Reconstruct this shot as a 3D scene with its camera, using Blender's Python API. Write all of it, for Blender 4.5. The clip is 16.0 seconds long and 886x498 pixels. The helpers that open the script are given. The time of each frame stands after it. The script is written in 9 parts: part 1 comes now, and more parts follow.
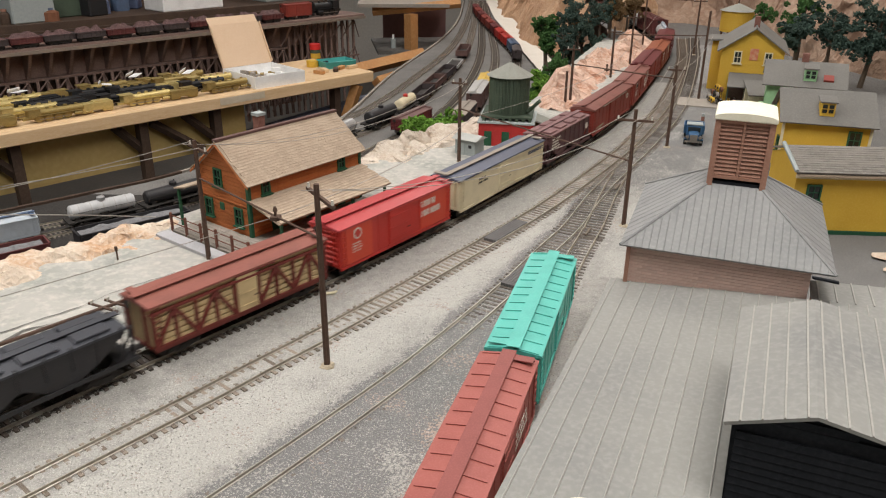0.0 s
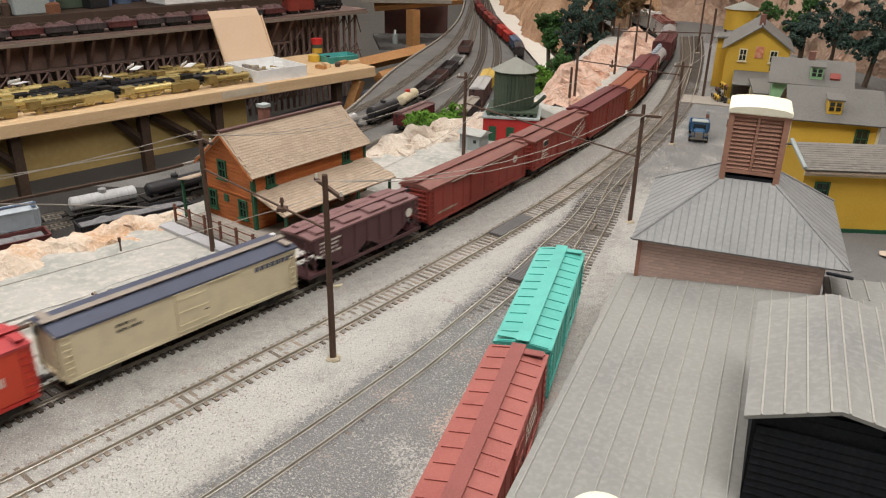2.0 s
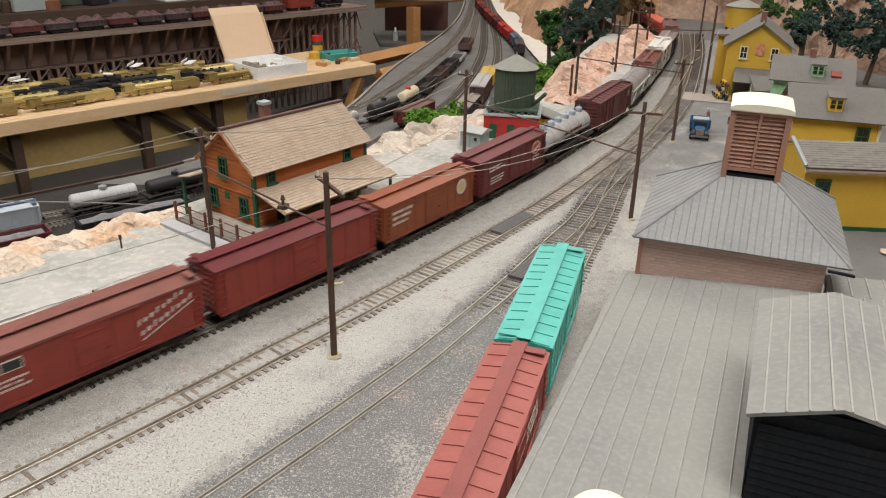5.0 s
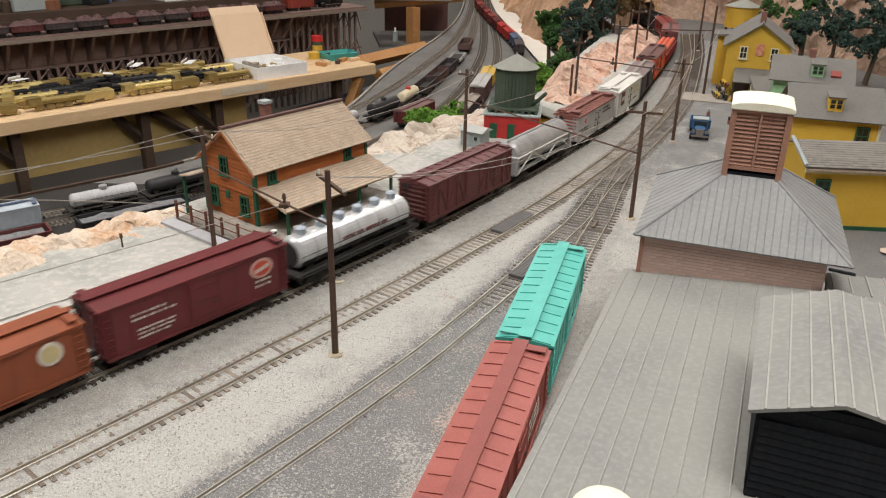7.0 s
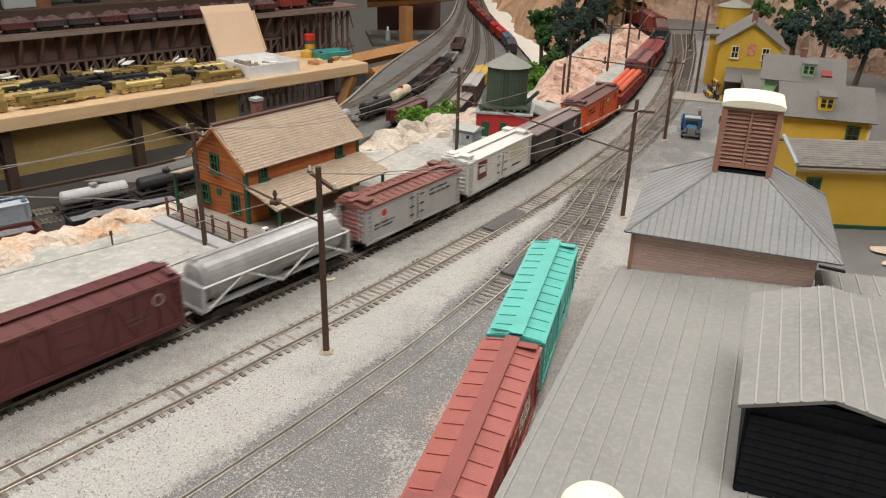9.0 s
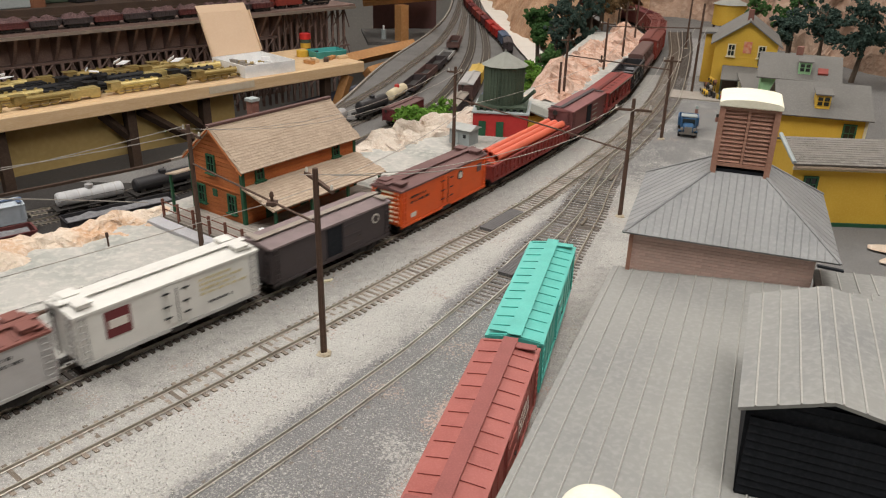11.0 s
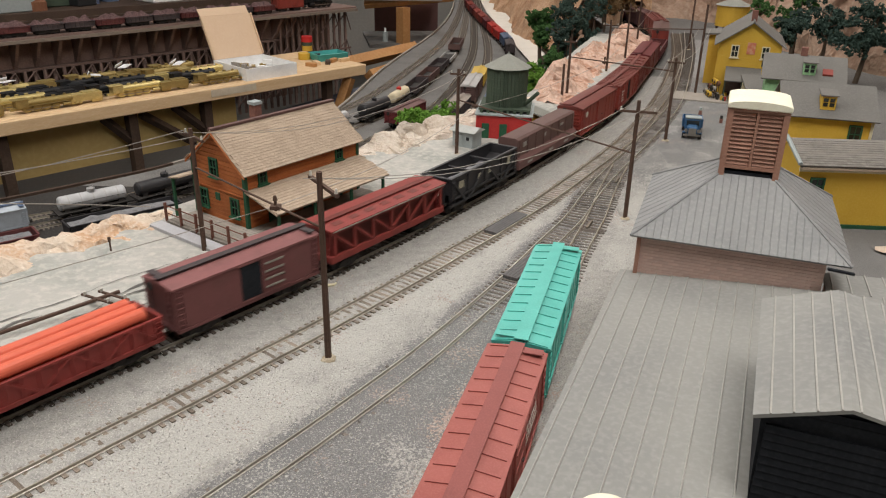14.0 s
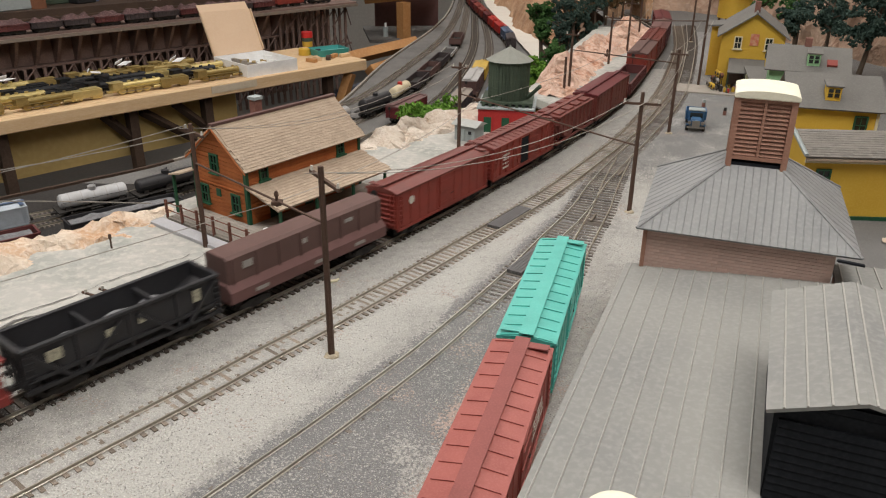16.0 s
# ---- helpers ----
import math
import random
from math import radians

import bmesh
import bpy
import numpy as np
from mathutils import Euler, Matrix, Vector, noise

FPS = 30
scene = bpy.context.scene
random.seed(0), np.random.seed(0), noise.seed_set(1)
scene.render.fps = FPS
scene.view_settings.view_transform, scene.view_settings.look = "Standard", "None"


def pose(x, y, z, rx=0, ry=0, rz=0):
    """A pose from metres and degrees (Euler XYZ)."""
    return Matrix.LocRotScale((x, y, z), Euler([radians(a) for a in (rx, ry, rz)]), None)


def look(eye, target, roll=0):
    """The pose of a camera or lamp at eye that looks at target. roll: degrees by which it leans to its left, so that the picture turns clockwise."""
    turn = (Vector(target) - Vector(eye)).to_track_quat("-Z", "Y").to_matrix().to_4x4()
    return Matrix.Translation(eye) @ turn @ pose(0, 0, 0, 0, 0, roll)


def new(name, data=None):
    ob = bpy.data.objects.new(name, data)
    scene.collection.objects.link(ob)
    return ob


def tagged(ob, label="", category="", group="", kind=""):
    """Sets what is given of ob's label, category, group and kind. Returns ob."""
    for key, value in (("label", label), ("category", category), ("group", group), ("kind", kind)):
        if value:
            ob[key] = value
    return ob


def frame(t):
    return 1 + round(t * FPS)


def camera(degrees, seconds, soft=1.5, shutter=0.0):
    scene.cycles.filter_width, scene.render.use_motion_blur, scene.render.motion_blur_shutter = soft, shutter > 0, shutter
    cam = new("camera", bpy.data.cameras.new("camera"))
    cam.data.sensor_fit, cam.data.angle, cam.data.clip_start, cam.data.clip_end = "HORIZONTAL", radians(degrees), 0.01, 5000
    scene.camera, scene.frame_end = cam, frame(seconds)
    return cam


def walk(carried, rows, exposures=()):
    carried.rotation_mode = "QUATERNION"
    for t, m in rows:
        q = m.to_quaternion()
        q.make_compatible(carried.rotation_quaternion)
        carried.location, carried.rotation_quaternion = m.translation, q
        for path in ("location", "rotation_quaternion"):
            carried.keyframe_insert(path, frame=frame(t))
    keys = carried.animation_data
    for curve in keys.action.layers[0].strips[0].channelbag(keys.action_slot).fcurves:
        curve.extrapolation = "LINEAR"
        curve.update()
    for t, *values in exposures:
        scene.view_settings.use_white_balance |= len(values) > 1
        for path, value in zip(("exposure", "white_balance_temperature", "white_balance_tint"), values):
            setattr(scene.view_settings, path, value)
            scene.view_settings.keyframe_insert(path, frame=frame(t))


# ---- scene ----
cam = camera(60.0, 16.0, soft=1.15, shutter=0.5)
PATH = [
    (0, (0.014, -0.064, 0.297), (-0.012, 1.767, -0.506), 0.5),
    (0.5, (0.013, -0.064, 0.296), (-0.01, 1.767, -0.507), 0.8),
    (1, (0.011, -0.065, 0.295), (-0.009, 1.766, -0.509), 1.1),
    (1.5, (0.008, -0.064, 0.294), (-0.012, 1.766, -0.513), 1.2),
    (2, (0.007, -0.061, 0.292), (-0.014, 1.768, -0.517), 1.1),
    (2.5, (0.007, -0.06, 0.292), (-0.013, 1.767, -0.52), 0.9),
    (3, (0.007, -0.059, 0.293), (-0.013, 1.768, -0.521), 0.8),
    (3.5, (0.006, -0.06, 0.292), (-0.013, 1.767, -0.522), 1.1),
    (4, (0.007, -0.06, 0.292), (-0.015, 1.766, -0.523), 1.1),
    (6.5, (0.005, -0.062, 0.292), (-0.014, 1.764, -0.523), 1.2),
    (7, (0.005, -0.062, 0.291), (-0.014, 1.765, -0.523), 1.2),
    (7.5, (0.007, -0.061, 0.292), (-0.01, 1.766, -0.523), 0.9),
    (8, (0.007, -0.06, 0.29), (-0.004, 1.768, -0.523), 1.0),
    (8.5, (0.008, -0.061, 0.29), (0.002, 1.766, -0.524), 1.2),
    (9, (0.006, -0.062, 0.289), (0.006, 1.765, -0.525), 1.5),
    (11.5, (0.005, -0.059, 0.29), (0.015, 1.766, -0.528), 1.3),
    (12, (0.004, -0.058, 0.29), (0.014, 1.769, -0.524), 1.2),
    (12.5, (0.003, -0.056, 0.289), (0.01, 1.772, -0.523), 0.9),
    (13, (0.002, -0.054, 0.289), (0.008, 1.773, -0.523), 0.9),
    (13.5, (0.002, -0.054, 0.289), (0.006, 1.774, -0.524), 1.0),
    (14, (0.003, -0.055, 0.289), (0.007, 1.773, -0.524), 1.1),
    (14.5, (0.001, -0.055, 0.288), (0.006, 1.772, -0.526), 1.2),
    (15, (0.0, -0.053, 0.287), (0.004, 1.773, -0.53), 0.8),
    (15.5, (0.0, -0.051, 0.286), (0.0, 1.774, -0.534), 0.7),
    (16, (0.002, -0.05, 0.286), (0.001, 1.772, -0.537), 0.6),
]
walk(cam, [(t, look(eye, target, roll)) for t, eye, target, roll in PATH],
     exposures=[(0, 0.12), (9.2, 0.14), (11.4, 0.02), (16, -0.05)])

# ---------------------------------------------------------------- world and light
world = bpy.data.worlds.new("room_air")
scene.world = world
world.use_nodes = True
world.node_tree.nodes["Background"].inputs[0].default_value = (1.0, 0.97, 0.95, 1)
world.node_tree.nodes["Background"].inputs[1].default_value = 0.38
LAMPS = [  # assumed ceiling fittings, unseen, placed to light the layout: x, y, turn, watts
    (0.25, -0.15, 20, 16.3), (0.45, 1.65, 20, 10.5), (-1.1, 0.75, 20, 18.0), (0.0, 3.6, 20, 13.5),
]
CEIL = 1.45


# ---------------------------------------------------------------- helpers
def ramp_mat(name, base, dark=None, light=None, rough=0.65, metal=0.0, coarse=120.0, fine=1400.0, bump=0.25, depth=0.0004,
             coarse_amount=0.5, fine_amount=0.5, jitter=0.0, spec=0.35, stretch=None):
    """A painted or weathered surface: two noises mix three tones and raise a fine relief."""
    m = bpy.data.materials.new(name)
    m.use_nodes = True
    nt = m.node_tree
    bsdf = nt.nodes["Principled BSDF"]
    dark = dark or tuple(c * 0.72 for c in base)
    light = light or tuple(min(1, c * 1.22 + 0.01) for c in base)
    tc = nt.nodes.new("ShaderNodeTexCoord")
    src = tc.outputs["Object"]
    if stretch:
        mp = nt.nodes.new("ShaderNodeMapping")
        mp.inputs["Scale"].default_value = stretch
        nt.links.new(src, mp.inputs["Vector"])
        src = mp.outputs["Vector"]
    n1 = nt.nodes.new("ShaderNodeTexNoise")
    n1.inputs["Scale"].default_value = coarse
    n1.inputs["Detail"].default_value = 5
    n2 = nt.nodes.new("ShaderNodeTexNoise")
    n2.inputs["Scale"].default_value = fine
    n2.inputs["Detail"].default_value = 3
    for n in (n1, n2):
        nt.links.new(src, n.inputs["Vector"])
    r1 = nt.nodes.new("ShaderNodeMapRange")
    r1.inputs["From Min"].default_value, r1.inputs["From Max"].default_value = 0.42, 0.72
    r1.inputs["To Max"].default_value = coarse_amount
    r2 = nt.nodes.new("ShaderNodeMapRange")
    r2.inputs["From Min"].default_value, r2.inputs["From Max"].default_value = 0.45, 0.75
    r2.inputs["To Max"].default_value = fine_amount
    nt.links.new(n1.outputs["Fac"], r1.inputs["Value"])
    nt.links.new(n2.outputs["Fac"], r2.inputs["Value"])
    m1 = nt.nodes.new("ShaderNodeMix")
    m1.data_type = "RGBA"
    m1.inputs["A"].default_value = (*base, 1)
    m1.inputs["B"].default_value = (*dark, 1)
    nt.links.new(r1.outputs["Result"], m1.inputs["Factor"])
    m2 = nt.nodes.new("ShaderNodeMix")
    m2.data_type = "RGBA"
    m2.inputs["B"].default_value = (*light, 1)
    nt.links.new(r2.outputs["Result"], m2.inputs["Factor"])
    nt.links.new(m1.outputs["Result"], m2.inputs["A"])
    out = m2.outputs["Result"]
    if jitter:
        oi = nt.nodes.new("ShaderNodeObjectInfo")
        mr = nt.nodes.new("ShaderNodeMapRange")
        mr.inputs["To Min"].default_value, mr.inputs["To Max"].default_value = 1 - jitter, 1 + jitter
        nt.links.new(oi.outputs["Random"], mr.inputs["Value"])
        hs = nt.nodes.new("ShaderNodeHueSaturation")
        nt.links.new(mr.outputs["Result"], hs.inputs["Value"])
        nt.links.new(out, hs.inputs["Color"])
        out = hs.outputs["Color"]
    nt.links.new(out, bsdf.inputs["Base Color"])
    bsdf.inputs["Roughness"].default_value = rough
    bsdf.inputs["Metallic"].default_value = metal
    bsdf.inputs["Specular IOR Level"].default_value = spec
    if bump:
        bp = nt.nodes.new("ShaderNodeBump")
        bp.inputs["Strength"].default_value = bump
        bp.inputs["Distance"].default_value = depth
        nt.links.new(n2.outputs["Fac"], bp.inputs["Height"])
        nt.links.new(bp.outputs["Normal"], bsdf.inputs["Normal"])
    return m


def obj(name, bm, material, parent=None, label="", smooth=False):
    me = bpy.data.meshes.new(name)
    bmesh.ops.recalc_face_normals(bm, faces=bm.faces)
    bm.to_mesh(me)
    bm.free()
    if smooth:
        me.shade_smooth()
    me.materials.append(material)
    ob = new(name, me)
    if parent is not None:
        ob.parent = parent
    if label:
        ob["label"] = label
    return ob


def part(name, bm, material, parent, label="", smooth=False):
    return obj(name, bm, material, parent, label, smooth)


def thing(name, m, label, category, group="", kind=""):
    ob = new(name)
    ob.empty_display_size = 0.01
    ob.matrix_world = m
    return tagged(ob, label, category, group, kind)


def box(bm, c, s, rz=0.0, rx=0.0, ry=0.0):
    m = Matrix.LocRotScale(c, Euler((radians(rx), radians(ry), radians(rz))), s)
    return bmesh.ops.create_cube(bm, size=1, matrix=m)["verts"]


def boxes(*items):
    bm = bmesh.new()
    for it in items:
        box(bm, *it)
    return bm


def rod(bm, a, b, r, seg=6, r2=None):
    a, b = Vector(a), Vector(b)
    d = b - a
    m = Matrix.Translation((a + b) / 2) @ d.to_track_quat("Z", "Y").to_matrix().to_4x4()
    return bmesh.ops.create_cone(bm, cap_ends=True, segments=seg, radius1=r, radius2=r if r2 is None else r2, depth=d.length, matrix=m)["verts"]


def rods(items, r, seg=6):
    bm = bmesh.new()
    for a, b in items:
        rod(bm, a, b, r, seg)
    return bm


def bevelled(bm, w, seg=1):
    bmesh.ops.bevel(bm, geom=bm.edges[:], offset=w, segments=seg, affect="EDGES", profile=0.5, clamp_overlap=True)
    return bm


def prism(bm, outline, x0, x1, axis="x"):
    """Extrudes a closed outline of (u, v) pairs from x0 to x1 along axis x (u=y, v=z) or y (u=x, v=z) or z (u=x, v=y)."""
    def at(u, v, w):
        return (w, u, v) if axis == "x" else (u, w, v) if axis == "y" else (u, v, w)
    a = [bm.verts.new(at(u, v, x0)) for u, v in outline]
    b = [bm.verts.new(at(u, v, x1)) for u, v in outline]
    k = len(outline)
    bm.faces.new(a)
    bm.faces.new(b[::-1])
    for i in range(k):
        bm.faces.new((a[i], b[i], b[(i + 1) % k], a[(i + 1) % k]))
    return bm


class Line:
    """A smooth curve in plan through a few points, with places by arc length."""

    def __init__(self, pts, step=0.004):
        p = np.array(pts, float)
        p = np.vstack([2 * p[0] - p[1], p, 2 * p[-1] - p[-2]])
        out = []
        for i in range(1, len(p) - 2):
            for t in np.linspace(0, 1, 24, endpoint=False):
                a, b, c, d = p[i - 1], p[i], p[i + 1], p[i + 2]
                out.append(0.5 * (2 * b + (c - a) * t + (2 * a - 5 * b + 4 * c - d) * t * t + (3 * b - a - 3 * c + d) * t ** 3))
        out.append(p[-2])
        q = np.array(out)
        s = np.r_[0, np.cumsum(np.hypot(*np.diff(q, axis=0).T))]
        self.length = float(s[-1])
        self.s = np.arange(0, self.length, step)
        self.p = np.stack([np.interp(self.s, s, q[:, 0]), np.interp(self.s, s, q[:, 1])], 1)

    def at(self, s):
        x = float(np.interp(s, self.s, self.p[:, 0]))
        y = float(np.interp(s, self.s, self.p[:, 1]))
        if s > self.s[-1] or s < 0:
            e = self.p[-1] if s > 0 else self.p[0]
            d = self.p[-1] - self.p[-6] if s > 0 else self.p[5] - self.p[0]
            d = d / np.hypot(*d)
            k = s - self.s[-1] if s > 0 else s
            x, y = e + d * k
        return float(x), float(y)

    def way(self, s):
        a, b = self.at(s - 0.01), self.at(s + 0.01)
        d = Vector((b[0] - a[0], b[1] - a[1]))
        return d.normalized()

    def near(self, x, y):
        """Arc length of the nearest place and the signed distance to its right."""
        d = np.hypot(self.p[:, 0] - x, self.p[:, 1] - y)
        i = int(d.argmin())
        return float(self.s[i]), float(d[i])


def ribbon(line, s0, s1, section, step=0.012):
    """Sweeps a cross-section of (offset to the right, height) pairs along a Line."""
    bm = bmesh.new()
    rows = []
    k = max(2, int((s1 - s0) / step))
    for i in range(k + 1):
        s = s0 + (s1 - s0) * i / k
        x, y = line.at(s)
        d = line.way(s)
        rows.append([bm.verts.new((x + d.y * o, y - d.x * o, z)) for o, z in section])
    for a, b in zip(rows, rows[1:]):
        for j in range(len(section) - 1):
            bm.faces.new((a[j], a[j + 1], b[j + 1], b[j]))
    return bm


def tube_path(bm, pts, r, seg=5):
    """One unbroken tube through the points."""
    d = (Vector(pts[-1]) - Vector(pts[0])).normalized()
    u = d.orthogonal().normalized()
    v = d.cross(u)
    rings = [[bm.verts.new(Vector(p) + (u * math.cos(2 * math.pi * i / seg) + v * math.sin(2 * math.pi * i / seg)) * r) for i in range(seg)] for p in pts]
    for a, b in zip(rings, rings[1:]):
        for i in range(seg):
            bm.faces.new((a[i], a[(i + 1) % seg], b[(i + 1) % seg], b[i]))
    bm.faces.new(rings[0])
    bm.faces.new(rings[-1][::-1])


def sag(a, b, drop, k=10):
    a, b = Vector(a), Vector(b)
    return [a.lerp(b, i / k) - Vector((0, 0, drop * 4 * (i / k) * (1 - i / k))) for i in range(k + 1)]


# ---------------------------------------------------------------- materials
GRAVEL = ramp_mat("gravel", (0.160, 0.157, 0.152), (0.11, 0.108, 0.105), (0.28, 0.275, 0.262), 0.95, 0, 25, 900, 0.8, 0.0012, 0.5, 0.75)
PALE = ramp_mat("pale_gravel", (0.56, 0.53, 0.47), (0.40, 0.38, 0.35), (0.74, 0.71, 0.66), 0.95, 0, 40, 900, 0.8, 0.0012, 0.5, 0.7)
BALLAST = ramp_mat("dark_ballast", (0.235, 0.23, 0.225), (0.15, 0.15, 0.15), (0.50, 0.49, 0.47), 0.95, 0, 60, 1000, 0.9, 0.0012, 0.5, 0.7)
EARTH = ramp_mat("pinkish_earth", (0.36, 0.30, 0.27), (0.26, 0.23, 0.22), (0.55, 0.50, 0.47), 0.95, 0, 60, 1000, 0.8, 0.001, 0.6, 0.6)
STONES = ramp_mat("loose_stones", (0.40, 0.39, 0.37), (0.20, 0.19, 0.18), (0.66, 0.64, 0.60), 0.95, 0, 300, 1500, 0.0, 0.0, 0.8, 0.7)
RAIL_RUST = ramp_mat("rust_dulled_rail", (0.46, 0.435, 0.38), (0.23, 0.205, 0.17), (0.64, 0.61, 0.55), 0.45, 0.7, 40, 800, 0.05, 0.0002)
RAIL = ramp_mat("rail_steel", (0.45, 0.42, 0.36), (0.24, 0.21, 0.17), (0.62, 0.59, 0.52), 0.40, 0.8, 40, 800, 0.05, 0.0002)
RAIL_DARK = ramp_mat("dull_rail", (0.17, 0.14, 0.11), (0.09, 0.075, 0.06), (0.34, 0.30, 0.24), 0.5, 0.6, 40, 800, 0.05, 0.0002)
TIE_DARK = ramp_mat("dark_creosoted_tie", (0.075, 0.058, 0.047), (0.04, 0.032, 0.027), (0.16, 0.13, 0.105), 0.9, 0, 300, 1800, 0.3, 0.0003, jitter=0.35)
TIE_GREY = ramp_mat("grey_brown_tie", (0.135, 0.115, 0.098), (0.07, 0.06, 0.052), (0.25, 0.22, 0.19), 0.9, 0, 300, 1800, 0.3, 0.0003, jitter=0.4)
TIE_PALE = ramp_mat("bleached_tie", (0.25, 0.215, 0.18), (0.13, 0.11, 0.09), (0.40, 0.36, 0.31), 0.9, 0, 300, 1800, 0.3, 0.0003, jitter=0.4)
BRICK_DARK = ramp_mat("dark_red_chimney_brick", (0.21, 0.095, 0.075), (0.12, 0.055, 0.045), (0.33, 0.18, 0.14), 0.85, 0, 200, 900, 0.4, 0.0006)
TIE = ramp_mat("tie_wood", (0.20, 0.16, 0.125), (0.10, 0.085, 0.07), (0.36, 0.31, 0.26), 0.9, 0, 300, 1800, 0.3, 0.0003, jitter=0.35)
PLASTER = ramp_mat("pale_plaster_ground", (0.42, 0.412, 0.382), (0.28, 0.295, 0.270), (0.59, 0.555, 0.505), 0.92, 0, 18, 150, 0.8, 0.0016, 0.95, 0.7)
ROCK = ramp_mat("cream_rock", (0.64, 0.53, 0.42), (0.50, 0.25, 0.10), (0.80, 0.73, 0.64), 0.93, 0, 24, 260, 1.0, 0.003, 0.9, 0.55)
SAND = ramp_mat("tan_sand_footing", (0.42, 0.36, 0.26), (0.30, 0.25, 0.17), (0.56, 0.50, 0.39), 0.95, 0, 150, 900, 0.6, 0.001)
ROCK_WHITE = ramp_mat("chalky_white_rock", (0.66, 0.58, 0.49), (0.50, 0.38, 0.28), (0.80, 0.75, 0.68), 0.93, 0, 60, 420, 1.0, 0.003, 0.75, 0.6)
ROCK_PINK = ramp_mat("orange_pink_rock", (0.57, 0.36, 0.22), (0.36, 0.19, 0.10), (0.74, 0.57, 0.42), 0.93, 0, 14, 150, 0.9, 0.004, 0.75, 0.55)
ROCK_RIDGE = ramp_mat("pale_pink_rock", (0.66, 0.45, 0.35), (0.52, 0.25, 0.15), (0.80, 0.68, 0.58), 0.93, 0, 22, 220, 1.0, 0.004, 0.75, 0.6)
ROCK_TAN = ramp_mat("tan_mountain_plaster", (0.37, 0.255, 0.185), (0.23, 0.135, 0.09), (0.52, 0.41, 0.325), 0.93, 0, 7, 80, 0.8, 0.006, 0.75, 0.5)
WOOD = ramp_mat("bench_pine", (0.69, 0.49, 0.285), (0.54, 0.34, 0.17), (0.80, 0.64, 0.44), 0.6, 0, 12, 120, 0.15, 0.0005, stretch=(1, 8, 8))
WOOD_ORANGE = ramp_mat("orange_framing_pine", (0.48, 0.24, 0.09), (0.33, 0.15, 0.05), (0.60, 0.36, 0.16), 0.65, 0, 12, 120, 0.15, 0.0005)
DARKWOOD = ramp_mat("dark_stained_timber", (0.070, 0.044, 0.031), (0.038, 0.025, 0.019), (0.12, 0.08, 0.057), 0.75, 0, 30, 300, 0.3, 0.0006)
TRESTLE = ramp_mat("brown_trestle_timber", (0.205, 0.138, 0.118), (0.11, 0.072, 0.06), (0.31, 0.225, 0.195), 0.85, 0, 20, 300, 0.3, 0.0006, jitter=0.2)
POLE = ramp_mat("pole_brown", (0.085, 0.050, 0.035), (0.045, 0.028, 0.02), (0.16, 0.10, 0.075), 0.8, 0, 200, 1800, 0.25, 0.0003)
FENCE = ramp_mat("red_brown_fence_wood", (0.16, 0.065, 0.045), (0.09, 0.038, 0.028), (0.26, 0.12, 0.085), 0.8, 0, 200, 1500, 0.2, 0.0003)
WIRE = ramp_mat("wire_grey", (0.40, 0.37, 0.33), (0.15, 0.14, 0.13), (0.36, 0.34, 0.31), 0.5, 0.3, 200, 900, 0)
INSULATOR = ramp_mat("insulator_porcelain", (0.58, 0.56, 0.50), (0.3, 0.3, 0.27), (0.62, 0.62, 0.58), 0.4, 0, 200, 900, 0)
# Paler than the roof: the highlight along the seams is in this colour.
ROOF_SEAM = ramp_mat("highlit_roof_seam", (0.335, 0.325, 0.300), None, None, 0.8, 0, 60, 700, 0.1)
ROOF_METAL = ramp_mat("weathered_seam_roof", (0.250, 0.249, 0.233), (0.185, 0.187, 0.187), (0.340, 0.335, 0.313), 0.8, 0, 15, 380, 0.25, 0.0004, 0.7, 0.45)
ROOF_BLUE = ramp_mat("grey_blue_seam_roof", (0.265, 0.268, 0.268), (0.20, 0.204, 0.207), (0.36, 0.36, 0.35), 0.75, 0, 35, 420, 0.25, 0.0004, 0.7, 0.4)
BRICK = ramp_mat("faded_pink_brick", (0.61, 0.45, 0.39), (0.52, 0.32, 0.26), (0.68, 0.55, 0.49), 0.85, 0, 40, 700, 0.25, 0.0004, 0.8, 0.5, jitter=0.08)
LOUVRE = ramp_mat("brown_louvre_wood", (0.35, 0.185, 0.13), (0.26, 0.125, 0.085), (0.45, 0.265, 0.20), 0.7, 0, 120, 900, 0.25, 0.0003, jitter=0.1)
CREAM = ramp_mat("cream_cap", (0.80, 0.77, 0.62), (0.72, 0.68, 0.52), (0.86, 0.84, 0.72), 0.6, 0, 100, 700, 0.1)
BLACKWALL = ramp_mat("black_siding", (0.019, 0.021, 0.025), (0.011, 0.012, 0.015), (0.034, 0.037, 0.043), 0.7, 0, 80, 600, 0.15, spec=0.06)
STATION = ramp_mat("orange_station_boards", (0.43, 0.135, 0.040), (0.29, 0.075, 0.022), (0.55, 0.235, 0.085), 0.75, 0, 60, 500, 0.25, 0.0003, 0.7, 0.4, jitter=0.14, stretch=(1, 1, 4))
GREEN = ramp_mat("dark_green_trim", (0.018, 0.085, 0.042), (0.010, 0.05, 0.025), (0.04, 0.14, 0.075), 0.6, 0, 200, 1200, 0.1)
SHINGLE = ramp_mat("brown_shingle", (0.40, 0.315, 0.235), (0.29, 0.22, 0.16), (0.53, 0.44, 0.345), 0.88, 0, 60, 900, 0.35, 0.0004, 0.7, 0.5, jitter=0.09)
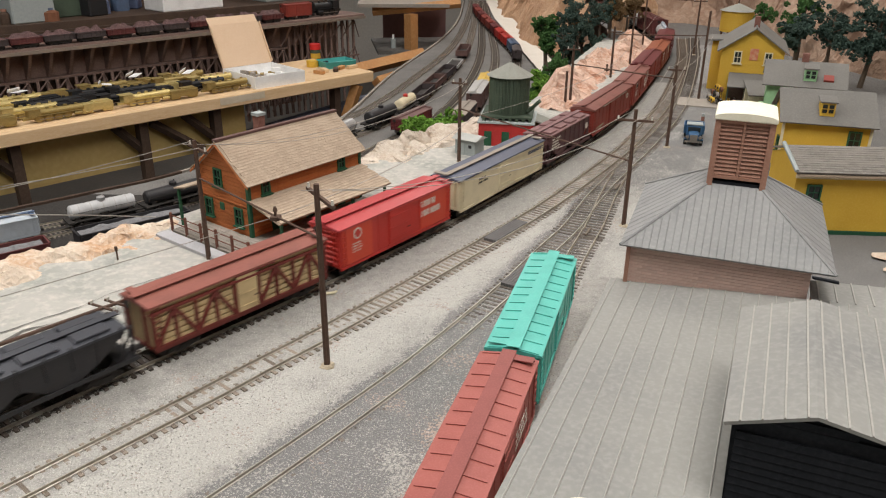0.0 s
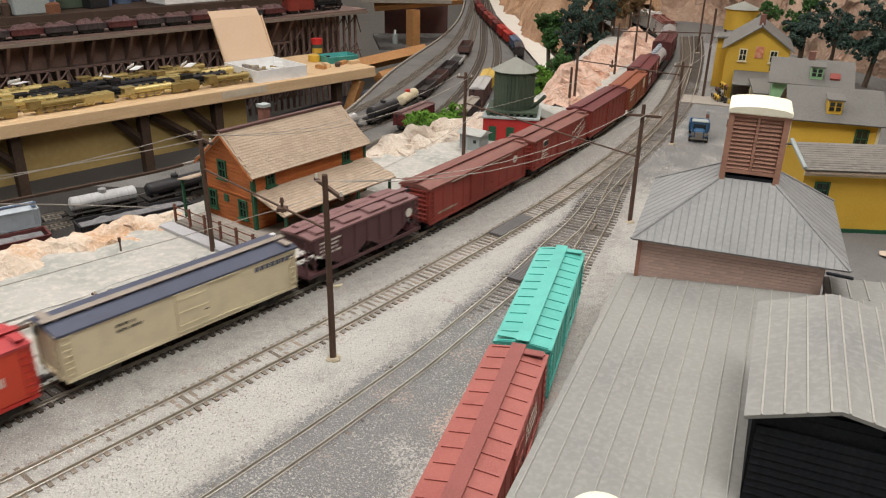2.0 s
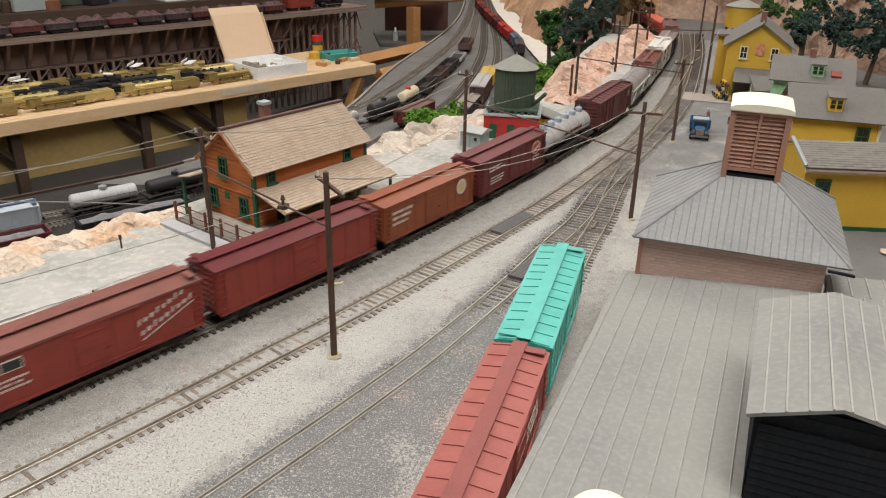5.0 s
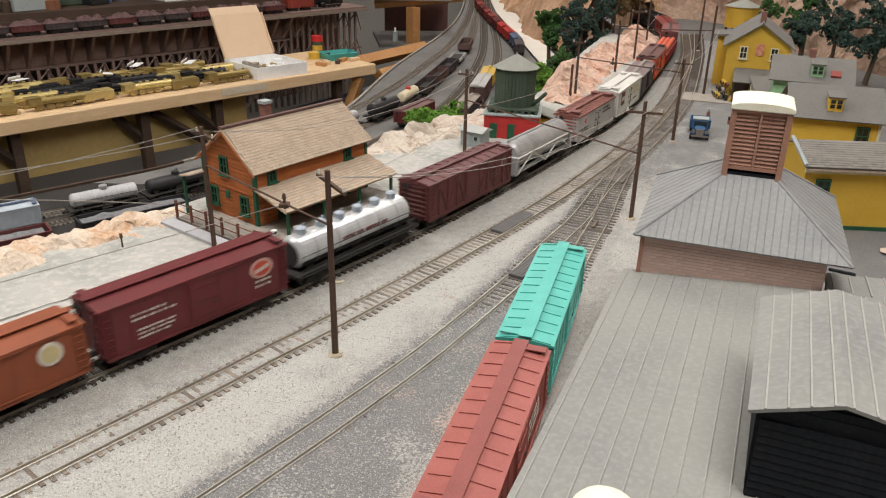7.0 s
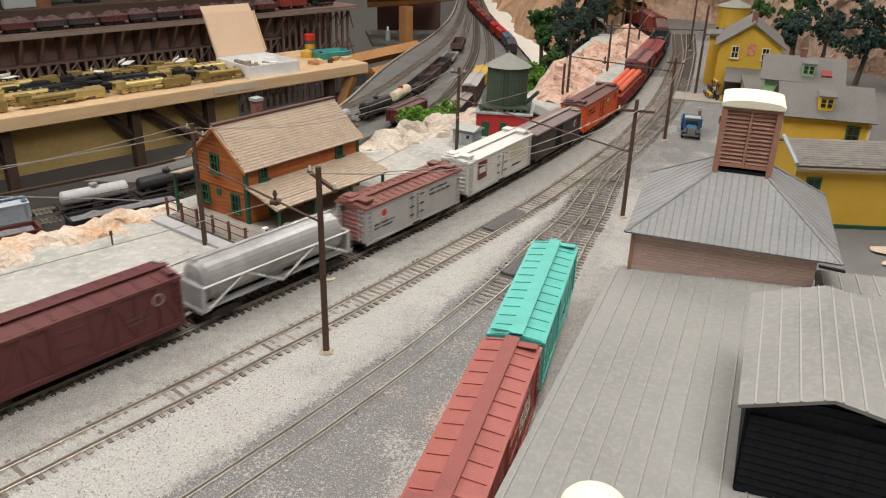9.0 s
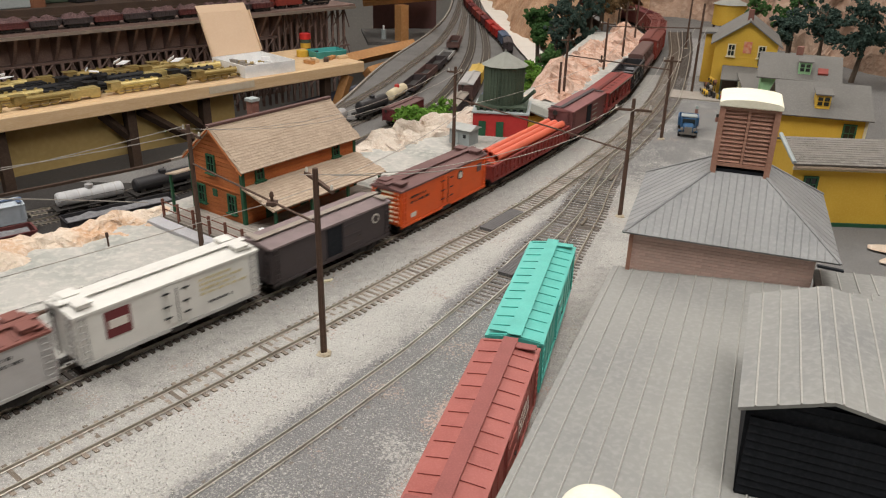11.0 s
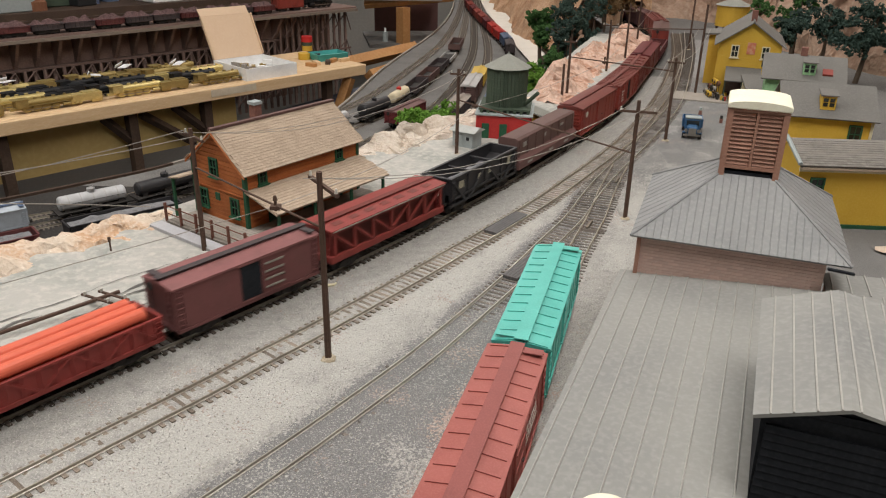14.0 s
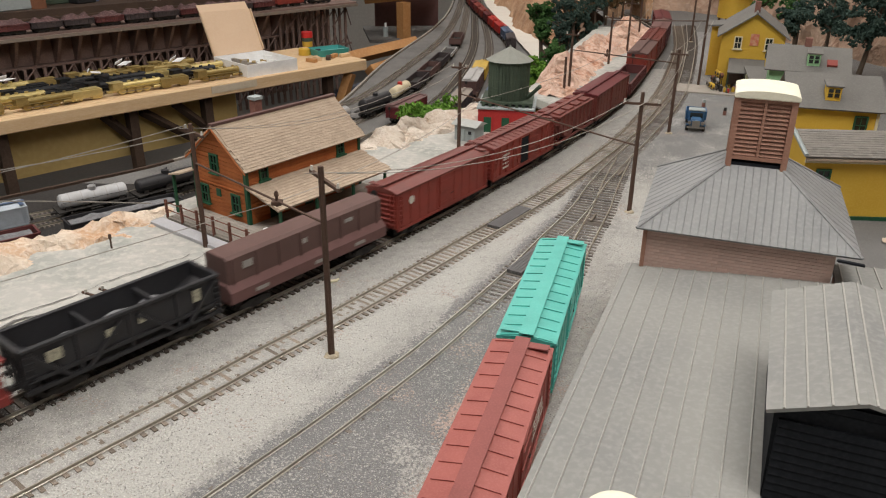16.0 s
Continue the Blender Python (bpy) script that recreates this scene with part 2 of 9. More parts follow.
SHINGLE_GREY = ramp_mat("grey_shingle", (0.20, 0.185, 0.165), (0.13, 0.12, 0.105), (0.31, 0.29, 0.265), 0.9, 0, 80, 900, 0.35, 0.0004, 0.7, 0.5, jitter=0.14)
TARPAPER = ramp_mat("grey_roofing_felt", (0.165, 0.16, 0.148), (0.12, 0.115, 0.108), (0.23, 0.22, 0.205), 0.9, 0, 30, 500, 0.25, 0.0004)
DECK = ramp_mat("grey_plank_deck", (0.30, 0.27, 0.235), (0.20, 0.18, 0.155), (0.42, 0.38, 0.33), 0.9, 0, 100, 900, 0.3, 0.0003, jitter=0.15)
GLASS_DARK = ramp_mat("dark_window_glass", (0.02, 0.024, 0.022), None, None, 0.12, 0, 50, 500, 0, spec=0.6)
YELLOW = ramp_mat("yellow_siding", (0.64, 0.405, 0.05), (0.52, 0.31, 0.032), (0.72, 0.50, 0.11), 0.7, 0, 30, 500, 0.15, 0.0003, 0.5, 0.3)
CREAMWALL = ramp_mat("cream_trim", (0.66, 0.60, 0.42), None, None, 0.7)
POSTER = ramp_mat("faded_orange_red_poster", (0.56, 0.17, 0.10), (0.62, 0.42, 0.26), (0.66, 0.30, 0.20), 0.7, 0, 160, 700, 0.0, 0.0, 0.9, 0.5)
MINT = ramp_mat("mint_green_siding", (0.28, 0.50, 0.27), None, None, 0.7)
TANKGREEN = ramp_mat("dark_green_tank_wood", (0.060, 0.085, 0.058), (0.035, 0.052, 0.036), (0.10, 0.13, 0.09), 0.75, 0, 60, 700, 0.25, 0.0003, jitter=0.1)
TANKROOF = ramp_mat("grey_green_tank_roof", (0.255, 0.26, 0.23), (0.19, 0.195, 0.17), (0.34, 0.345, 0.31), 0.85, 0, 60, 700, 0.2)
REDHOUSE = ramp_mat("bright_red_boards", (0.44, 0.030, 0.028), (0.33, 0.02, 0.02), (0.52, 0.06, 0.05), 0.65, 0, 80, 700, 0.15)
LILAC = ramp_mat("pale_lilac_concrete", (0.46, 0.46, 0.48), (0.36, 0.36, 0.37), (0.56, 0.56, 0.58), 0.85, 0, 60, 700, 0.3, 0.0004)
GREYHOUSE = ramp_mat("blue_grey_boards", (0.33, 0.37, 0.37), (0.25, 0.28, 0.28), (0.43, 0.47, 0.46), 0.8)
BRASS = ramp_mat("raw_brass", (0.66, 0.53, 0.22), (0.42, 0.32, 0.11), (0.85, 0.76, 0.45), 0.40, 0.55, 150, 900, 0.1)
BRASS_DARK = ramp_mat("tarnished_brass", (0.36, 0.27, 0.10), (0.20, 0.145, 0.055), (0.54, 0.43, 0.20), 0.45, 0.5, 150, 900, 0.1)
BLACK = ramp_mat("black_paint", (0.016, 0.017, 0.019), (0.009, 0.009, 0.010), (0.04, 0.041, 0.043), 0.5, 0, 100, 900, 0.1)
UNDER = ramp_mat("grimy_black_underframe", (0.030, 0.027, 0.025), (0.018, 0.016, 0.015), (0.05, 0.044, 0.038), 0.75, 0, 300, 1500, 0.2)
STEEL = ramp_mat("bright_wheel_steel", (0.35, 0.33, 0.30), None, None, 0.35, 0.9, 200, 900, 0)
WHITE = ramp_mat("white_card", (0.85, 0.86, 0.86), None, None, 0.6, 0, 30, 300, 0.05)
PALETAPE = ramp_mat("worn_paper_tape", (0.60, 0.52, 0.40), (0.48, 0.38, 0.26), (0.70, 0.64, 0.54), 0.8, 0, 60, 500, 0.1)
CARD = ramp_mat("tan_cardboard", (0.70, 0.52, 0.36), (0.64, 0.46, 0.31), (0.74, 0.58, 0.43), 0.8, 0, 20, 300, 0.08)
LEAF = ramp_mat("green_foliage", (0.050, 0.120, 0.032), (0.025, 0.065, 0.02), (0.085, 0.19, 0.055), 0.9, 0, 120, 800, 0.3, 0.001)
LEAF_BRIGHT = ramp_mat("bright_green_foliage", (0.13, 0.27, 0.035), (0.07, 0.17, 0.02), (0.22, 0.40, 0.07), 0.9, 0, 120, 800, 0.3, 0.001)
LEAF_DARK = ramp_mat("dark_foliage", (0.046, 0.080, 0.064), (0.022, 0.040, 0.032), (0.085, 0.130, 0.105), 0.9, 0, 120, 800, 0.3, 0.001)
LEAF_BROWN = ramp_mat("brown_foliage", (0.16, 0.10, 0.045), (0.08, 0.05, 0.025), (0.26, 0.18, 0.08), 0.9, 0, 120, 800, 0.3, 0.001)
BARK = ramp_mat("bark", (0.10, 0.075, 0.055), None, None, 0.9, 0, 200, 1000, 0.4, 0.0006)
YARDBED = ramp_mat("dark_yard_bed", (0.160, 0.155, 0.148), (0.085, 0.082, 0.078), (0.30, 0.29, 0.275), 0.92, 0, 16, 350, 0.4, 0.001, 0.7, 0.5)
YARDGRIME = ramp_mat("grimy_yard_bed", (0.040, 0.037, 0.035), (0.020, 0.018, 0.017), (0.085, 0.08, 0.075), 0.9, 0, 22, 420, 0.5, 0.001, 0.7, 0.5, spec=0.12)
ROAD = ramp_mat("white_plaster_road", (0.72, 0.68, 0.61), (0.60, 0.55, 0.48), (0.80, 0.77, 0.71), 0.92, 0, 16, 160, 0.3, 0.001)
FASCIA = ramp_mat("mustard_fascia_panel", (0.52, 0.38, 0.15), (0.42, 0.30, 0.11), (0.60, 0.46, 0.21), 0.7, 0, 8, 90, 0.1)
FLOORING = ramp_mat("room_floor_concrete", (0.20, 0.19, 0.18), None, None, 0.7, 0, 4, 60, 0.1)
# Unseen ceiling and walls, kept pale so their bounce lifts the dark tones.
CEILPAINT = ramp_mat("white_ceiling_paint", (0.80, 0.79, 0.76), None, None, 0.9, 0, 3, 60, 0.1)
WALLPAINT = ramp_mat("room_wall_paint", (0.68, 0.66, 0.62), None, None, 0.85, 0, 3, 60, 0.1)
PLASTIC_TEAL = ramp_mat("teal_plastic", (0.07, 0.36, 0.34), None, None, 0.4, 0, 40, 300, 0)
PLASTIC_RED = ramp_mat("red_plastic", (0.55, 0.03, 0.03), None, None, 0.4, 0, 40, 300, 0)
BLUEPAINT = ramp_mat("blue_truck_paint", (0.035, 0.105, 0.22), (0.02, 0.07, 0.15), (0.07, 0.17, 0.31), 0.45, 0, 200, 900, 0.05)
RUST = ramp_mat("rusty_grime", (0.20, 0.085, 0.045), None, None, 0.85, 0, 100, 900, 0.3)
COAL = ramp_mat("coal", (0.022, 0.022, 0.024), (0.01, 0.01, 0.011), (0.07, 0.07, 0.075), 0.7, 0, 200, 700, 0.8, 0.001)
COALGREY = ramp_mat("dusty_grey_coal", (0.19, 0.19, 0.20), (0.03, 0.03, 0.032), (0.30, 0.30, 0.31), 0.7, 0, 150, 700, 0.8, 0.001)
FADEDINK = ramp_mat("flaking_yellow_white_lettering", (0.40, 0.38, 0.28), (0.10, 0.10, 0.09), (0.55, 0.52, 0.42), 0.7, 0, 500, 1500, 0.0, 0.0, 0.9, 0.3)
PLATE = ramp_mat("crossing_plank_grey", (0.12, 0.115, 0.115), (0.08, 0.078, 0.078), (0.19, 0.185, 0.18), 0.8, 0, 100, 900, 0.25)


def paint(name, base, rough=0.55, grime=0.35):
    dark = tuple(c * (1 - grime) + g * grime * 0.5 for c, g in zip(base, (0.10, 0.07, 0.055)))
    light = tuple(min(1, c * 1.12 + 0.02) for c in base)
    return ramp_mat(name, base, dark, light, rough, 0, 70, 900, 0.12, 0.0003, 0.7, 0.35)


# ---------------------------------------------------------------- lines of the plan
LINE_A = Line([(-0.4225, 0.117), (-0.3619, 0.199), (-0.3019, 0.2806), (-0.2409, 0.3594), (-0.1775, 0.4371), (-0.1147, 0.5154), (-0.0553, 0.5955), (0.0013, 0.6761),
               (0.0554, 0.7603), (0.1093, 0.8457), (0.1839, 0.9742), (0.2744, 1.1526), (0.3640, 1.3822), (0.4430, 1.595),
               (0.486, 1.72), (0.516, 1.84), (0.530, 1.95), (0.529, 2.06), (0.512, 2.16), (0.478, 2.27), (0.45, 2.45), (0.43, 3.0), (0.45, 4.2), (0.47, 5.6)])
LINE_B = Line([(-0.36, 0.10), (-0.285, 0.192), (-0.2225, 0.2678), (-0.1976, 0.2988), (-0.1485, 0.3588), (-0.1195, 0.3969), (-0.0884, 0.436), (-0.0283, 0.5172),
               (0.0198, 0.5862), (0.0469, 0.6243), (0.119, 0.7326), (0.1972, 0.8659), (0.2523, 0.967), (0.317, 1.107), (0.374, 1.245),
               (0.445, 1.444), (0.52, 1.68), (0.59, 1.95)])
LINE_C = Line([(-0.225, 0.10), (-0.16, 0.19), (-0.0969, 0.2769), (-0.0658, 0.3199), (-0.0217, 0.3842), (0.0046, 0.4265), (0.0567, 0.5168), (0.1018, 0.6039),
               (0.137, 0.6713), (0.1741, 0.7596), (0.222, 0.858), (0.272, 0.955), (0.347, 1.112), (0.403, 1.25), (0.47, 1.447), (0.55, 1.70), (0.62, 1.95)])
LINE_D = Line([(-0.04, 0.02), (0.006, 0.19), (0.0535, 0.35), (0.096, 0.496), (0.120, 0.568), (0.147, 0.640), (0.162, 0.680), (0.189, 0.763), (0.2245, 0.860)])
RIM = Line([(-0.78, 0.05), (-0.52, 0.37), (-0.40, 0.535), (-0.345, 0.60), (-0.285, 0.665), (-0.235, 0.735), (-0.165, 0.82), (-0.105, 0.885), (-0.03, 0.985), (0.045, 1.07),
            (0.11, 1.16), (0.165, 1.28), (0.215, 1.44), (0.285, 1.66), (0.37, 1.90), (0.44, 2.12)])
RAIL_TOP = 0.0045


def rim_x(y):
    return float(np.interp(y, RIM.p[:, 1], RIM.p[:, 0]))


def line_x(line, y):
    return float(np.interp(y, line.p[:, 1], line.p[:, 0]))


def sheet(name, left, right, y0, y1, nx, ny, z, rough_z, material, label, category, scale=40.0, kind="structure"):
    bm = bmesh.new()
    rows = []
    for j in range(ny + 1):
        y = y0 + (y1 - y0) * j / ny
        a, b = left(y), right(y)
        row = []
        for i in range(nx + 1):
            x = a + (b - a) * i / nx
            row.append(bm.verts.new((x, y, z + rough_z * noise.noise(Vector((x * scale, y * scale, 3.1))))))
        rows.append(row)
    for r, q in zip(rows, rows[1:]):
        for i in range(nx):
            bm.faces.new((r[i], r[i + 1], q[i + 1], q[i]))
    return tagged(obj(name, bm, material, smooth=True), label, category, kind=kind)


# ---------------------------------------------------------------- room shell
def room():
    tagged(obj("floor", boxes(((0, 2.2, -1.12), (7.2, 9.6, 0.04))), FLOORING), "plain grey concrete room floor", "floor", kind="structure")
    tagged(obj("ceiling", boxes(((0, 2.2, CEIL + 0.05), (7.2, 9.6, 0.04))), CEILPAINT), "unseen white room ceiling that bounces light", "ceiling", kind="structure")
    for nm, c, s in (("wall_north", (0, 6.95, 0.17), (7.2, 0.1, 2.6)), ("wall_south", (0, -2.55, 0.17), (7.2, 0.1, 2.6)),
                     ("wall_west", (-3.55, 2.2, 0.17), (0.1, 9.4, 2.6)), ("wall_east", (3.55, 2.2, 0.17), (0.1, 9.4, 2.6))):
        tagged(obj(nm, boxes((c, s)), WALLPAINT), "unseen pale room wall that bounces light", "wall", kind="structure")
    glow = bpy.data.materials.new("lamp_diffuser")
    glow.use_nodes = True
    glow.node_tree.nodes["Principled BSDF"].inputs["Emission Color"].default_value = (1, 0.94, 0.84, 1)
    glow.node_tree.nodes["Principled BSDF"].inputs["Emission Strength"].default_value = 4.0
    # Added fittings out of view; the glowing diffusers and area lamps are assumed.
    for x, y, turn, watts in LAMPS:
        t = thing("unseen_ceiling_light", pose(x, y, CEIL, 0, 0, turn), "assumed unseen ceiling light with a glowing diffuser, added to light the layout", "lamp", "ceiling lights")
        part("frame", boxes(((0, 0, 0.012), (0.34, 1.24, 0.036))), WHITE, t)
        part("diffuser", boxes(((0, 0, -0.014), (0.30, 1.20, 0.012))), glow, t)
        lamp = bpy.data.lights.new("ceiling_lamp", "AREA")
        lamp.shape, lamp.size, lamp.size_y, lamp.energy = "RECTANGLE", 0.30, 1.2, watts
        lamp.color = (1.0, 0.962, 0.935)
        ob = new("ceiling_lamp", lamp)
        ob.matrix_world = pose(x, y, CEIL - 0.03, 0, 0, turn)


# ---------------------------------------------------------------- ground
def ragged(line, s0, s1, inner, outer, z, material, name, label, seed, amp=0.006):
    """A strip of laid gravel beside a track, with uneven edges."""
    bm = bmesh.new()
    rows = []
    k = int((s1 - s0) / 0.006)
    for i in range(k + 1):
        s = s0 + (s1 - s0) * i / k
        x, y = line.at(s)
        d = line.way(s)
        a = inner + amp * noise.noise(Vector((s * 45, seed, 0))) + 0.5 * amp * noise.noise(Vector((s * 190, seed, 4)))
        b = outer + amp * noise.noise(Vector((s * 45, seed, 9))) + 0.5 * amp * noise.noise(Vector((s * 190, seed, 14)))
        row = []
        for j in range(7):
            o = a + (b - a) * j / 6
            h = z if 0 < j < 6 else -0.002
            row.append(bm.verts.new((x + d.y * o, y - d.x * o, h + 0.0005 * noise.noise(Vector((s * 120, j * 1.3, seed))))))
        rows.append(row)
    for r, q in zip(rows, rows[1:]):
        for j in range(6):
            bm.faces.new((r[j], r[j + 1], q[j + 1], q[j]))
    return tagged(obj(name, bm, material, smooth=True), label, "ballast", kind="structure")


# Cracks are flat ribbons; the shade inside them is put into this colour.
SHADOWCRACK = ramp_mat("dark_crack_shade", (0.13, 0.125, 0.115), None, None, 0.95, 0, 100, 900, 0.2)


def bed_material():
    """Gravel in three laid tones, grey, bleached and dark, that run into one another grain by grain."""
    m = bpy.data.materials.new("mixed_track_gravel")
    m.use_nodes = True
    nt = m.node_tree
    bsdf = nt.nodes["Principled BSDF"]
    tc = nt.nodes.new("ShaderNodeTexCoord")

    def noise_at(scale, detail=3):
        n = nt.nodes.new("ShaderNodeTexNoise")
        n.inputs["Scale"].default_value, n.inputs["Detail"].default_value = scale, detail
        nt.links.new(tc.outputs["Object"], n.inputs["Vector"])
        return n.outputs["Fac"]

    def math_node(op, a, b):
        n = nt.nodes.new("ShaderNodeMath")
        n.operation = op
        for i, v in enumerate((a, b)):
            if isinstance(v, (int, float)):
                n.inputs[i].default_value = v
            else:
                nt.links.new(v, n.inputs[i])
        return n.outputs[0]

    def span_of(v, lo, hi, top=1.0):
        n = nt.nodes.new("ShaderNodeMapRange")
        n.inputs["From Min"].default_value, n.inputs["From Max"].default_value, n.inputs["To Max"].default_value = lo, hi, top
        nt.links.new(v, n.inputs["Value"])
        return n.outputs["Result"]

    def mix(a, b, f):
        n = nt.nodes.new("ShaderNodeMix")
        n.data_type = "RGBA"
        for key, v in (("A", a), ("B", b)):
            if isinstance(v, tuple):
                n.inputs[key].default_value = (*v, 1)
            else:
                nt.links.new(v, n.inputs[key])
        nt.links.new(f, n.inputs["Factor"])
        return n.outputs["Result"]
    coarse, middle, grain, speck, spot = noise_at(19, 6), noise_at(130, 4), noise_at(760, 2), noise_at(1050, 2), noise_at(520, 1)
    wob = math_node("ADD", math_node("MULTIPLY", math_node("SUBTRACT", coarse, 0.53), 2.8), math_node("MULTIPLY", math_node("SUBTRACT", spot, 0.5), 2.0))

    def zone(name):
        a = nt.nodes.new("ShaderNodeAttribute")
        a.attribute_name = name
        return span_of(math_node("ADD", a.outputs["Fac"], wob), 0.40, 0.64)
    c = mix((0.345, 0.337, 0.315), (0.27, 0.264, 0.25), span_of(middle, 0.45, 0.7))
    c = mix(c, (0.405, 0.398, 0.372), zone("pale"))
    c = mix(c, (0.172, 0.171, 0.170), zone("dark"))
    c = mix(c, (0.37, 0.29, 0.25), zone("earth"))
    track_fac = nt.nodes.new("ShaderNodeAttribute")
    track_fac.attribute_name = "track_dark"
    c = mix(c, (0.075, 0.068, 0.062), span_of(math_node("ADD", track_fac.outputs["Fac"], math_node("SUBTRACT", spot, 0.5)), 0.35, 0.75))
    c = mix(c, (0.66, 0.64, 0.60), span_of(speck, 0.56, 0.70, 0.55))
    c = mix(c, (0.13, 0.125, 0.12), span_of(spot, 0.66, 0.76, 0.32))
    c = mix(c, (0.10, 0.10, 0.10), span_of(grain, 0.58, 0.74, 0.40))
    nt.links.new(c, bsdf.inputs["Base Color"])
    bsdf.inputs["Roughness"].default_value = 0.95
    bsdf.inputs["Specular IOR Level"].default_value = 0.2
    bp = nt.nodes.new("ShaderNodeBump")
    bp.inputs["Strength"].default_value, bp.inputs["Distance"].default_value = 0.8, 0.0008
    nt.links.new(grain, bp.inputs["Height"])
    nt.links.new(bp.outputs["Normal"], bsdf.inputs["Normal"])
    return m


def track_bed():
    ny, nx = 300, 190
    ys = np.linspace(0.03, 1.42, ny + 1)
    left = np.array([line_x(LINE_A, y) - 0.034 for y in ys])
    right = np.array([max(line_x(LINE_C, y) + 0.16, line_x(LINE_D, min(y, 1.0)) + 0.10) for y in ys])
    f = np.linspace(0, 1, nx + 1)
    X = left[:, None] + (right - left)[:, None] * f[None, :]
    Y = np.repeat(ys[:, None], nx + 1, 1)
    P = np.stack([X.ravel(), Y.ravel()], 1)

    def dist(line):
        q = line.p[::3]
        return np.concatenate([np.hypot(c[:, None, 0] - q[None, :, 0], c[:, None, 1] - q[None, :, 1]).min(1) for c in np.array_split(P, 24)])
    da, db, dc, dd = dist(LINE_A), dist(LINE_B), dist(LINE_C), dist(LINE_D)
    xb = np.interp(P[:, 1], LINE_B.p[:, 1], LINE_B.p[:, 0])
    xc = np.interp(P[:, 1], LINE_C.p[:, 1], LINE_C.p[:, 0])
    xd = np.interp(P[:, 1], LINE_D.p[:, 1], LINE_D.p[:, 0])
    between = (P[:, 0] > xb) & (P[:, 0] < xc)
    pale = np.where(between, np.clip((db - 0.010) / 0.012, 0, 1) * np.clip((dc - 0.018) / 0.014, 0, 1), 0) * np.clip((0.86 - P[:, 1]) / 0.16, 0, 1)
    pale = np.maximum(pale, 0.75 * ((P[:, 0] > xd) & (P[:, 1] > 0.55)) * np.clip((dd - 0.016) / 0.012, 0, 1) * np.clip((0.062 - dd) / 0.02, 0, 1) * np.clip((0.80 - P[:, 1]) / 0.08, 0, 1))
    dark = np.clip((0.034 - dc) / 0.016, 0, 1) * np.where(P[:, 0] < xc, np.clip((0.026 - dc) / 0.010, 0, 1), 1)
    dark = np.maximum(dark, 0.95 * (P[:, 0] > xc) * (P[:, 0] < xd) * np.clip((0.10 - dc) / 0.04, 0, 1))
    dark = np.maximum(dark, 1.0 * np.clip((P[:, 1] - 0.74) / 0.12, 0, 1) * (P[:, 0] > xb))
    earth = 0.62 * (P[:, 0] > xc) * np.clip((dc - 0.030) / 0.02, 0, 1) * np.clip((0.46 - P[:, 1]) / 0.08, 0, 1) * np.clip((0.055 - dd) / 0.02, 0, 1)
    # The bed is coloured darker close to the main track.
    track_dark = 0.95 * np.clip((0.0150 - da) / 0.005, 0, 1)
    z = np.full(len(P), 0.0016)
    z += 0.0005 * np.clip((0.012 - dc) / 0.004, 0, 1) * np.clip((0.50 - P[:, 1]) / 0.10, 0, 1)
    z += np.clip((0.020 - db) / 0.006, 0, 1) * 0.0001
    z += 0.00055 * np.clip((0.0080 - db) / 0.002, 0, 1) * np.clip((0.62 - P[:, 1]) / 0.2, 0, 1)
    z -= 0.0003 * np.clip((0.019 - db) / 0.003, 0, 1) * np.clip((db - 0.0085) / 0.002, 0, 1)
    z -= 0.0008 * np.clip((0.020 - da) / 0.004, 0, 1)
    z += np.array([0.0005 * noise.noise(Vector((x * 150, y * 150, 2.0))) + 0.0003 * noise.noise(Vector((x * 30, y * 30, 5.0))) for x, y in P])
    e = np.minimum(f, 1 - f)
    z += np.tile(np.where(e < 0.001, -0.004, 0.0), ny + 1)
    k = nx + 1
    faces = [(j * k + i, j * k + i + 1, (j + 1) * k + i + 1, (j + 1) * k + i) for j in range(ny) for i in range(nx)]
    me = bpy.data.meshes.new("track_bed")
    me.from_pydata(np.column_stack([P, z]).tolist(), [], faces)
    for name, v in (("pale", pale), ("dark", dark), ("earth", earth), ("track_dark", track_dark)):
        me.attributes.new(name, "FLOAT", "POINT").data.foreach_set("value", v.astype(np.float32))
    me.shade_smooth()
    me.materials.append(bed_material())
    tagged(new("track_bed", me), "grey gravel track bed with bleached and dark ballast strips", "ballast", kind="structure")


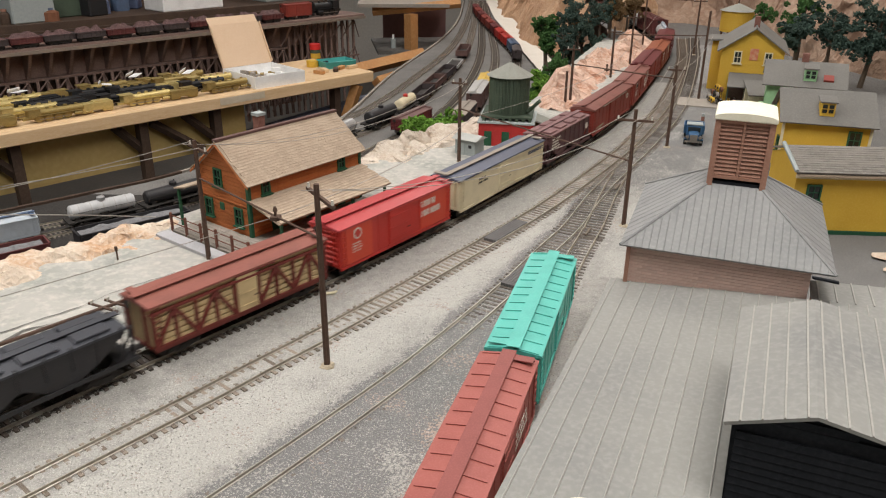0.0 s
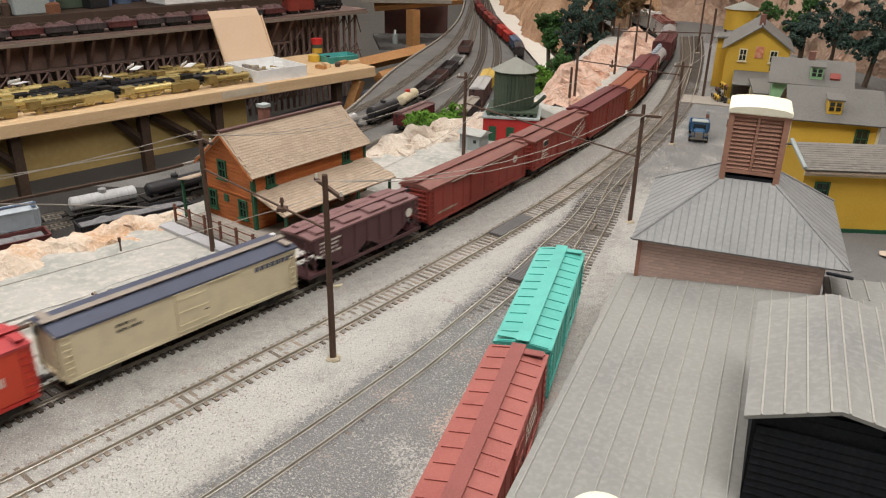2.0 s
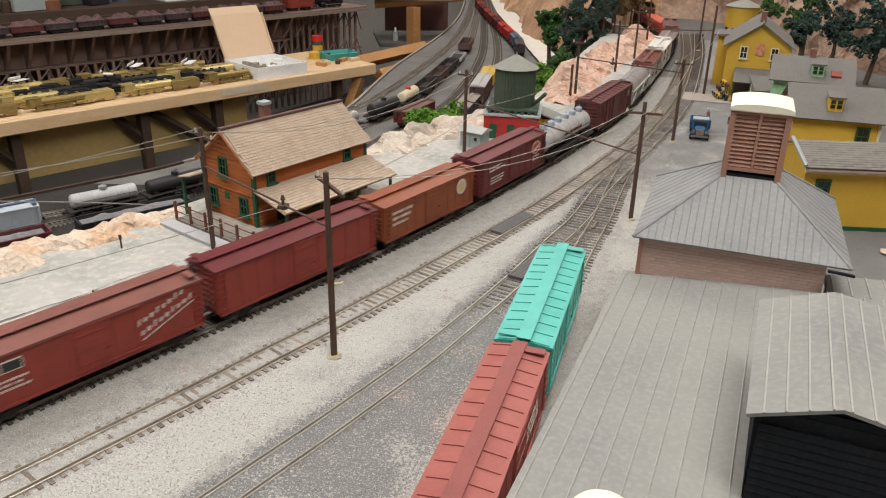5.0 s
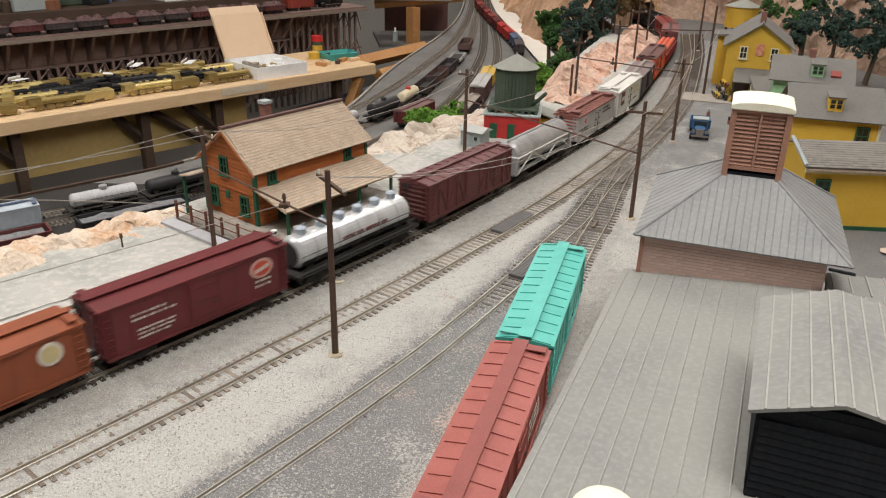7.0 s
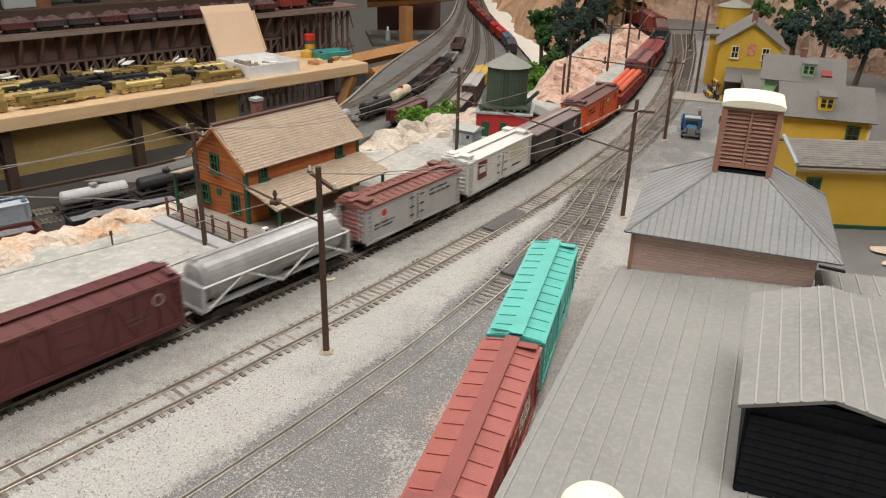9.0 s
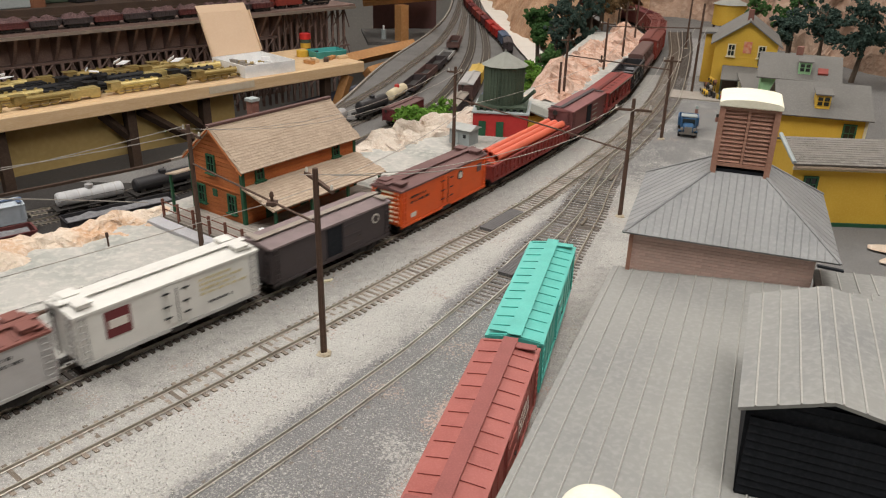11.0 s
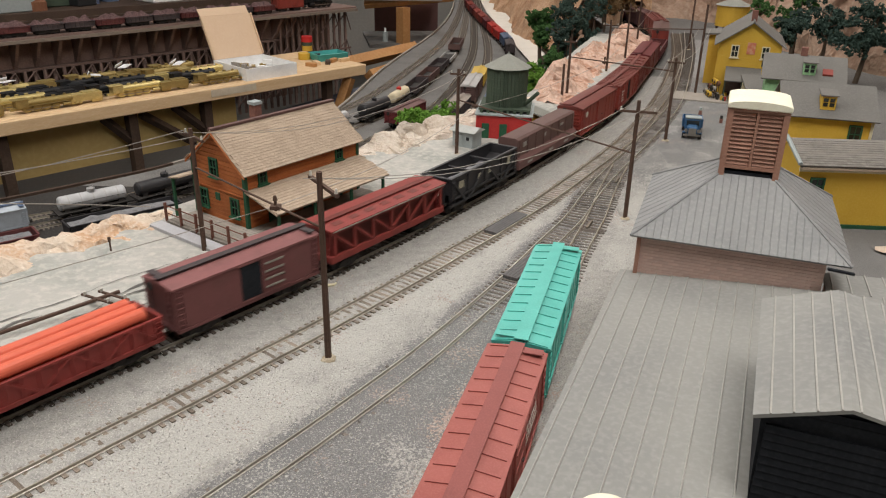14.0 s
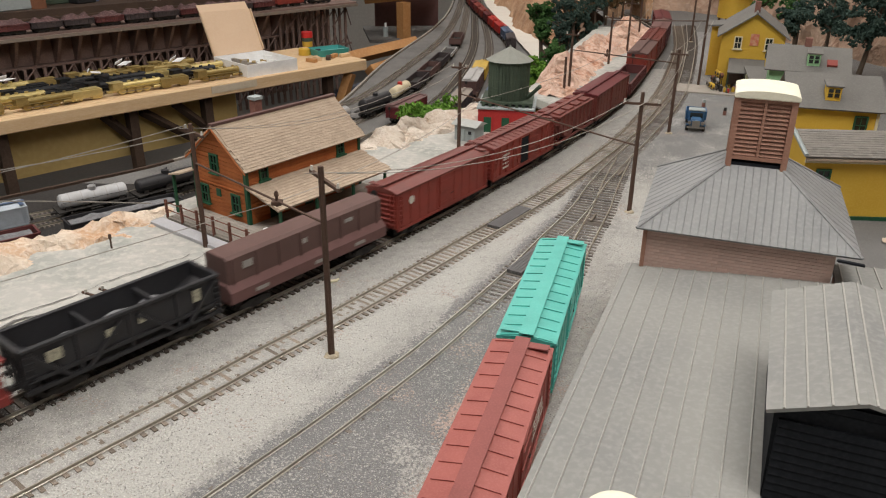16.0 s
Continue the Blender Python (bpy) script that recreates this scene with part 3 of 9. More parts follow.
def ground():
    sheet("ground", rim_x, lambda y: 2.2, 0.02, 2.6, 150, 200, 0.0, 0.0012, GRAVEL, "grey fine gravel ground of the model layout", "ground")
    sheet("plaster_ground", lambda y: rim_x(y) - 0.004, lambda y: line_x(LINE_A, y) - 0.030, 0.12, 1.12, 26, 120, 0.0032, 0.0022, PLASTER,
          "pale grey-green plaster ground beside the main track", "ground", 22)
    sheet("plaster_ground", lambda y: rim_x(y) - 0.004, lambda y: line_x(LINE_A, y) - 0.026, 1.12, 1.95, 16, 90, 0.0032, 0.003, PLASTER,
          "pale plaster ground below the rock ridge", "ground", 22)
    ragged(LINE_A, 1.4, 2.35, -0.026, 0.022, 0.0012, GRAVEL, "ballast", "grey ballast under the main track", 1.0)
    ragged(LINE_C, 1.45, 2.0, -0.02, 0.10, 0.0012, BALLAST, "ballast", "dark fine gravel yard beside the sidings", 6.0, 0.012)
    sheet("ground_patch", lambda y: 0.415 + 0.02 * noise.noise(Vector((y * 60, 1, 1))), lambda y: 0.52 + 0.03 * noise.noise(Vector((y * 50, 5, 1))), 0.56, 0.615, 12, 12,
          0.0022, 0.001, ROCK, "orange sandy patch on the gravel", "ground", 60)
    track_bed()
    # cracks in the plaster
    for n_, (o, a, b) in enumerate(((-0.060, 0.10, 0.55), (-0.078, 0.16, 0.62), (-0.095, 0.05, 0.50), (-0.048, 0.20, 0.44), (-0.112, 0.22, 0.47), (-0.055, 0.86, 1.08), (-0.070, 0.80, 1.02))):
        bm = bmesh.new()
        rows = []
        kk = 70
        for i in range(kk + 1):
            s = a + (b - a) * i / kk
            x, y = LINE_A.at(s)
            d = LINE_A.way(s)
            oo = o + 0.010 * noise.noise(Vector((s * 14, n_ * 3.0, 0))) + 0.003 * noise.noise(Vector((s * 70, n_ * 3.0, 5)))
            w = 0.0002 + (0.0021 if n_ in (1, 2) else 0.0011) * max(0, noise.noise(Vector((s * 30, n_ * 5.0, 2))) + 0.22)
            z = 0.0064 + 0.0022 * noise.noise(Vector(((x + d.y * oo) * 22, (y - d.x * oo) * 22, 3.1))) - 0.0024
            rows.append([bm.verts.new((x + d.y * (oo + q * w), y - d.x * (oo + q * w), z)) for q in (-1, 1)])
        for r, q in zip(rows, rows[1:]):
            bm.faces.new((r[0], r[1], q[1], q[0]))
        tagged(obj("ground_crack", bm, SHADOWCRACK), "dark wavy crack along the plaster ground", "crack", "cracks in the plaster", kind="structure")
    # loose stones, uncountable
    rnd = random.Random(5)
    verts, faces = [], []
    for i in range(30000):
        y = 0.24 + 0.75 * rnd.random() ** 1.5
        x = line_x(LINE_A, y) + 0.012 + rnd.random() * (line_x(LINE_D, y) + 0.05 - line_x(LINE_A, y))
        r = rnd.uniform(0.0002, 0.00058) * (1.0 if rnd.random() < 0.99 else 1.7)
        z = 0.0021
        k = len(verts)
        a = rnd.random() * 6.3
        for j in range(3):
            verts.append((x + r * math.cos(a + j * 2.1), y + r * math.sin(a + j * 2.1), z - r * 0.3))
        verts.append((x + r * 0.2, y, z + r * rnd.uniform(0.5, 1.0)))
        faces += [(k, k + 1, k + 3), (k + 1, k + 2, k + 3), (k + 2, k, k + 3)]
    me = bpy.data.meshes.new("loose_gravel")
    me.from_pydata(verts, [], faces)
    m = STONES.copy()
    m.name = "mixed_stones"
    nt = m.node_tree
    geo = nt.nodes.new("ShaderNodeNewGeometry")
    cr = nt.nodes.new("ShaderNodeValToRGB")
    cr.color_ramp.elements[0].color = (0.25, 0.245, 0.235, 1)
    cr.color_ramp.elements[1].color = (0.72, 0.69, 0.63, 1)
    nt.links.new(geo.outputs["Random Per Island"], cr.inputs["Fac"])
    nt.links.new(cr.outputs["Color"], nt.nodes["Principled BSDF"].inputs["Base Color"])
    me.materials.append(m)
    tagged(new("loose_gravel", me), "scattered light and dark gravel grains between the tracks", "gravel", kind="stuff")


# ---------------------------------------------------------------- tracks
SHARED = {}


def shared(name, key, build, material, parent, m=None, label="", smooth=False):
    """One more object on a mesh that is built once."""
    if key not in SHARED:
        bm = build()
        bmesh.ops.recalc_face_normals(bm, faces=bm.faces)
        me = bpy.data.meshes.new(name)
        bm.to_mesh(me)
        bm.free()
        if smooth:
            me.shade_smooth()
        me.materials.append(material)
        SHARED[key] = me
    ob = new(name, SHARED[key])
    ob.parent = parent
    if m is not None:
        ob.matrix_local = m
    if label:
        ob["label"] = label
    return ob


def track(line, s0, s1, near0, near1, label, z=0.0, rail=RAIL, tie_len=0.0285, tie_end=9.0, skip=(9, 9), tie_mat=TIE, lift=0.0, sunk=0.0):
    t = thing("track", Matrix.Identity(4), label, "track", "tracks", kind="structure")
    for side in (-1, 1):
        o = side * 0.00865
        w = 0.00040
        sec = [(o - w * 2.2, z + 0.0018), (o - w * 2.2, z + 0.0023), (o - w * 0.6, z + 0.0026), (o - w, z + 0.0037), (o - w, z + 0.0045), (o + w, z + 0.0045),
               (o + w, z + 0.0037), (o + w * 0.6, z + 0.0026), (o + w * 2.2, z + 0.0023), (o + w * 2.2, z + 0.0018)]
        part("rail", ribbon(line, s0, s1, sec, 0.01), rail, t)
    rnd = random.Random(int(s1 * 1000))
    rest = bmesh.new()
    s = s0
    while s < min(s1, tie_end):
        x, y = line.at(s)
        d = line.way(s)
        if skip[0] < s < skip[1]:
            s += 0.0066
            continue
        m = Matrix.Translation((x, y, z + 0.0006 + lift - 0.0007 * min(1, max(0, (sunk - s) / 0.1)) + rnd.uniform(-0.0002, 0.0001))) @ Matrix.Rotation(math.atan2(d.y, d.x) + rnd.uniform(-0.03, 0.03), 4, "Z") @ Matrix.Translation((0, rnd.uniform(-0.0008, 0.0008), 0))
        if near0 <= s <= near1:
            shared("tie", ("tie", tie_len, tie_mat.name), lambda: boxes(((0, 0, 0.0004), (0.0026, tie_len, 0.0024))), tie_mat, t, m)
        else:
            bmesh.ops.create_cube(rest, size=1, matrix=m @ Matrix.Diagonal((0.0026, tie_len, 0.0024, 1)) @ Matrix.Translation((0, 0, 0.17)))
        s += 0.0066
    r = part("ties", rest, tie_mat, t)
    r["kind"] = "stuff"
    return t


def planks(m, w, l, n, label):
    t = thing("crossing_plank", m, label, "crossing", "plank crossings between the rails")
    for i in range(n):
        part("plank", bevelled(boxes((((i - (n - 1) / 2) * w / n, 0, 0.0016), (w / n * 0.93, l, 0.0032))), 0.0003), PLATE, t)


def tracks():
    track(LINE_A, 0.0, 2.75, 0.15, 1.55, "main track with dark brown ties in grey ballast", tie_len=0.0295, tie_mat=TIE_DARK, lift=0.0001)
    track(LINE_B, 0.0, 2.15, 0.15, 1.3, "second main track with pale rails and half-buried ties", tie_mat=TIE)
    track(LINE_C, 0.0, 2.1, 0.12, 1.3, "siding with rust-dulled rails sunk in dark ballast", tie_mat=TIE_GREY, rail=RAIL_RUST, sunk=0.52, skip=(LINE_C.near(0.128, 0.648)[0], LINE_C.near(0.21, 0.838)[0]))
    track(LINE_D, 0.0, 0.87, 0.3, 0.95, "spur track under the parked boxcars", rail=RAIL, tie_mat=TIE_GREY, tie_end=0.655)
    # turnout pieces
    t = thing("turnout", Matrix.Identity(4), "turnout with long dark ties and frogs where two sidings meet", "track", kind="structure")
    s = LINE_C.near(0.128, 0.650)[0]
    while s < LINE_C.near(0.21, 0.835)[0]:
        x, y = LINE_C.at(s)
        d = LINE_C.way(s)
        gap = LINE_D.near(x, y)[1]
        ln = round((0.031 + gap) / 0.003) * 0.003
        m = Matrix.Translation((x + d.y * gap / 2, y - d.x * gap / 2, 0.0007)) @ Matrix.Rotation(math.atan2(d.y, d.x), 4, "Z")
        shared("long_tie", ("long_tie", ln), lambda: boxes(((0, 0, 0.0006), (0.0026, ln, 0.0024))), TIE_GREY, t, m)
        s += 0.0074
    for p in ((0.150, 0.655), (0.206, 0.795)):
        part("frog", bevelled(boxes(((p[0], p[1], 0.0034), (0.0026, 0.020, 0.0018), -24)), 0.0004), RAIL_DARK, t)
    d = LINE_B.way(LINE_B.near(0.066, 0.664)[0])
    a = math.degrees(math.atan2(d.y, d.x)) - 90
    x, y = LINE_B.at(LINE_B.near(0.062, 0.657)[0])
    planks(pose(x, y, 0.0016, 0, 0, a), 0.0145, 0.062, 5, "dark grey plank crossing laid between the rails")
    x, y = LINE_C.at(LINE_C.near(0.075, 0.553)[0])
    planks(pose(x, y, 0.0018, 0, 0, a + 2), 0.0145, 0.055, 5, "grey plank crossing laid between the siding rails")


# ---------------------------------------------------------------- rocks, cliff, hills
def ridge(name, line, s0, s1, crest, inner, outer_z, material, label, seed, amp=0.008, n=16, out=0.035, base=0.0):
    """A rocky bank along a line: steep outside, humped crest, sloping inside."""
    bm = bmesh.new()
    k = max(4, int((s1 - s0) / 0.006))
    rows = []
    for i in range(k + 1):
        f = i / k
        s = s0 + (s1 - s0) * f
        x, y = line.at(s)
        d = line.way(s)
        env = min(1, f / 0.12, (1 - f) / 0.10)
        h = crest * (0.25 + 0.75 * env) * (0.75 + 0.55 * noise.noise(Vector((s * 16, seed, 0))))
        prof = [(-out, outer_z)] + [(-out * (1 - q) ** 0.8, outer_z + (h - outer_z) * q ** 0.7) for q in (0.2, 0.4, 0.6, 0.8, 0.93)] + [(0.004, h)]
        prof += [(0.004 + (inner * (0.6 + 0.4 * env)) * q, base + (h - base) * (1 - q) ** 1.3) for q in (0.12, 0.25, 0.4, 0.55, 0.7, 0.85, 1.0)]
        row = []
        for j, (o, z) in enumerate(prof):
            p = Vector((x + d.y * o, y - d.x * o, z))
            tie = 0.25 if j == len(prof) - 1 else 1.0
            v = noise.noise_vector(p * 38 + Vector((seed, 0, 0))) * amp + noise.noise_vector(p * 110 + Vector((seed, 3, 0))) * amp * 0.5
            v += noise.noise_vector(p * 320) * amp * 0.18
            row.append(bm.verts.new(p + Vector((v.x, v.y, v.z if j < len(prof) - 1 else -0.0015)) * tie))
        rows.append(row)
    for r, q in zip(rows, rows[1:]):
        for j in range(len(r) - 1):
            bm.faces.new((r[j], r[j + 1], q[j + 1], q[j]))
    return tagged(obj(name, bm, material), label, "rock", kind="structure")


def rocks():
    sa, sb, sc = RIM.near(-0.275, 0.68)[0], RIM.near(-0.115, 0.875)[0], RIM.near(0.06, 1.09)[0]
    ridge("rock_bank", RIM, 0.0, sa, 0.021, 0.056, -0.15, ROCK, "cream and rust plaster rock bank along the edge", 1.5, 0.010)
    ridge("cliff", RIM, sa - 0.02, sb + 0.02, 0.001, 0.006, -0.15, ROCK, "rock face under the station", 2.5, 0.003, out=0.02)
    ridge("rock_bank", RIM, sb, sc, 0.030, 0.045, -0.15, ROCK_WHITE, "pale cream rock outcrop behind the station", 3.5, 0.011)
    ridge("rock_bank", RIM, sc - 0.01, RIM.near(0.15, 1.24)[0], 0.004, 0.02, -0.15, ROCK, "low rock edge behind the water tower", 4.5, 0.004)
    crest = Line([(0.165, 1.17), (0.192, 1.29), (0.255, 1.46), (0.318, 1.59), (0.372, 1.69), (0.420, 1.79), (0.450, 1.90), (0.455, 2.02)])
    ridge("rock_ridge", crest, 0.0, crest.length, 0.046, 0.060, -0.15, ROCK_RIDGE, "pale pink rock ridge beside the main track", 5.5, 0.010, out=0.075)
    # mountain behind: leans back, with a gap where the main track runs in
    bm = bmesh.new()
    foot = Line([(0.220, 4.4), (0.243, 3.5), (0.294, 2.66), (0.345, 2.36), (0.43, 2.26), (0.50, 2.22), (0.62, 2.26), (0.73, 2.12), (0.735, 1.85), (0.75, 1.62), (0.80, 1.45), (0.86, 1.25), (0.84, 1.02), (0.86, 0.82), (1.0, 0.62), (1.4, 0.45)])
    rows = []
    k = 420
    for i in range(k + 1):
        s = foot.length * i / k
        x, y = foot.at(s)
        d = foot.way(s)
        row = []
        for j in range(46):
            q = j / 45
            z = -0.15 + 1.2 * q
            o = -0.42 * q - 0.10 * q * q
            p = Vector((x + d.y * o, y - d.x * o, z))
            v = noise.noise_vector(Vector((p.x * 5, p.y * 5, p.z * 3))) * 0.06 + noise.noise_vector(Vector((p.x * 16, p.y * 16, p.z * 8))) * 0.028 + noise.noise_vector(p * 45) * 0.010
            row.append(p + v)
        rows.append(row)
    bm.free()
    cut = 190
    for lo, hi, mt, lab in ((0, cut, ROCK_PINK, "orange rock mountainside above the white road"), (cut, k, ROCK_TAN, "tan and pink plaster mountainside behind the houses")):
        verts, faces = [], []
        for i in range(lo, hi + 1):
            verts += [tuple(v) for v in rows[i]]
        for i in range(hi - lo):
            for j in range(45):
                c = (Vector(verts[i * 46 + j]) + Vector(verts[(i + 1) * 46 + j + 1])) / 2
                if c.z < 0.075 and 1.95 < c.y < 2.9 and LINE_A.near(c.x, c.y)[1] < 0.042:
                    continue
                faces.append((i * 46 + j, i * 46 + j + 1, (i + 1) * 46 + j + 1, (i + 1) * 46 + j))
        me = bpy.data.meshes.new("mountain")
        me.from_pydata(verts, [], faces)
        me.materials.append(mt)
        tagged(new("mountain", me), lab, "mountain", kind="structure")
    t = thing("tunnel_portal", pose(0.519, 2.130, 0.0, 0, 0, 12), "rough grey-pink rock tunnel portal", "portal")
    bm = bmesh.new()
    prism(bm, [(-0.05, -0.004), (-0.05, 0.07), (-0.03, 0.092), (0.03, 0.092), (0.05, 0.07), (0.05, -0.004), (0.031, -0.004), (0.031, 0.05), (0.02, 0.066), (-0.02, 0.066), (-0.031, 0.05), (-0.031, -0.004)], 0, 0.10, "y")
    bmesh.ops.subdivide_edges(bm, edges=bm.edges[:], cuts=2, use_grid_fill=True)
    for v in bm.verts:
        v.co += noise.noise_vector(v.co * 60) * 0.004
    part("portal_arch", bm, ROCK_PINK, t)


# ---------------------------------------------------------------- lower yard
YZ = -0.140
YK = 1.127   # the yard lies lower and farther than the main deck


def yp(x, y):
    return (x - 0.022) * YK + 0.022, (y + 0.075) * YK - 0.075


YARD_EDGE = Line([(-1.25, 0.55), (-0.90, 0.845), (-0.696, 1.044), (-0.596, 1.137), (-0.480, 1.255)] + [yp(*q) for q in [(-0.28, 1.33), (-0.211, 1.475), (-0.143, 1.96), (-0.03, 2.55), (0.03, 3.1), (0.06, 3.95)]])
YARD_LINES = [
    [(-1.0, 0.44), (-0.62, 0.745), (-0.53, 0.8212), (-0.456, 0.889), (-0.372, 0.965), (-0.26, 1.14), (-0.18, 1.325), (-0.105, 1.475), (-0.045, 1.72), (0.035, 2.2), (0.08, 2.9), (0.11, 3.8)],
    [(-1.0, 0.32), (-0.60, 0.65), (-0.46, 0.77), (-0.33, 0.89), (-0.20, 1.10), (-0.11, 1.30), (-0.03, 1.48), (0.03, 1.74), (0.085, 2.2), (0.11, 2.9), (0.13, 3.8)],
    [(-1.0, 0.475), (-0.66, 0.765), (-0.55, 0.855), (-0.43, 0.965), (-0.305, 1.20), (-0.225, 1.42), (-0.155, 1.62), (-0.09, 1.9), (-0.005, 2.35), (0.05, 2.95), (0.09, 3.8)],
    [(-0.15, 1.02), (-0.04, 1.20), (0.03, 1.42), (0.085, 1.74), (0.13, 2.2), (0.14, 2.9), (0.15, 3.8)],
    [(-0.02, 1.08), (0.06, 1.30), (0.11, 1.5), (0.15, 1.80), (0.19, 2.2), (0.155, 2.6), (0.10, 3.2), (0.085, 3.8)],
    [(-1.0, 0.22), (-0.56, 0.57), (-0.42, 0.70), (-0.28, 0.82), (-0.14, 1.06)],
]


def yard():
    yl = [Line([yp(*q) for q in p]) for p in YARD_LINES]
    sheet("yard_ground", lambda y: line_x(YARD_EDGE, y), lambda y: rim_x(y) + 0.05, 0.62, 1.14, 30, 60, YZ, 0.001, YARDGRIME,
          "black grimy lower yard between the tracks", "ground")
    sheet("yard_ground", lambda y: line_x(YARD_EDGE, y), lambda y: max(rim_x(y) + 0.05, 0.24), 1.14, 4.45, 40, 190, YZ, 0.001, YARDBED,
          "dark grey lower yard with old ballast", "ground")
    sheet("yard_ground", lambda y: -1.25, lambda y: rim_x(y) + 0.05, 0.05, 0.62, 20, 30, YZ, 0.001, YARDBED, "dark grey lower yard with old ballast", "ground")
    for a, b, mt, lab in ((0.0, 1.05, DARKWOOD, "dark edge board of the lower yard"), (1.05, YARD_EDGE.length, DECK, "thin worn plywood edge of the lower yard")):
        fs = ribbon(YARD_EDGE, a, b, [(-0.010, YZ - 0.12), (-0.010, YZ + 0.003), (-0.004, YZ + 0.003), (-0.004, YZ - 0.12)], 0.02)
        tagged(obj("yard_fascia", fs, mt), lab, "fascia", kind="structure")
    for ln in yl:
        track(ln, 0.0, ln.length, 9, 9, "weathered yard track with dark ties", z=YZ - 0.0010, rail=RAIL, tie_mat=TIE_GREY)
    sheet("dirt_road", lambda y: float(np.interp(y, [2.0, 2.26, 2.64, 3.5, 4.2], [0.262, 0.263, 0.238, 0.183, 0.172])),
          lambda y: float(np.interp(y, [2.0, 2.26, 2.64, 3.5, 4.2], [0.320, 0.330, 0.312, 0.265, 0.232])), 2.0, 4.4, 10, 80, YZ + 0.008, 0.002, ROAD,
          "white plaster road below the mountain", "road", 25)
    sheet("hillside", lambda y: float(np.interp(y, [1.15, 2.0, 2.26, 2.64, 3.5, 4.2], [0.10, 0.30, 0.335, 0.325, 0.28, 0.245])), lambda y: 0.75, 1.2, 4.4, 24, 70, YZ + 0.004, 0.004, ROCK_TAN,
          "tan plaster ground behind the ridge", "ground", 20)
    return yl


# ---------------------------------------------------------------- rolling stock
def build_wheel():
    bm = bmesh.new()
    rod(bm, (0, -0.0088, 0), (0, 0.0088, 0), 0.0009, 8)
    for y in (-0.0083, 0.0083):
        rod(bm, (0, y - 0.0009, 0), (0, y + 0.0009, 0), 0.0050, 18)
        rod(bm, (0, y - 0.0013 * (1 if y > 0 else -1), 0), (0, y - 0.0006 * (1 if y > 0 else -1), 0), 0.0056, 18)
    return bm


def build_sideframe():
    bm = bmesh.new()
    prism(bm, [(-0.0135, 0.0035), (-0.0135, 0.0068), (-0.006, 0.0085), (0.006, 0.0085), (0.0135, 0.0068), (0.0135, 0.0035), (0.0095, 0.0035), (0.004, 0.0015), (-0.004, 0.0015), (-0.0095, 0.0035)], -0.0009, 0.0009, "y")
    for x in (-0.0115, 0.0115):
        rod(bm, (x, -0.0016, 0.005), (x, 0.0016, 0.005), 0.0017, 8)
    for x in (-0.0018, 0.0018):
        rod(bm, (x, -0.0013, 0.002), (x, -0.0013, 0.0066), 0.0011, 6)
    return bm


def bogie(car, x):
    t = new("truck")
    t.empty_display_size = 0.005
    t.parent = car
    t.location = (x, 0, 0)
    for sx in (-0.0115, 0.0115):
        shared("wheelset", "wheelset", build_wheel, UNDER, t, pose(sx, 0, 0.005))
    for sy in (-1, 1):
        shared("sideframe", "sideframe", build_sideframe, UNDER, t, pose(0, sy * 0.0128, 0, 0, 0, 0 if sy < 0 else 180))
    shared("bolster", "bolster", lambda: boxes(((0, 0, 0.0065), (0.005, 0.024, 0.004))), UNDER, t)


def running_gear(car, L, floor=0.0115, truck_in=0.024, tank=False):
    for s in (-1, 1):
        bogie(car, s * (L / 2 - truck_in))
        bm = boxes(((s * (L / 2 + 0.002), 0, 0.0098), (0.008, 0.0026, 0.0026)), ((s * (L / 2 + 0.0062), 0.0004, 0.0098), (0.0036, 0.0046, 0.0042)))
        part("coupler", bevelled(bm, 0.0004), UNDER, car)
    part("centre_sill", boxes(((0, 0, floor - 0.0022), (L * 0.97, 0.006, 0.0044))), UNDER, car)
    for i in range(7):
        shared("cross_bearer", ("bearer", round(floor, 4)), lambda: boxes(((0, 0, floor - 0.001), (0.0016, 0.028, 0.002))), UNDER, car, pose(-L * 0.42 + i * L * 0.14, 0, 0))
    bm = bmesh.new()
    rod(bm, (0.010, 0.006, floor - 0.005), (0.022, 0.006, floor - 0.005), 0.0032, 10)
    box(bm, (-0.012, -0.006, floor - 0.004), (0.008, 0.006, 0.006))
    part("brake_gear", bm, UNDER, car)


def ladder_mesh(h, n):
    def build():
        bm = boxes(((-0.0024, 0, h / 2), (0.0006, 0.0006, h)), ((0.0024, 0, h / 2), (0.0006, 0.0006, h)))
        for i in range(n):
            box(bm, (0, -0.0002, (i + 0.6) * h / n), (0.0052, 0.0006, 0.0006))
        return bm
    return build


def bars(car, y, items, material, name="lettering"):
    """Lettering that cannot be read, as bars on a side: x, z, width, height."""
    bm = bmesh.new()
    for x, z, w, h in items:
        box(bm, (x, y, z), (w, 0.0003, h))
    return part(name, bm, material, car)


def herald(car, x, y, z, r, colour, ring=None, sx=1.0):
    bm = bmesh.new()
    vs = rod(bm, (x, y - 0.00025, z), (x, y + 0.00025, z), r, 24)
    for v in vs:
        v.co.x = x + (v.co.x - x) * sx
    e = part("emblem", bm, ring or colour, car)
    if ring:
        bm = bmesh.new()
        s = 1 if y > 0 else -1
        vs = rod(bm, (x, y + s * 0.0002, z), (x, y + s * 0.0005, z), r * 0.74, 24)
        for v in vs:
            v.co.x = x + (v.co.x - x) * sx
        part("emblem_centre", bm, colour, e)
    return e


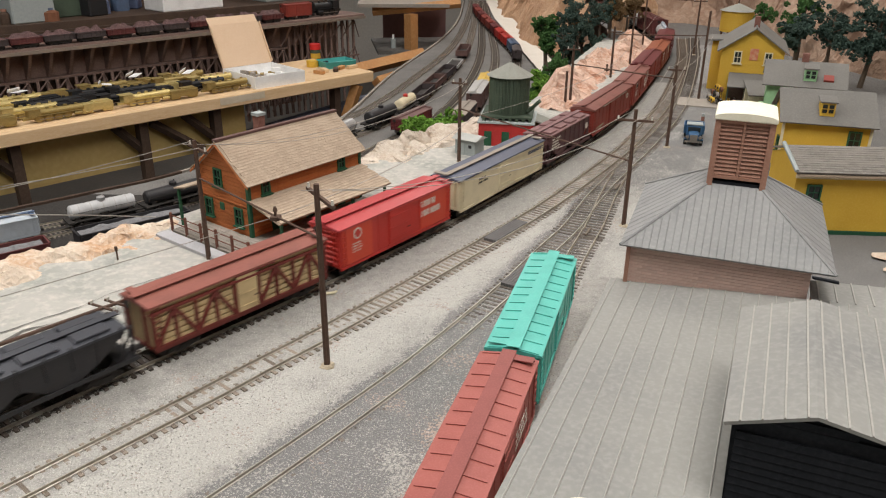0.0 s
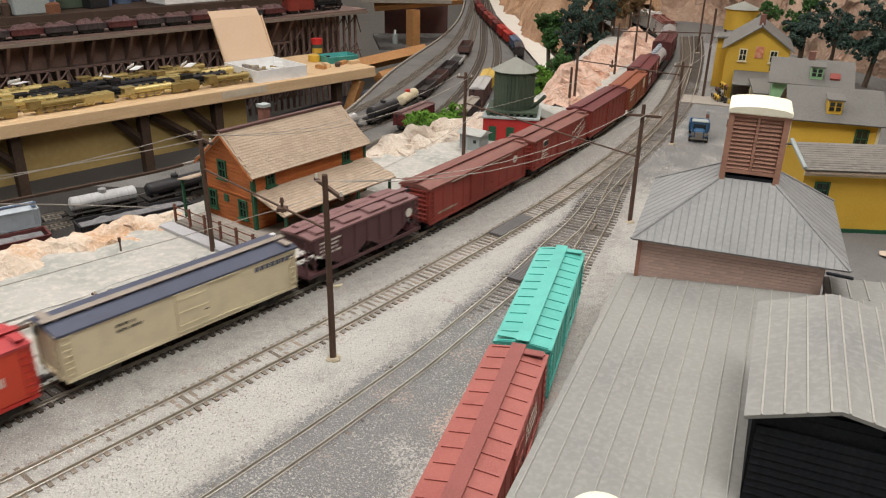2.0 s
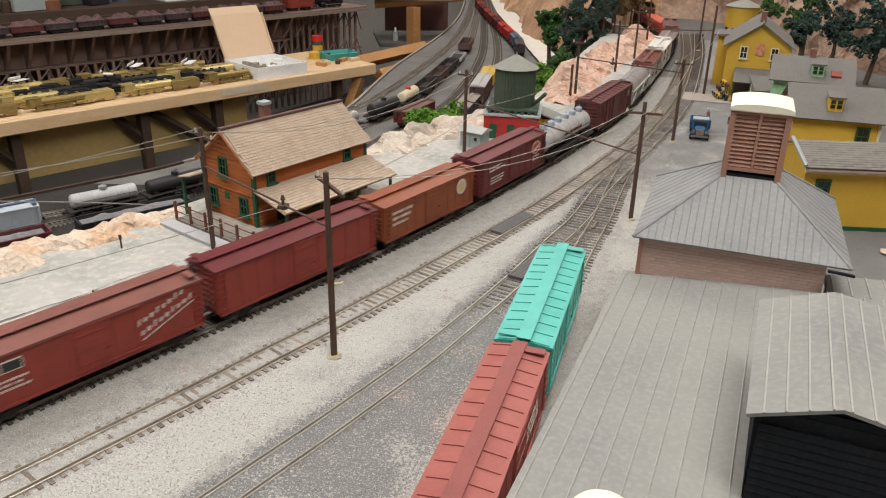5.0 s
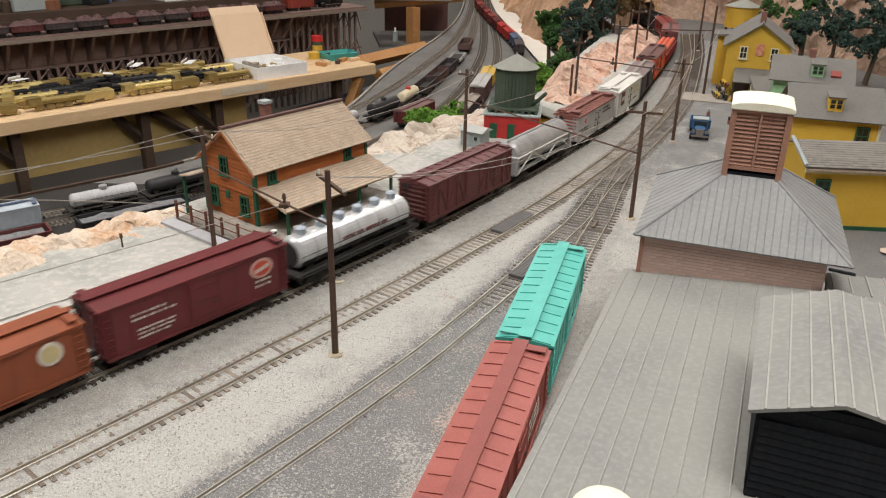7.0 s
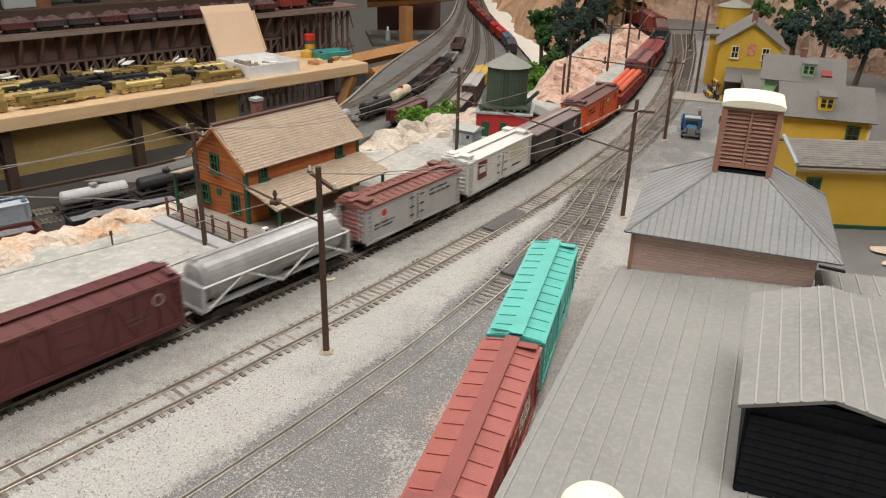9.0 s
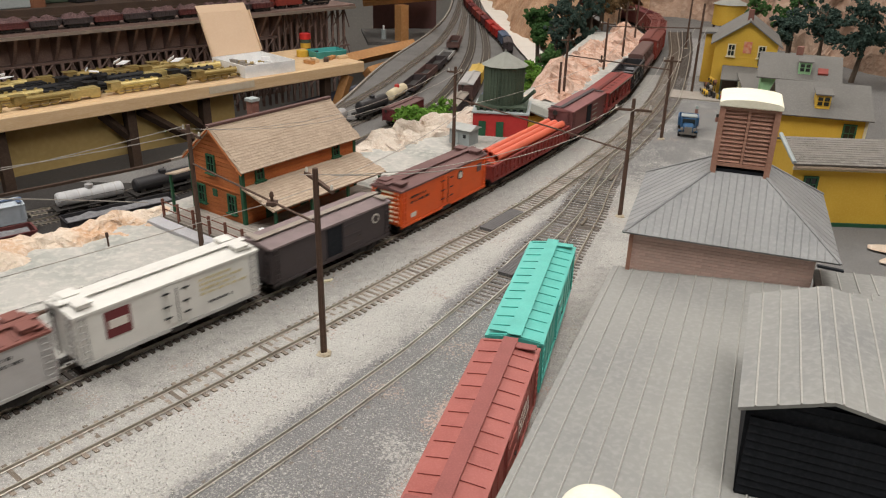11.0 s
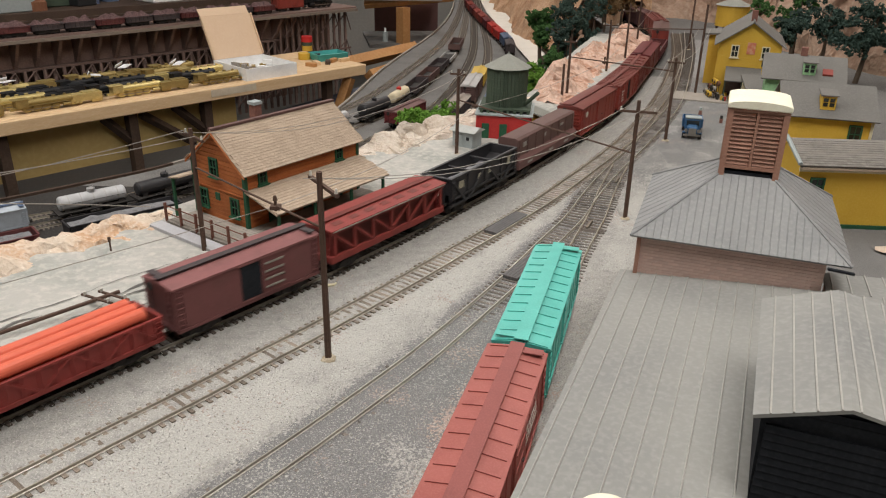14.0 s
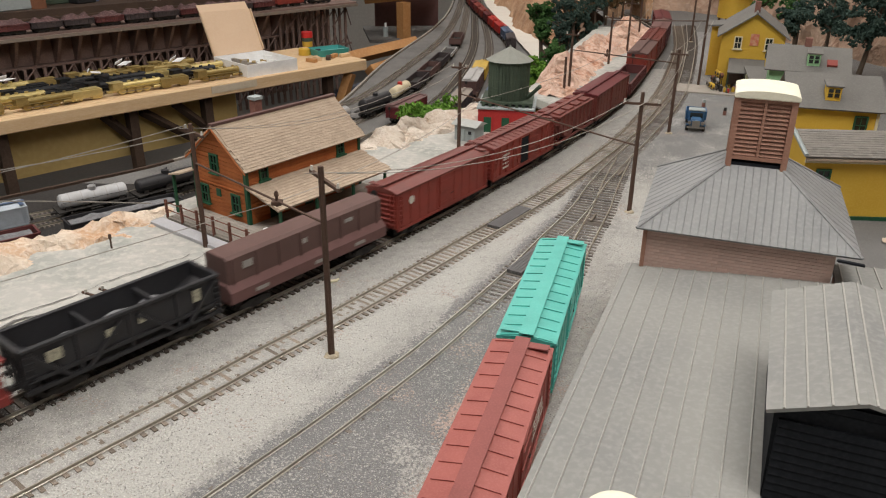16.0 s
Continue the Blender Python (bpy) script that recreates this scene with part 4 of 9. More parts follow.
WHITE_INK = ramp_mat("faded_white_lettering", (0.62, 0.58, 0.52), None, None, 0.7)
BLACK_INK = ramp_mat("black_lettering", (0.03, 0.03, 0.03), None, None, 0.7)
GOLD_INK = ramp_mat("yellowed_lettering", (0.55, 0.47, 0.25), None, None, 0.7)


def car_root(name, label, group="freight cars of the moving train"):
    return thing(name, Matrix.Identity(4), label, "railway car", group)


def roof_outline(W, H, rise, over=0.0012, arched=False):
    w = W / 2 + over
    if arched:
        k = 9
        return [(-w, H - 0.0016)] + [(-w + 2 * w * i / k, H + rise * math.sin(math.pi * i / k) ** 0.8) for i in range(k + 1)] + [(w, H - 0.0016)]
    return [(-w, H - 0.0016), (-w, H), (0, H + rise), (w, H), (w, H - 0.0016)]


def house_car(name, label, L, side, roof, ends=None, walk_mat=None, W=0.034, H=0.0455, floor=0.0115, style="steel", ribs=10, arched=False, door_w=0.022,
              hatches=False, door_open=False, trim=None, group="freight cars of the moving train", door_mat=None, rise=0.0022, board=0.0019, inset=0.0035, letterboard=0.003):
    """A covered car: box, reefer or stock car. Its length runs along x."""
    car = car_root(name, label, group)
    ends = ends or side
    walk_mat = walk_mat or roof
    trim = trim or side
    running_gear(car, L, floor)
    if style in ("truss", "slats"):
        part("body", boxes(((0, 0, (floor + H) / 2), (L - 0.004, W - inset, H - floor - 0.001))), ends if style == "slats" else side, car)
    else:
        bm = boxes(((0, 0, (floor + H) / 2), (L, W, H - floor)))
        part("body", bevelled(bm, 0.0005), side, car)
    bm = bmesh.new()
    prism(bm, roof_outline(W, H, rise, arched=arched), -L / 2 - 0.001, L / 2 + 0.001)
    part("roof", bm, roof, car)
    if ribs:
        bm = bmesh.new()
        for i in range(ribs + 1):
            x = -L / 2 + 0.0006 + (L - 0.0012) * i / ribs
            for s in (-1, 1):
                a = math.degrees(math.atan2(rise, W / 2))
                box(bm, (x, s * W * 0.275, H + rise * 0.45 + 0.0003), (0.0019, W * 0.40, 0.0009), 0, -s * a)
        part("roof_seams", bm, roof, car)
    bm = bmesh.new()
    for i in (-1, 0, 1):
        box(bm, (0, i * board * (1.06 if board < 0.0025 else 1.0), H + rise + 0.0016), (L + 0.003, board, 0.0006))
    for i in range(9):
        box(bm, (-L * 0.46 + L * 0.115 * i, 0, H + rise + 0.0008), (0.0012, 0.006, 0.0012))
    part("running_board", bm, walk_mat, car)
    for s in (-1, 1):
        part("roof_platform", boxes(((s * (L / 2 - 0.0045), -s * W * 0.30, H + rise * 0.5 + 0.0018), (0.006, W * 0.34, 0.0007))), walk_mat, car)
    # ends
    for s in (-1, 1):
        bm = bmesh.new()
        if style == "wood" or style == "slats" or style == "truss":
            for y in (-W * 0.28, W * 0.28):
                box(bm, (s * (L / 2 + 0.0005), y, (floor + H) / 2), (0.0014, 0.0016, H - floor - 0.002))
            box(bm, (s * (L / 2 + 0.0005), 0, floor + 0.002), (0.0014, W * 0.9, 0.002))
        else:
            for i in range(7):
                rod(bm, (s * (L / 2), -W * 0.44, floor + 0.004 + i * (H - floor - 0.006) / 6.4), (s * (L / 2), W * 0.44, floor + 0.004 + i * (H - floor - 0.006) / 6.4), 0.0010, 6)
        part("end_ribs", bm, ends, car)
        for y in (-1, 1):
            shared("ladder", ("ladder", round(H - floor, 4), trim.name), ladder_mesh(H - floor - 0.002, 7), trim, car, pose(s * (L / 2 + 0.0012), y * (W / 2 - 0.0045), floor + 0.001, 0, 0, 90))
            shared("ladder", ("ladder", round(H - floor, 4), trim.name), ladder_mesh(H - floor - 0.002, 7), trim, car, pose(s * (L / 2 - 0.0045), y * (W / 2 + 0.0008), floor + 0.001))
    bm = bmesh.new()
    rod(bm, (-L / 2 - 0.003, W * 0.2, H - 0.004), (-L / 2 - 0.0022, W * 0.2, H - 0.004), 0.0032, 14)
    rod(bm, (-L / 2 - 0.002, W * 0.2, floor), (-L / 2 - 0.002, W * 0.2, H - 0.004), 0.0004, 5)
    part("brake_wheel", bm, UNDER, car)
    # sides
    for s in (-1, 1):
        y = s * (W / 2)
        dx = door_w * 0.9 if door_open and s < 0 else 0
        dm = door_mat or side
        if style == "reefer":
            bm = boxes(((0, y + s * 0.0004, (floor + H) / 2 + 0.0005), (door_w * 0.62, 0.0010, H - floor - 0.006)))
            d = part("door", bevelled(bm, 0.0002), dm, car)
            bm = bmesh.new()
            for k in (-1, 1):
                for z in (0.25, 0.5, 0.78):
                    box(bm, (k * door_w * 0.34, y + s * 0.0011, floor + (H - floor) * z), (0.0055, 0.0007, 0.0011))
            rod(bm, (0.0006, y + s * 0.0014, floor + 0.004), (0.0006, y + s * 0.0014, H - 0.005), 0.0004, 5)
            part("hinge", bm, BLACK, d)
            bm = boxes(((0, y + s * 0.0003, floor - 0.0018), (door_w * 0.6, 0.0012, 0.0036)))
            part("door_step", bm, UNDER, car)
        else:
            bm = boxes(((dx, y + s * 0.0006, (floor + H) / 2), (door_w, 0.0011, H - floor - 0.004)))
            for i in range(3):
                box(bm, (dx, y + s * 0.0012, floor + 0.006 + i * (H - floor) * 0.30), (door_w * 0.9, 0.0008, 0.0009))
            d = part("door", bm, dm, car)
            part("latch", boxes(((dx + door_w * 0.4, y + s * 0.0017, floor + 0.012), (0.003, 0.0006, 0.0007))), UNDER, d)
            if dx:
                # Flat black plate on the solid side, standing for the dark interior.
                part("doorway", boxes(((-0.001, y + s * 0.0003, (floor + H) / 2), (door_w * 0.8, 0.0008, H - floor - 0.005))), BLACKWALL, car)
            for z in (H - 0.0022, floor + 0.0014):
                part("door_track", boxes(((door_w * 0.5, y + s * 0.0009, z), (door_w * 2.1, 0.0012, 0.0009))), trim, car)
        bm = boxes(((0, y + s * 0.0002, floor - 0.0008), (L * 0.99, 0.0012, 0.0022)))
        part("side_sill", bm, trim if style != "steel" else side, car)
        if style == "steel":
            for i in range(11):
                x = -L / 2 + 0.006 + (L - 0.012) * i / 10
                if abs(x - dx) > door_w * 0.6:
                    shared("side_seam", ("seam", round(H - floor, 4), side.name), lambda: boxes(((0, 0, 0), (0.0007, 0.0006, H - floor - 0.002))), side, car, pose(x, y + s * 0.0001, (floor + H) / 2))
        if style in ("truss", "slats"):
            for i in range(7):
                part("side_board", boxes(((0, y - s * (inset / 2 - 0.00075), floor + 0.003 + i * (H - floor - 0.006) / 6), (L - 0.003, 0.0012, 0.0030))), side, car)
        if style in ("truss", "slats", "braced"):
            z0, z1 = floor + 0.001, H - 0.001 if style != "truss" else H - letterboard
            n = 4
            for half in (-1, 1):
                x0, x1 = door_w / 2 + 0.002, L / 2 - 0.002
                for i in range(n + 1):
                    x = half * (x0 + (x1 - x0) * i / n)
                    part("brace", boxes(((x, y + s * 0.0004, (z0 + z1) / 2), (0.0022, 0.0020, z1 - z0))), trim, car)
                for i in range(n):
                    xa, xb = half * (x0 + (x1 - x0) * i / n), half * (x0 + (x1 - x0) * (i + 1) / n)
                    a, b = ((xa, z0), (xb, z1)) if i % 2 == 0 else ((xa, z1), (xb, z0))
                    ln = math.hypot(b[0] - a[0], b[1] - a[1])
                    part("brace", boxes((((a[0] + b[0]) / 2, y + s * 0.0003, (z0 + z1) / 2), (ln, 0.0017, 0.0024), 0, 0, -math.degrees(math.atan2(b[1] - a[1], b[0] - a[0])))), trim, car)
            part("brace", boxes(((0, y + s * 0.0004, z0), (L, 0.0018, 0.0022))), trim, car)
            part("brace", boxes(((0, y + s * 0.0004, z1), (L, 0.0018, 0.0020))), trim, car)
    if hatches:
        for sx in (-1, 1):
            for sy in (-1, 1):
                bm = boxes(((sx * (L / 2 - 0.010), sy * W * 0.26, H + rise + 0.0007), (0.010, 0.010, 0.0026)), ((sx * (L / 2 - 0.010), sy * W * 0.26, H + rise + 0.0024), (0.0115, 0.0115, 0.0010)))
                part("ice_hatch", bevelled(bm, 0.0003), roof, car)
    return car


def covered_hopper(name, label, L, colour, W=0.034, H=0.044, group="freight cars of the moving train", top=None):
    car = car_root(name, label, group)
    top = top or colour
    running_gear(car, L)
    bm = bmesh.new()
    prism(bm, [(-L * 0.46, 0.034), (-L * 0.46, H), (L * 0.46, H), (L * 0.46, 0.034), (L * 0.33, 0.020), (L * 0.20, 0.011), (L * 0.14, 0.011), (0.0, 0.024), (-L * 0.14, 0.011), (-L * 0.20, 0.011), (-L * 0.33, 0.020)], -W / 2, W / 2, "y")
    part("body", bevelled(bm, 0.0004), colour, car)
    for s in (-1, 1):
        bm = bmesh.new()
        for i in range(9):
            x = -L * 0.44 + i * L * 0.11
            box(bm, (x, s * (W / 2 + 0.0004), 0.031), (0.0012, 0.0012, H - 0.020))
        box(bm, (0, s * (W / 2 + 0.0004), 0.0125), (L, 0.0016, 0.0028))
        part("side_ribs", bm, colour, car)
        for x in (-1, 1):
            bm = bmesh.new()
            box(bm, (x * (L / 2 - 0.001), s * (W / 2 - 0.002), (H + 0.010) / 2), (0.0012, 0.0012, H - 0.012))
            box(bm, (x * (L / 2 - 0.006), s * (W / 2 - 0.002), 0.0245), (0.0012, 0.0012, 0.026), 0, 0, x * 28)
            for k in range(5):
                box(bm, (x * (L / 2 - 0.001), s * (W / 2 - 0.006), 0.014 + k * (H - 0.016) / 5), (0.0007, 0.007, 0.0007))
            part("end_post", bm, colour, car)
    for x in (-1, 1):
        part("end_platform", boxes(((x * (L / 2 - 0.006), 0, 0.012), (0.014, W, 0.0016))), colour, car)
    bm = bmesh.new()
    prism(bm, [(-W / 2 - 0.001, H - 0.001), (-W / 2 - 0.001, H + 0.0006), (0, H + 0.0022), (W / 2 + 0.001, H + 0.0006), (W / 2 + 0.001, H - 0.001)], -L * 0.47, L * 0.47)
    part("roof", bm, top, car)
    for i in range(4):
        for s in (-1, 1):
            part("hatch", bevelled(boxes(((-L * 0.33 + i * L * 0.22, s * W * 0.28, H + 0.0024), (L * 0.15, 0.0105, 0.0022), 0, -s * 5)), 0.0004), top, car)
    part("running_board", boxes(((0, 0, H + 0.0038), (L * 0.99, 0.006, 0.0007))), top, car)
    return car


def tank_car(name, label, L, shell, ends=None, r=0.0148, domes=1, frame_mat=None, dome_mat=None, group="freight cars of the moving train", band=None):
    car = car_root(name, label, group)
    frame_mat = frame_mat or UNDER
    running_gear(car, L)
    zc = 0.0135 + r
    h = L * 0.455
    bm = bmesh.new()
    prof = [(-h, 0.0), (-h, r * 0.5), (-h + r * 0.10, r * 0.82), (-h + r * 0.32, r), (h - r * 0.32, r), (h - r * 0.10, r * 0.82), (h, r * 0.5), (h, 0.0)]
    k = 28
    ringv = [[bm.verts.new((x, q * math.cos(2 * math.pi * i / k), zc + q * math.sin(2 * math.pi * i / k))) for i in range(k)] for x, q in prof[1:-1]]
    for a, b in zip(ringv, ringv[1:]):
        for i in range(k):
            bm.faces.new((a[i], a[(i + 1) % k], b[(i + 1) % k], b[i]))
    bm.faces.new(ringv[0])
    bm.faces.new(ringv[-1][::-1])
    part("tank_shell", bm, shell, car, smooth=False)
    for x in [(-0.72 + 0.36 * i) * h for i in range(5)]:
        shared("tank_band", ("tank_band", round(r, 5), round(zc, 5), (band or shell).name), lambda: rods([((-0.0006, 0, zc), (0.0006, 0, zc))], r * 1.012, 28), band or shell, car, pose(x, 0, 0))
    for i in range(domes):
        x = (i - (domes - 1) / 2) * (L * 0.145)
        bm = bmesh.new()
        rod(bm, (x, 0, zc + r * 0.8), (x, 0, zc + r + 0.0045), 0.0058 if domes == 1 else 0.0044, 18)
        rod(bm, (x, 0, zc + r + 0.0045), (x, 0, zc + r + 0.0058), 0.0060 if domes == 1 else 0.0047, 18, 0.003)
        rod(bm, (x + 0.003, 0, zc + r + 0.005), (x + 0.003, 0, zc + r + 0.0078), 0.0008, 6)
        part("dome", bm, dome_mat or shell, car)
    part("frame", boxes(((0, 0.0105, 0.0125), (L * 0.98, 0.0025, 0.003)), ((0, -0.0105, 0.0125), (L * 0.98, 0.0025, 0.003)), ((L * 0.47, 0, 0.0125), (0.008, 0.034, 0.0026)),
                        ((-L * 0.47, 0, 0.0125), (0.008, 0.034, 0.0026)), ((0, 0.0155, 0.0138), (L * 0.93, 0.0036, 0.0007)), ((0, -0.0155, 0.0138), (L * 0.93, 0.0036, 0.0007))), frame_mat, car)
    part("handrail", rods([((-h, s * (r + 0.0016), zc + 0.001), (h, s * (r + 0.0016), zc + 0.001)) for s in (-1, 1)], 0.00035, 5), frame_mat, car)
    for x, w in ((-h * 0.8, 0.008), (0, 0.012), (h * 0.8, 0.008)):
        part("saddle", boxes(((x, 0, 0.0153), (w, 0.019, 0.0055))), frame_mat, car)
    return car


def gondola(name, label, L, colour, W=0.034, H=0.030, floor=0.0115, ribs=14, group="freight cars of the moving train", diagonal=False):
    car = car_root(name, label, group)
    running_gear(car, L, floor)
    part("floor", boxes(((0, 0, floor + 0.0008), (L, W - 0.001, 0.0016))), UNDER, car)
    for s in (-1, 1):
        part("side", boxes(((0, s * (W / 2 - 0.0006), (floor + H) / 2), (L, 0.0012, H - floor))), colour, car)
        part("end", boxes(((s * (L / 2 - 0.0006), 0, (floor + H) / 2), (0.0012, W - 0.0024, H - floor))), colour, car)
        part("top_rail", boxes(((0, s * (W / 2), H), (L + 0.001, 0.0024, 0.0016)), ((s * L / 2, 0, H), (0.0024, W, 0.0016))), colour, car)
        bm = bmesh.new()
        for i in range(ribs + 1):
            x = -L / 2 + 0.0025 + (L - 0.005) * i / ribs
            box(bm, (x, s * (W / 2 + 0.0009), (floor + H) / 2), (0.0017, 0.0020, H - floor))
            if diagonal and i < ribs and i % 2 == 0:
                dx = (L - 0.005) / ribs
                a = math.degrees(math.atan2(H - floor, dx * 2))
                box(bm, (x + dx, s * (W / 2 + 0.0007), (floor + H) / 2), (math.hypot(dx * 2, H - floor), 0.0014, 0.0016), 0, 0, a if (i // 2) % 2 else -a)
        box(bm, (0, s * (W / 2 + 0.0006), floor), (L, 0.0018, 0.0026))
        part("side_ribs", bm, colour, car)
        shared("ladder", ("ladder", round(H - floor, 4), "gon", colour.name), ladder_mesh(H - floor, 4), colour, car, pose(s * (L / 2 - 0.004), -(W / 2 + 0.0022), floor))
    return car


def heap(L, W, z, h, material, car, seed):
    bm = bmesh.new()
    n, k = 30, 10
    rows = []
    for i in range(n + 1):
        row = []
        for j in range(k + 1):
            x, y = -L / 2 + L * i / n, -W / 2 + W * j / k
            e = min(1, 5 * min(i / n, 1 - i / n)) * min(1, 3 * min(j / k, 1 - j / k))
            row.append(bm.verts.new((x, y, z + h * e * (0.7 + 0.6 * noise.noise(Vector((x * 60, y * 60, seed)))) + 0.0008 * noise.noise(Vector((x * 500, y * 500, seed))))))
        rows.append(row)
    for r, q in zip(rows, rows[1:]):
        for j in range(k):
            bm.faces.new((r[j], r[j + 1], q[j + 1], q[j]))
    return part("load", bm, material, car)


P_BROWN = paint("boxcar_brown", (0.165, 0.040, 0.032))
P_DARKBROWN = paint("dark_boxcar_brown", (0.115, 0.034, 0.034))
P_MAROON = paint("maroon_brown", (0.130, 0.022, 0.025))
P_RUSTRED = paint("rust_red", (0.258, 0.043, 0.031))
P_RED = paint("bright_freight_red", (0.46, 0.032, 0.024), 0.42, 0.15)
EMBLEMRED = paint("faded_emblem_red", (0.50, 0.075, 0.050), 0.6, 0.2)
PALEPINK = paint("grimy_pale_pink_ink", (0.55, 0.33, 0.28), 0.6, 0.3)
P_REDROOF = paint("light_red_roof", (0.42, 0.050, 0.055), 0.5, 0.15)
P_STOCKROOF = paint("worn_red_brown_roof", (0.26, 0.090, 0.070), 0.6)
P_CREAM = paint("cream_side", (0.66, 0.58, 0.40), 0.6, 0.2)
P_TANBOARD = paint("tan_stock_boards", (0.58, 0.44, 0.24), 0.7, 0.3)
P_NAVY = paint("navy_roof", (0.075, 0.085, 0.125), 0.5, 0.2)
P_GREYWALK = paint("grey_brown_walk", (0.30, 0.26, 0.22), 0.7)
P_PURPLE = paint("purple_brown_hopper", (0.095, 0.042, 0.046))
P_ORANGEBROWN = paint("orange_brown_side", (0.255, 0.070, 0.030))
P_POLISHED = ramp_mat("polished_dirty_steel", (0.56, 0.57, 0.58), (0.30, 0.30, 0.30), (0.72, 0.73, 0.74), 0.28, 0.30, 60, 900, 0.1, 0.0003, 0.7, 0.4)
P_DOMEBLUE = paint("pale_blue_grey_dome", (0.34, 0.39, 0.45), 0.4, 0.25)
P_SILVER = ramp_mat("silver_grey_paint", (0.36, 0.36, 0.36), (0.17, 0.165, 0.16), (0.52, 0.52, 0.52), 0.36, 0.25, 70, 900, 0.1)
P_GREYSIDE = paint("pale_grey_side", (0.43, 0.42, 0.41), 0.6, 0.2)
P_REDBROWNROOF = paint("red_brown_ribbed_roof", (0.205, 0.075, 0.060), 0.6)
P_WHITE = paint("dull_white_side", (0.66, 0.65, 0.61), 0.6, 0.15)
P_SOOT = paint("sooty_dark_brown", (0.058, 0.046, 0.048), 0.65)
P_SOOTROOF = paint("dusty_grey_mauve_roof", (0.215, 0.165, 0.165), 0.75)
P_ORANGE = paint("reefer_orange", (0.70, 0.105, 0.018), 0.5, 0.15)
P_PIPE = paint("orange_red_pipe", (0.66, 0.135, 0.075), 0.45, 0.15)
P_BLACKCAR = paint("black_hopper_paint", (0.026, 0.026, 0.029), 0.5, 0.2)
P_HOPTOP = paint("blue_grey_hopper_top", (0.050, 0.053, 0.064), 0.5, 0.2)
P_STOCKRED = paint("stock_car_red", (0.235, 0.036, 0.030), 0.6)
P_GREYBROWN = paint("grey_brown_car", (0.125, 0.070, 0.062), 0.65)
P_PURPLETOP = paint("dusty_mauve_hopper_top", (0.200, 0.105, 0.105), 0.7)
P_DUSTRED = paint("dusty_red_boards", (0.165, 0.062, 0.060), 0.75)
P_DUSTROOF = paint("dusty_red_roof", (0.235, 0.095, 0.094), 0.75)
P_TRUSSRED = paint("dark_truss_red", (0.150, 0.026, 0.020), 0.6)
P_MUSHROOM = paint("mauve_brown_roof", (0.150, 0.075, 0.070), 0.65)
P_TEAL = ramp_mat("teal_plastic_paint", (0.085, 0.435, 0.375), (0.055, 0.33, 0.285), (0.16, 0.53, 0.465), 0.45, 0, 60, 900, 0.08, 0.0002, 0.6, 0.3)
P_PINKRED = ramp_mat("faded_red_boxcar", (0.33, 0.098, 0.082), (0.24, 0.062, 0.052), (0.43, 0.155, 0.135), 0.55, 0, 60, 900, 0.10, 0.0002, 0.6, 0.35)
P_PINKRED_WALK = ramp_mat("dark_red_running_board", (0.25, 0.075, 0.066), None, None, 0.6, 0, 60, 900, 0.1)
P_YELLOWCAR = paint("yellow_car", (0.60, 0.40, 0.06))
P_BLUECAR = paint("blue_car", (0.08, 0.12, 0.20))
P_TANKWHITE = paint("grimy_white_tank", (0.50, 0.51, 0.52), 0.45, 0.35)
P_PALEBLUE = paint("pale_blue_car", (0.42, 0.47, 0.52))


def side_writing(car, y, x0, x1, z0, z1, ink, seed, rows=3):
    rnd = random.Random(seed)
    items = []
    for i in range(rows):
        z = z1 - (z1 - z0) * (i + 0.5) / rows
        h = (z1 - z0) / rows * 0.46
        x, e = x0, x1 - rnd.random() * (x1 - x0) * 0.3
        while x < e:
            w = rnd.uniform(0.0009, 0.0019)
            items.append((x + w / 2, z, w, h))
            x += w + (0.0008 if rnd.random() < 0.8 else 0.0024)
    return bars(car, y, items, ink)


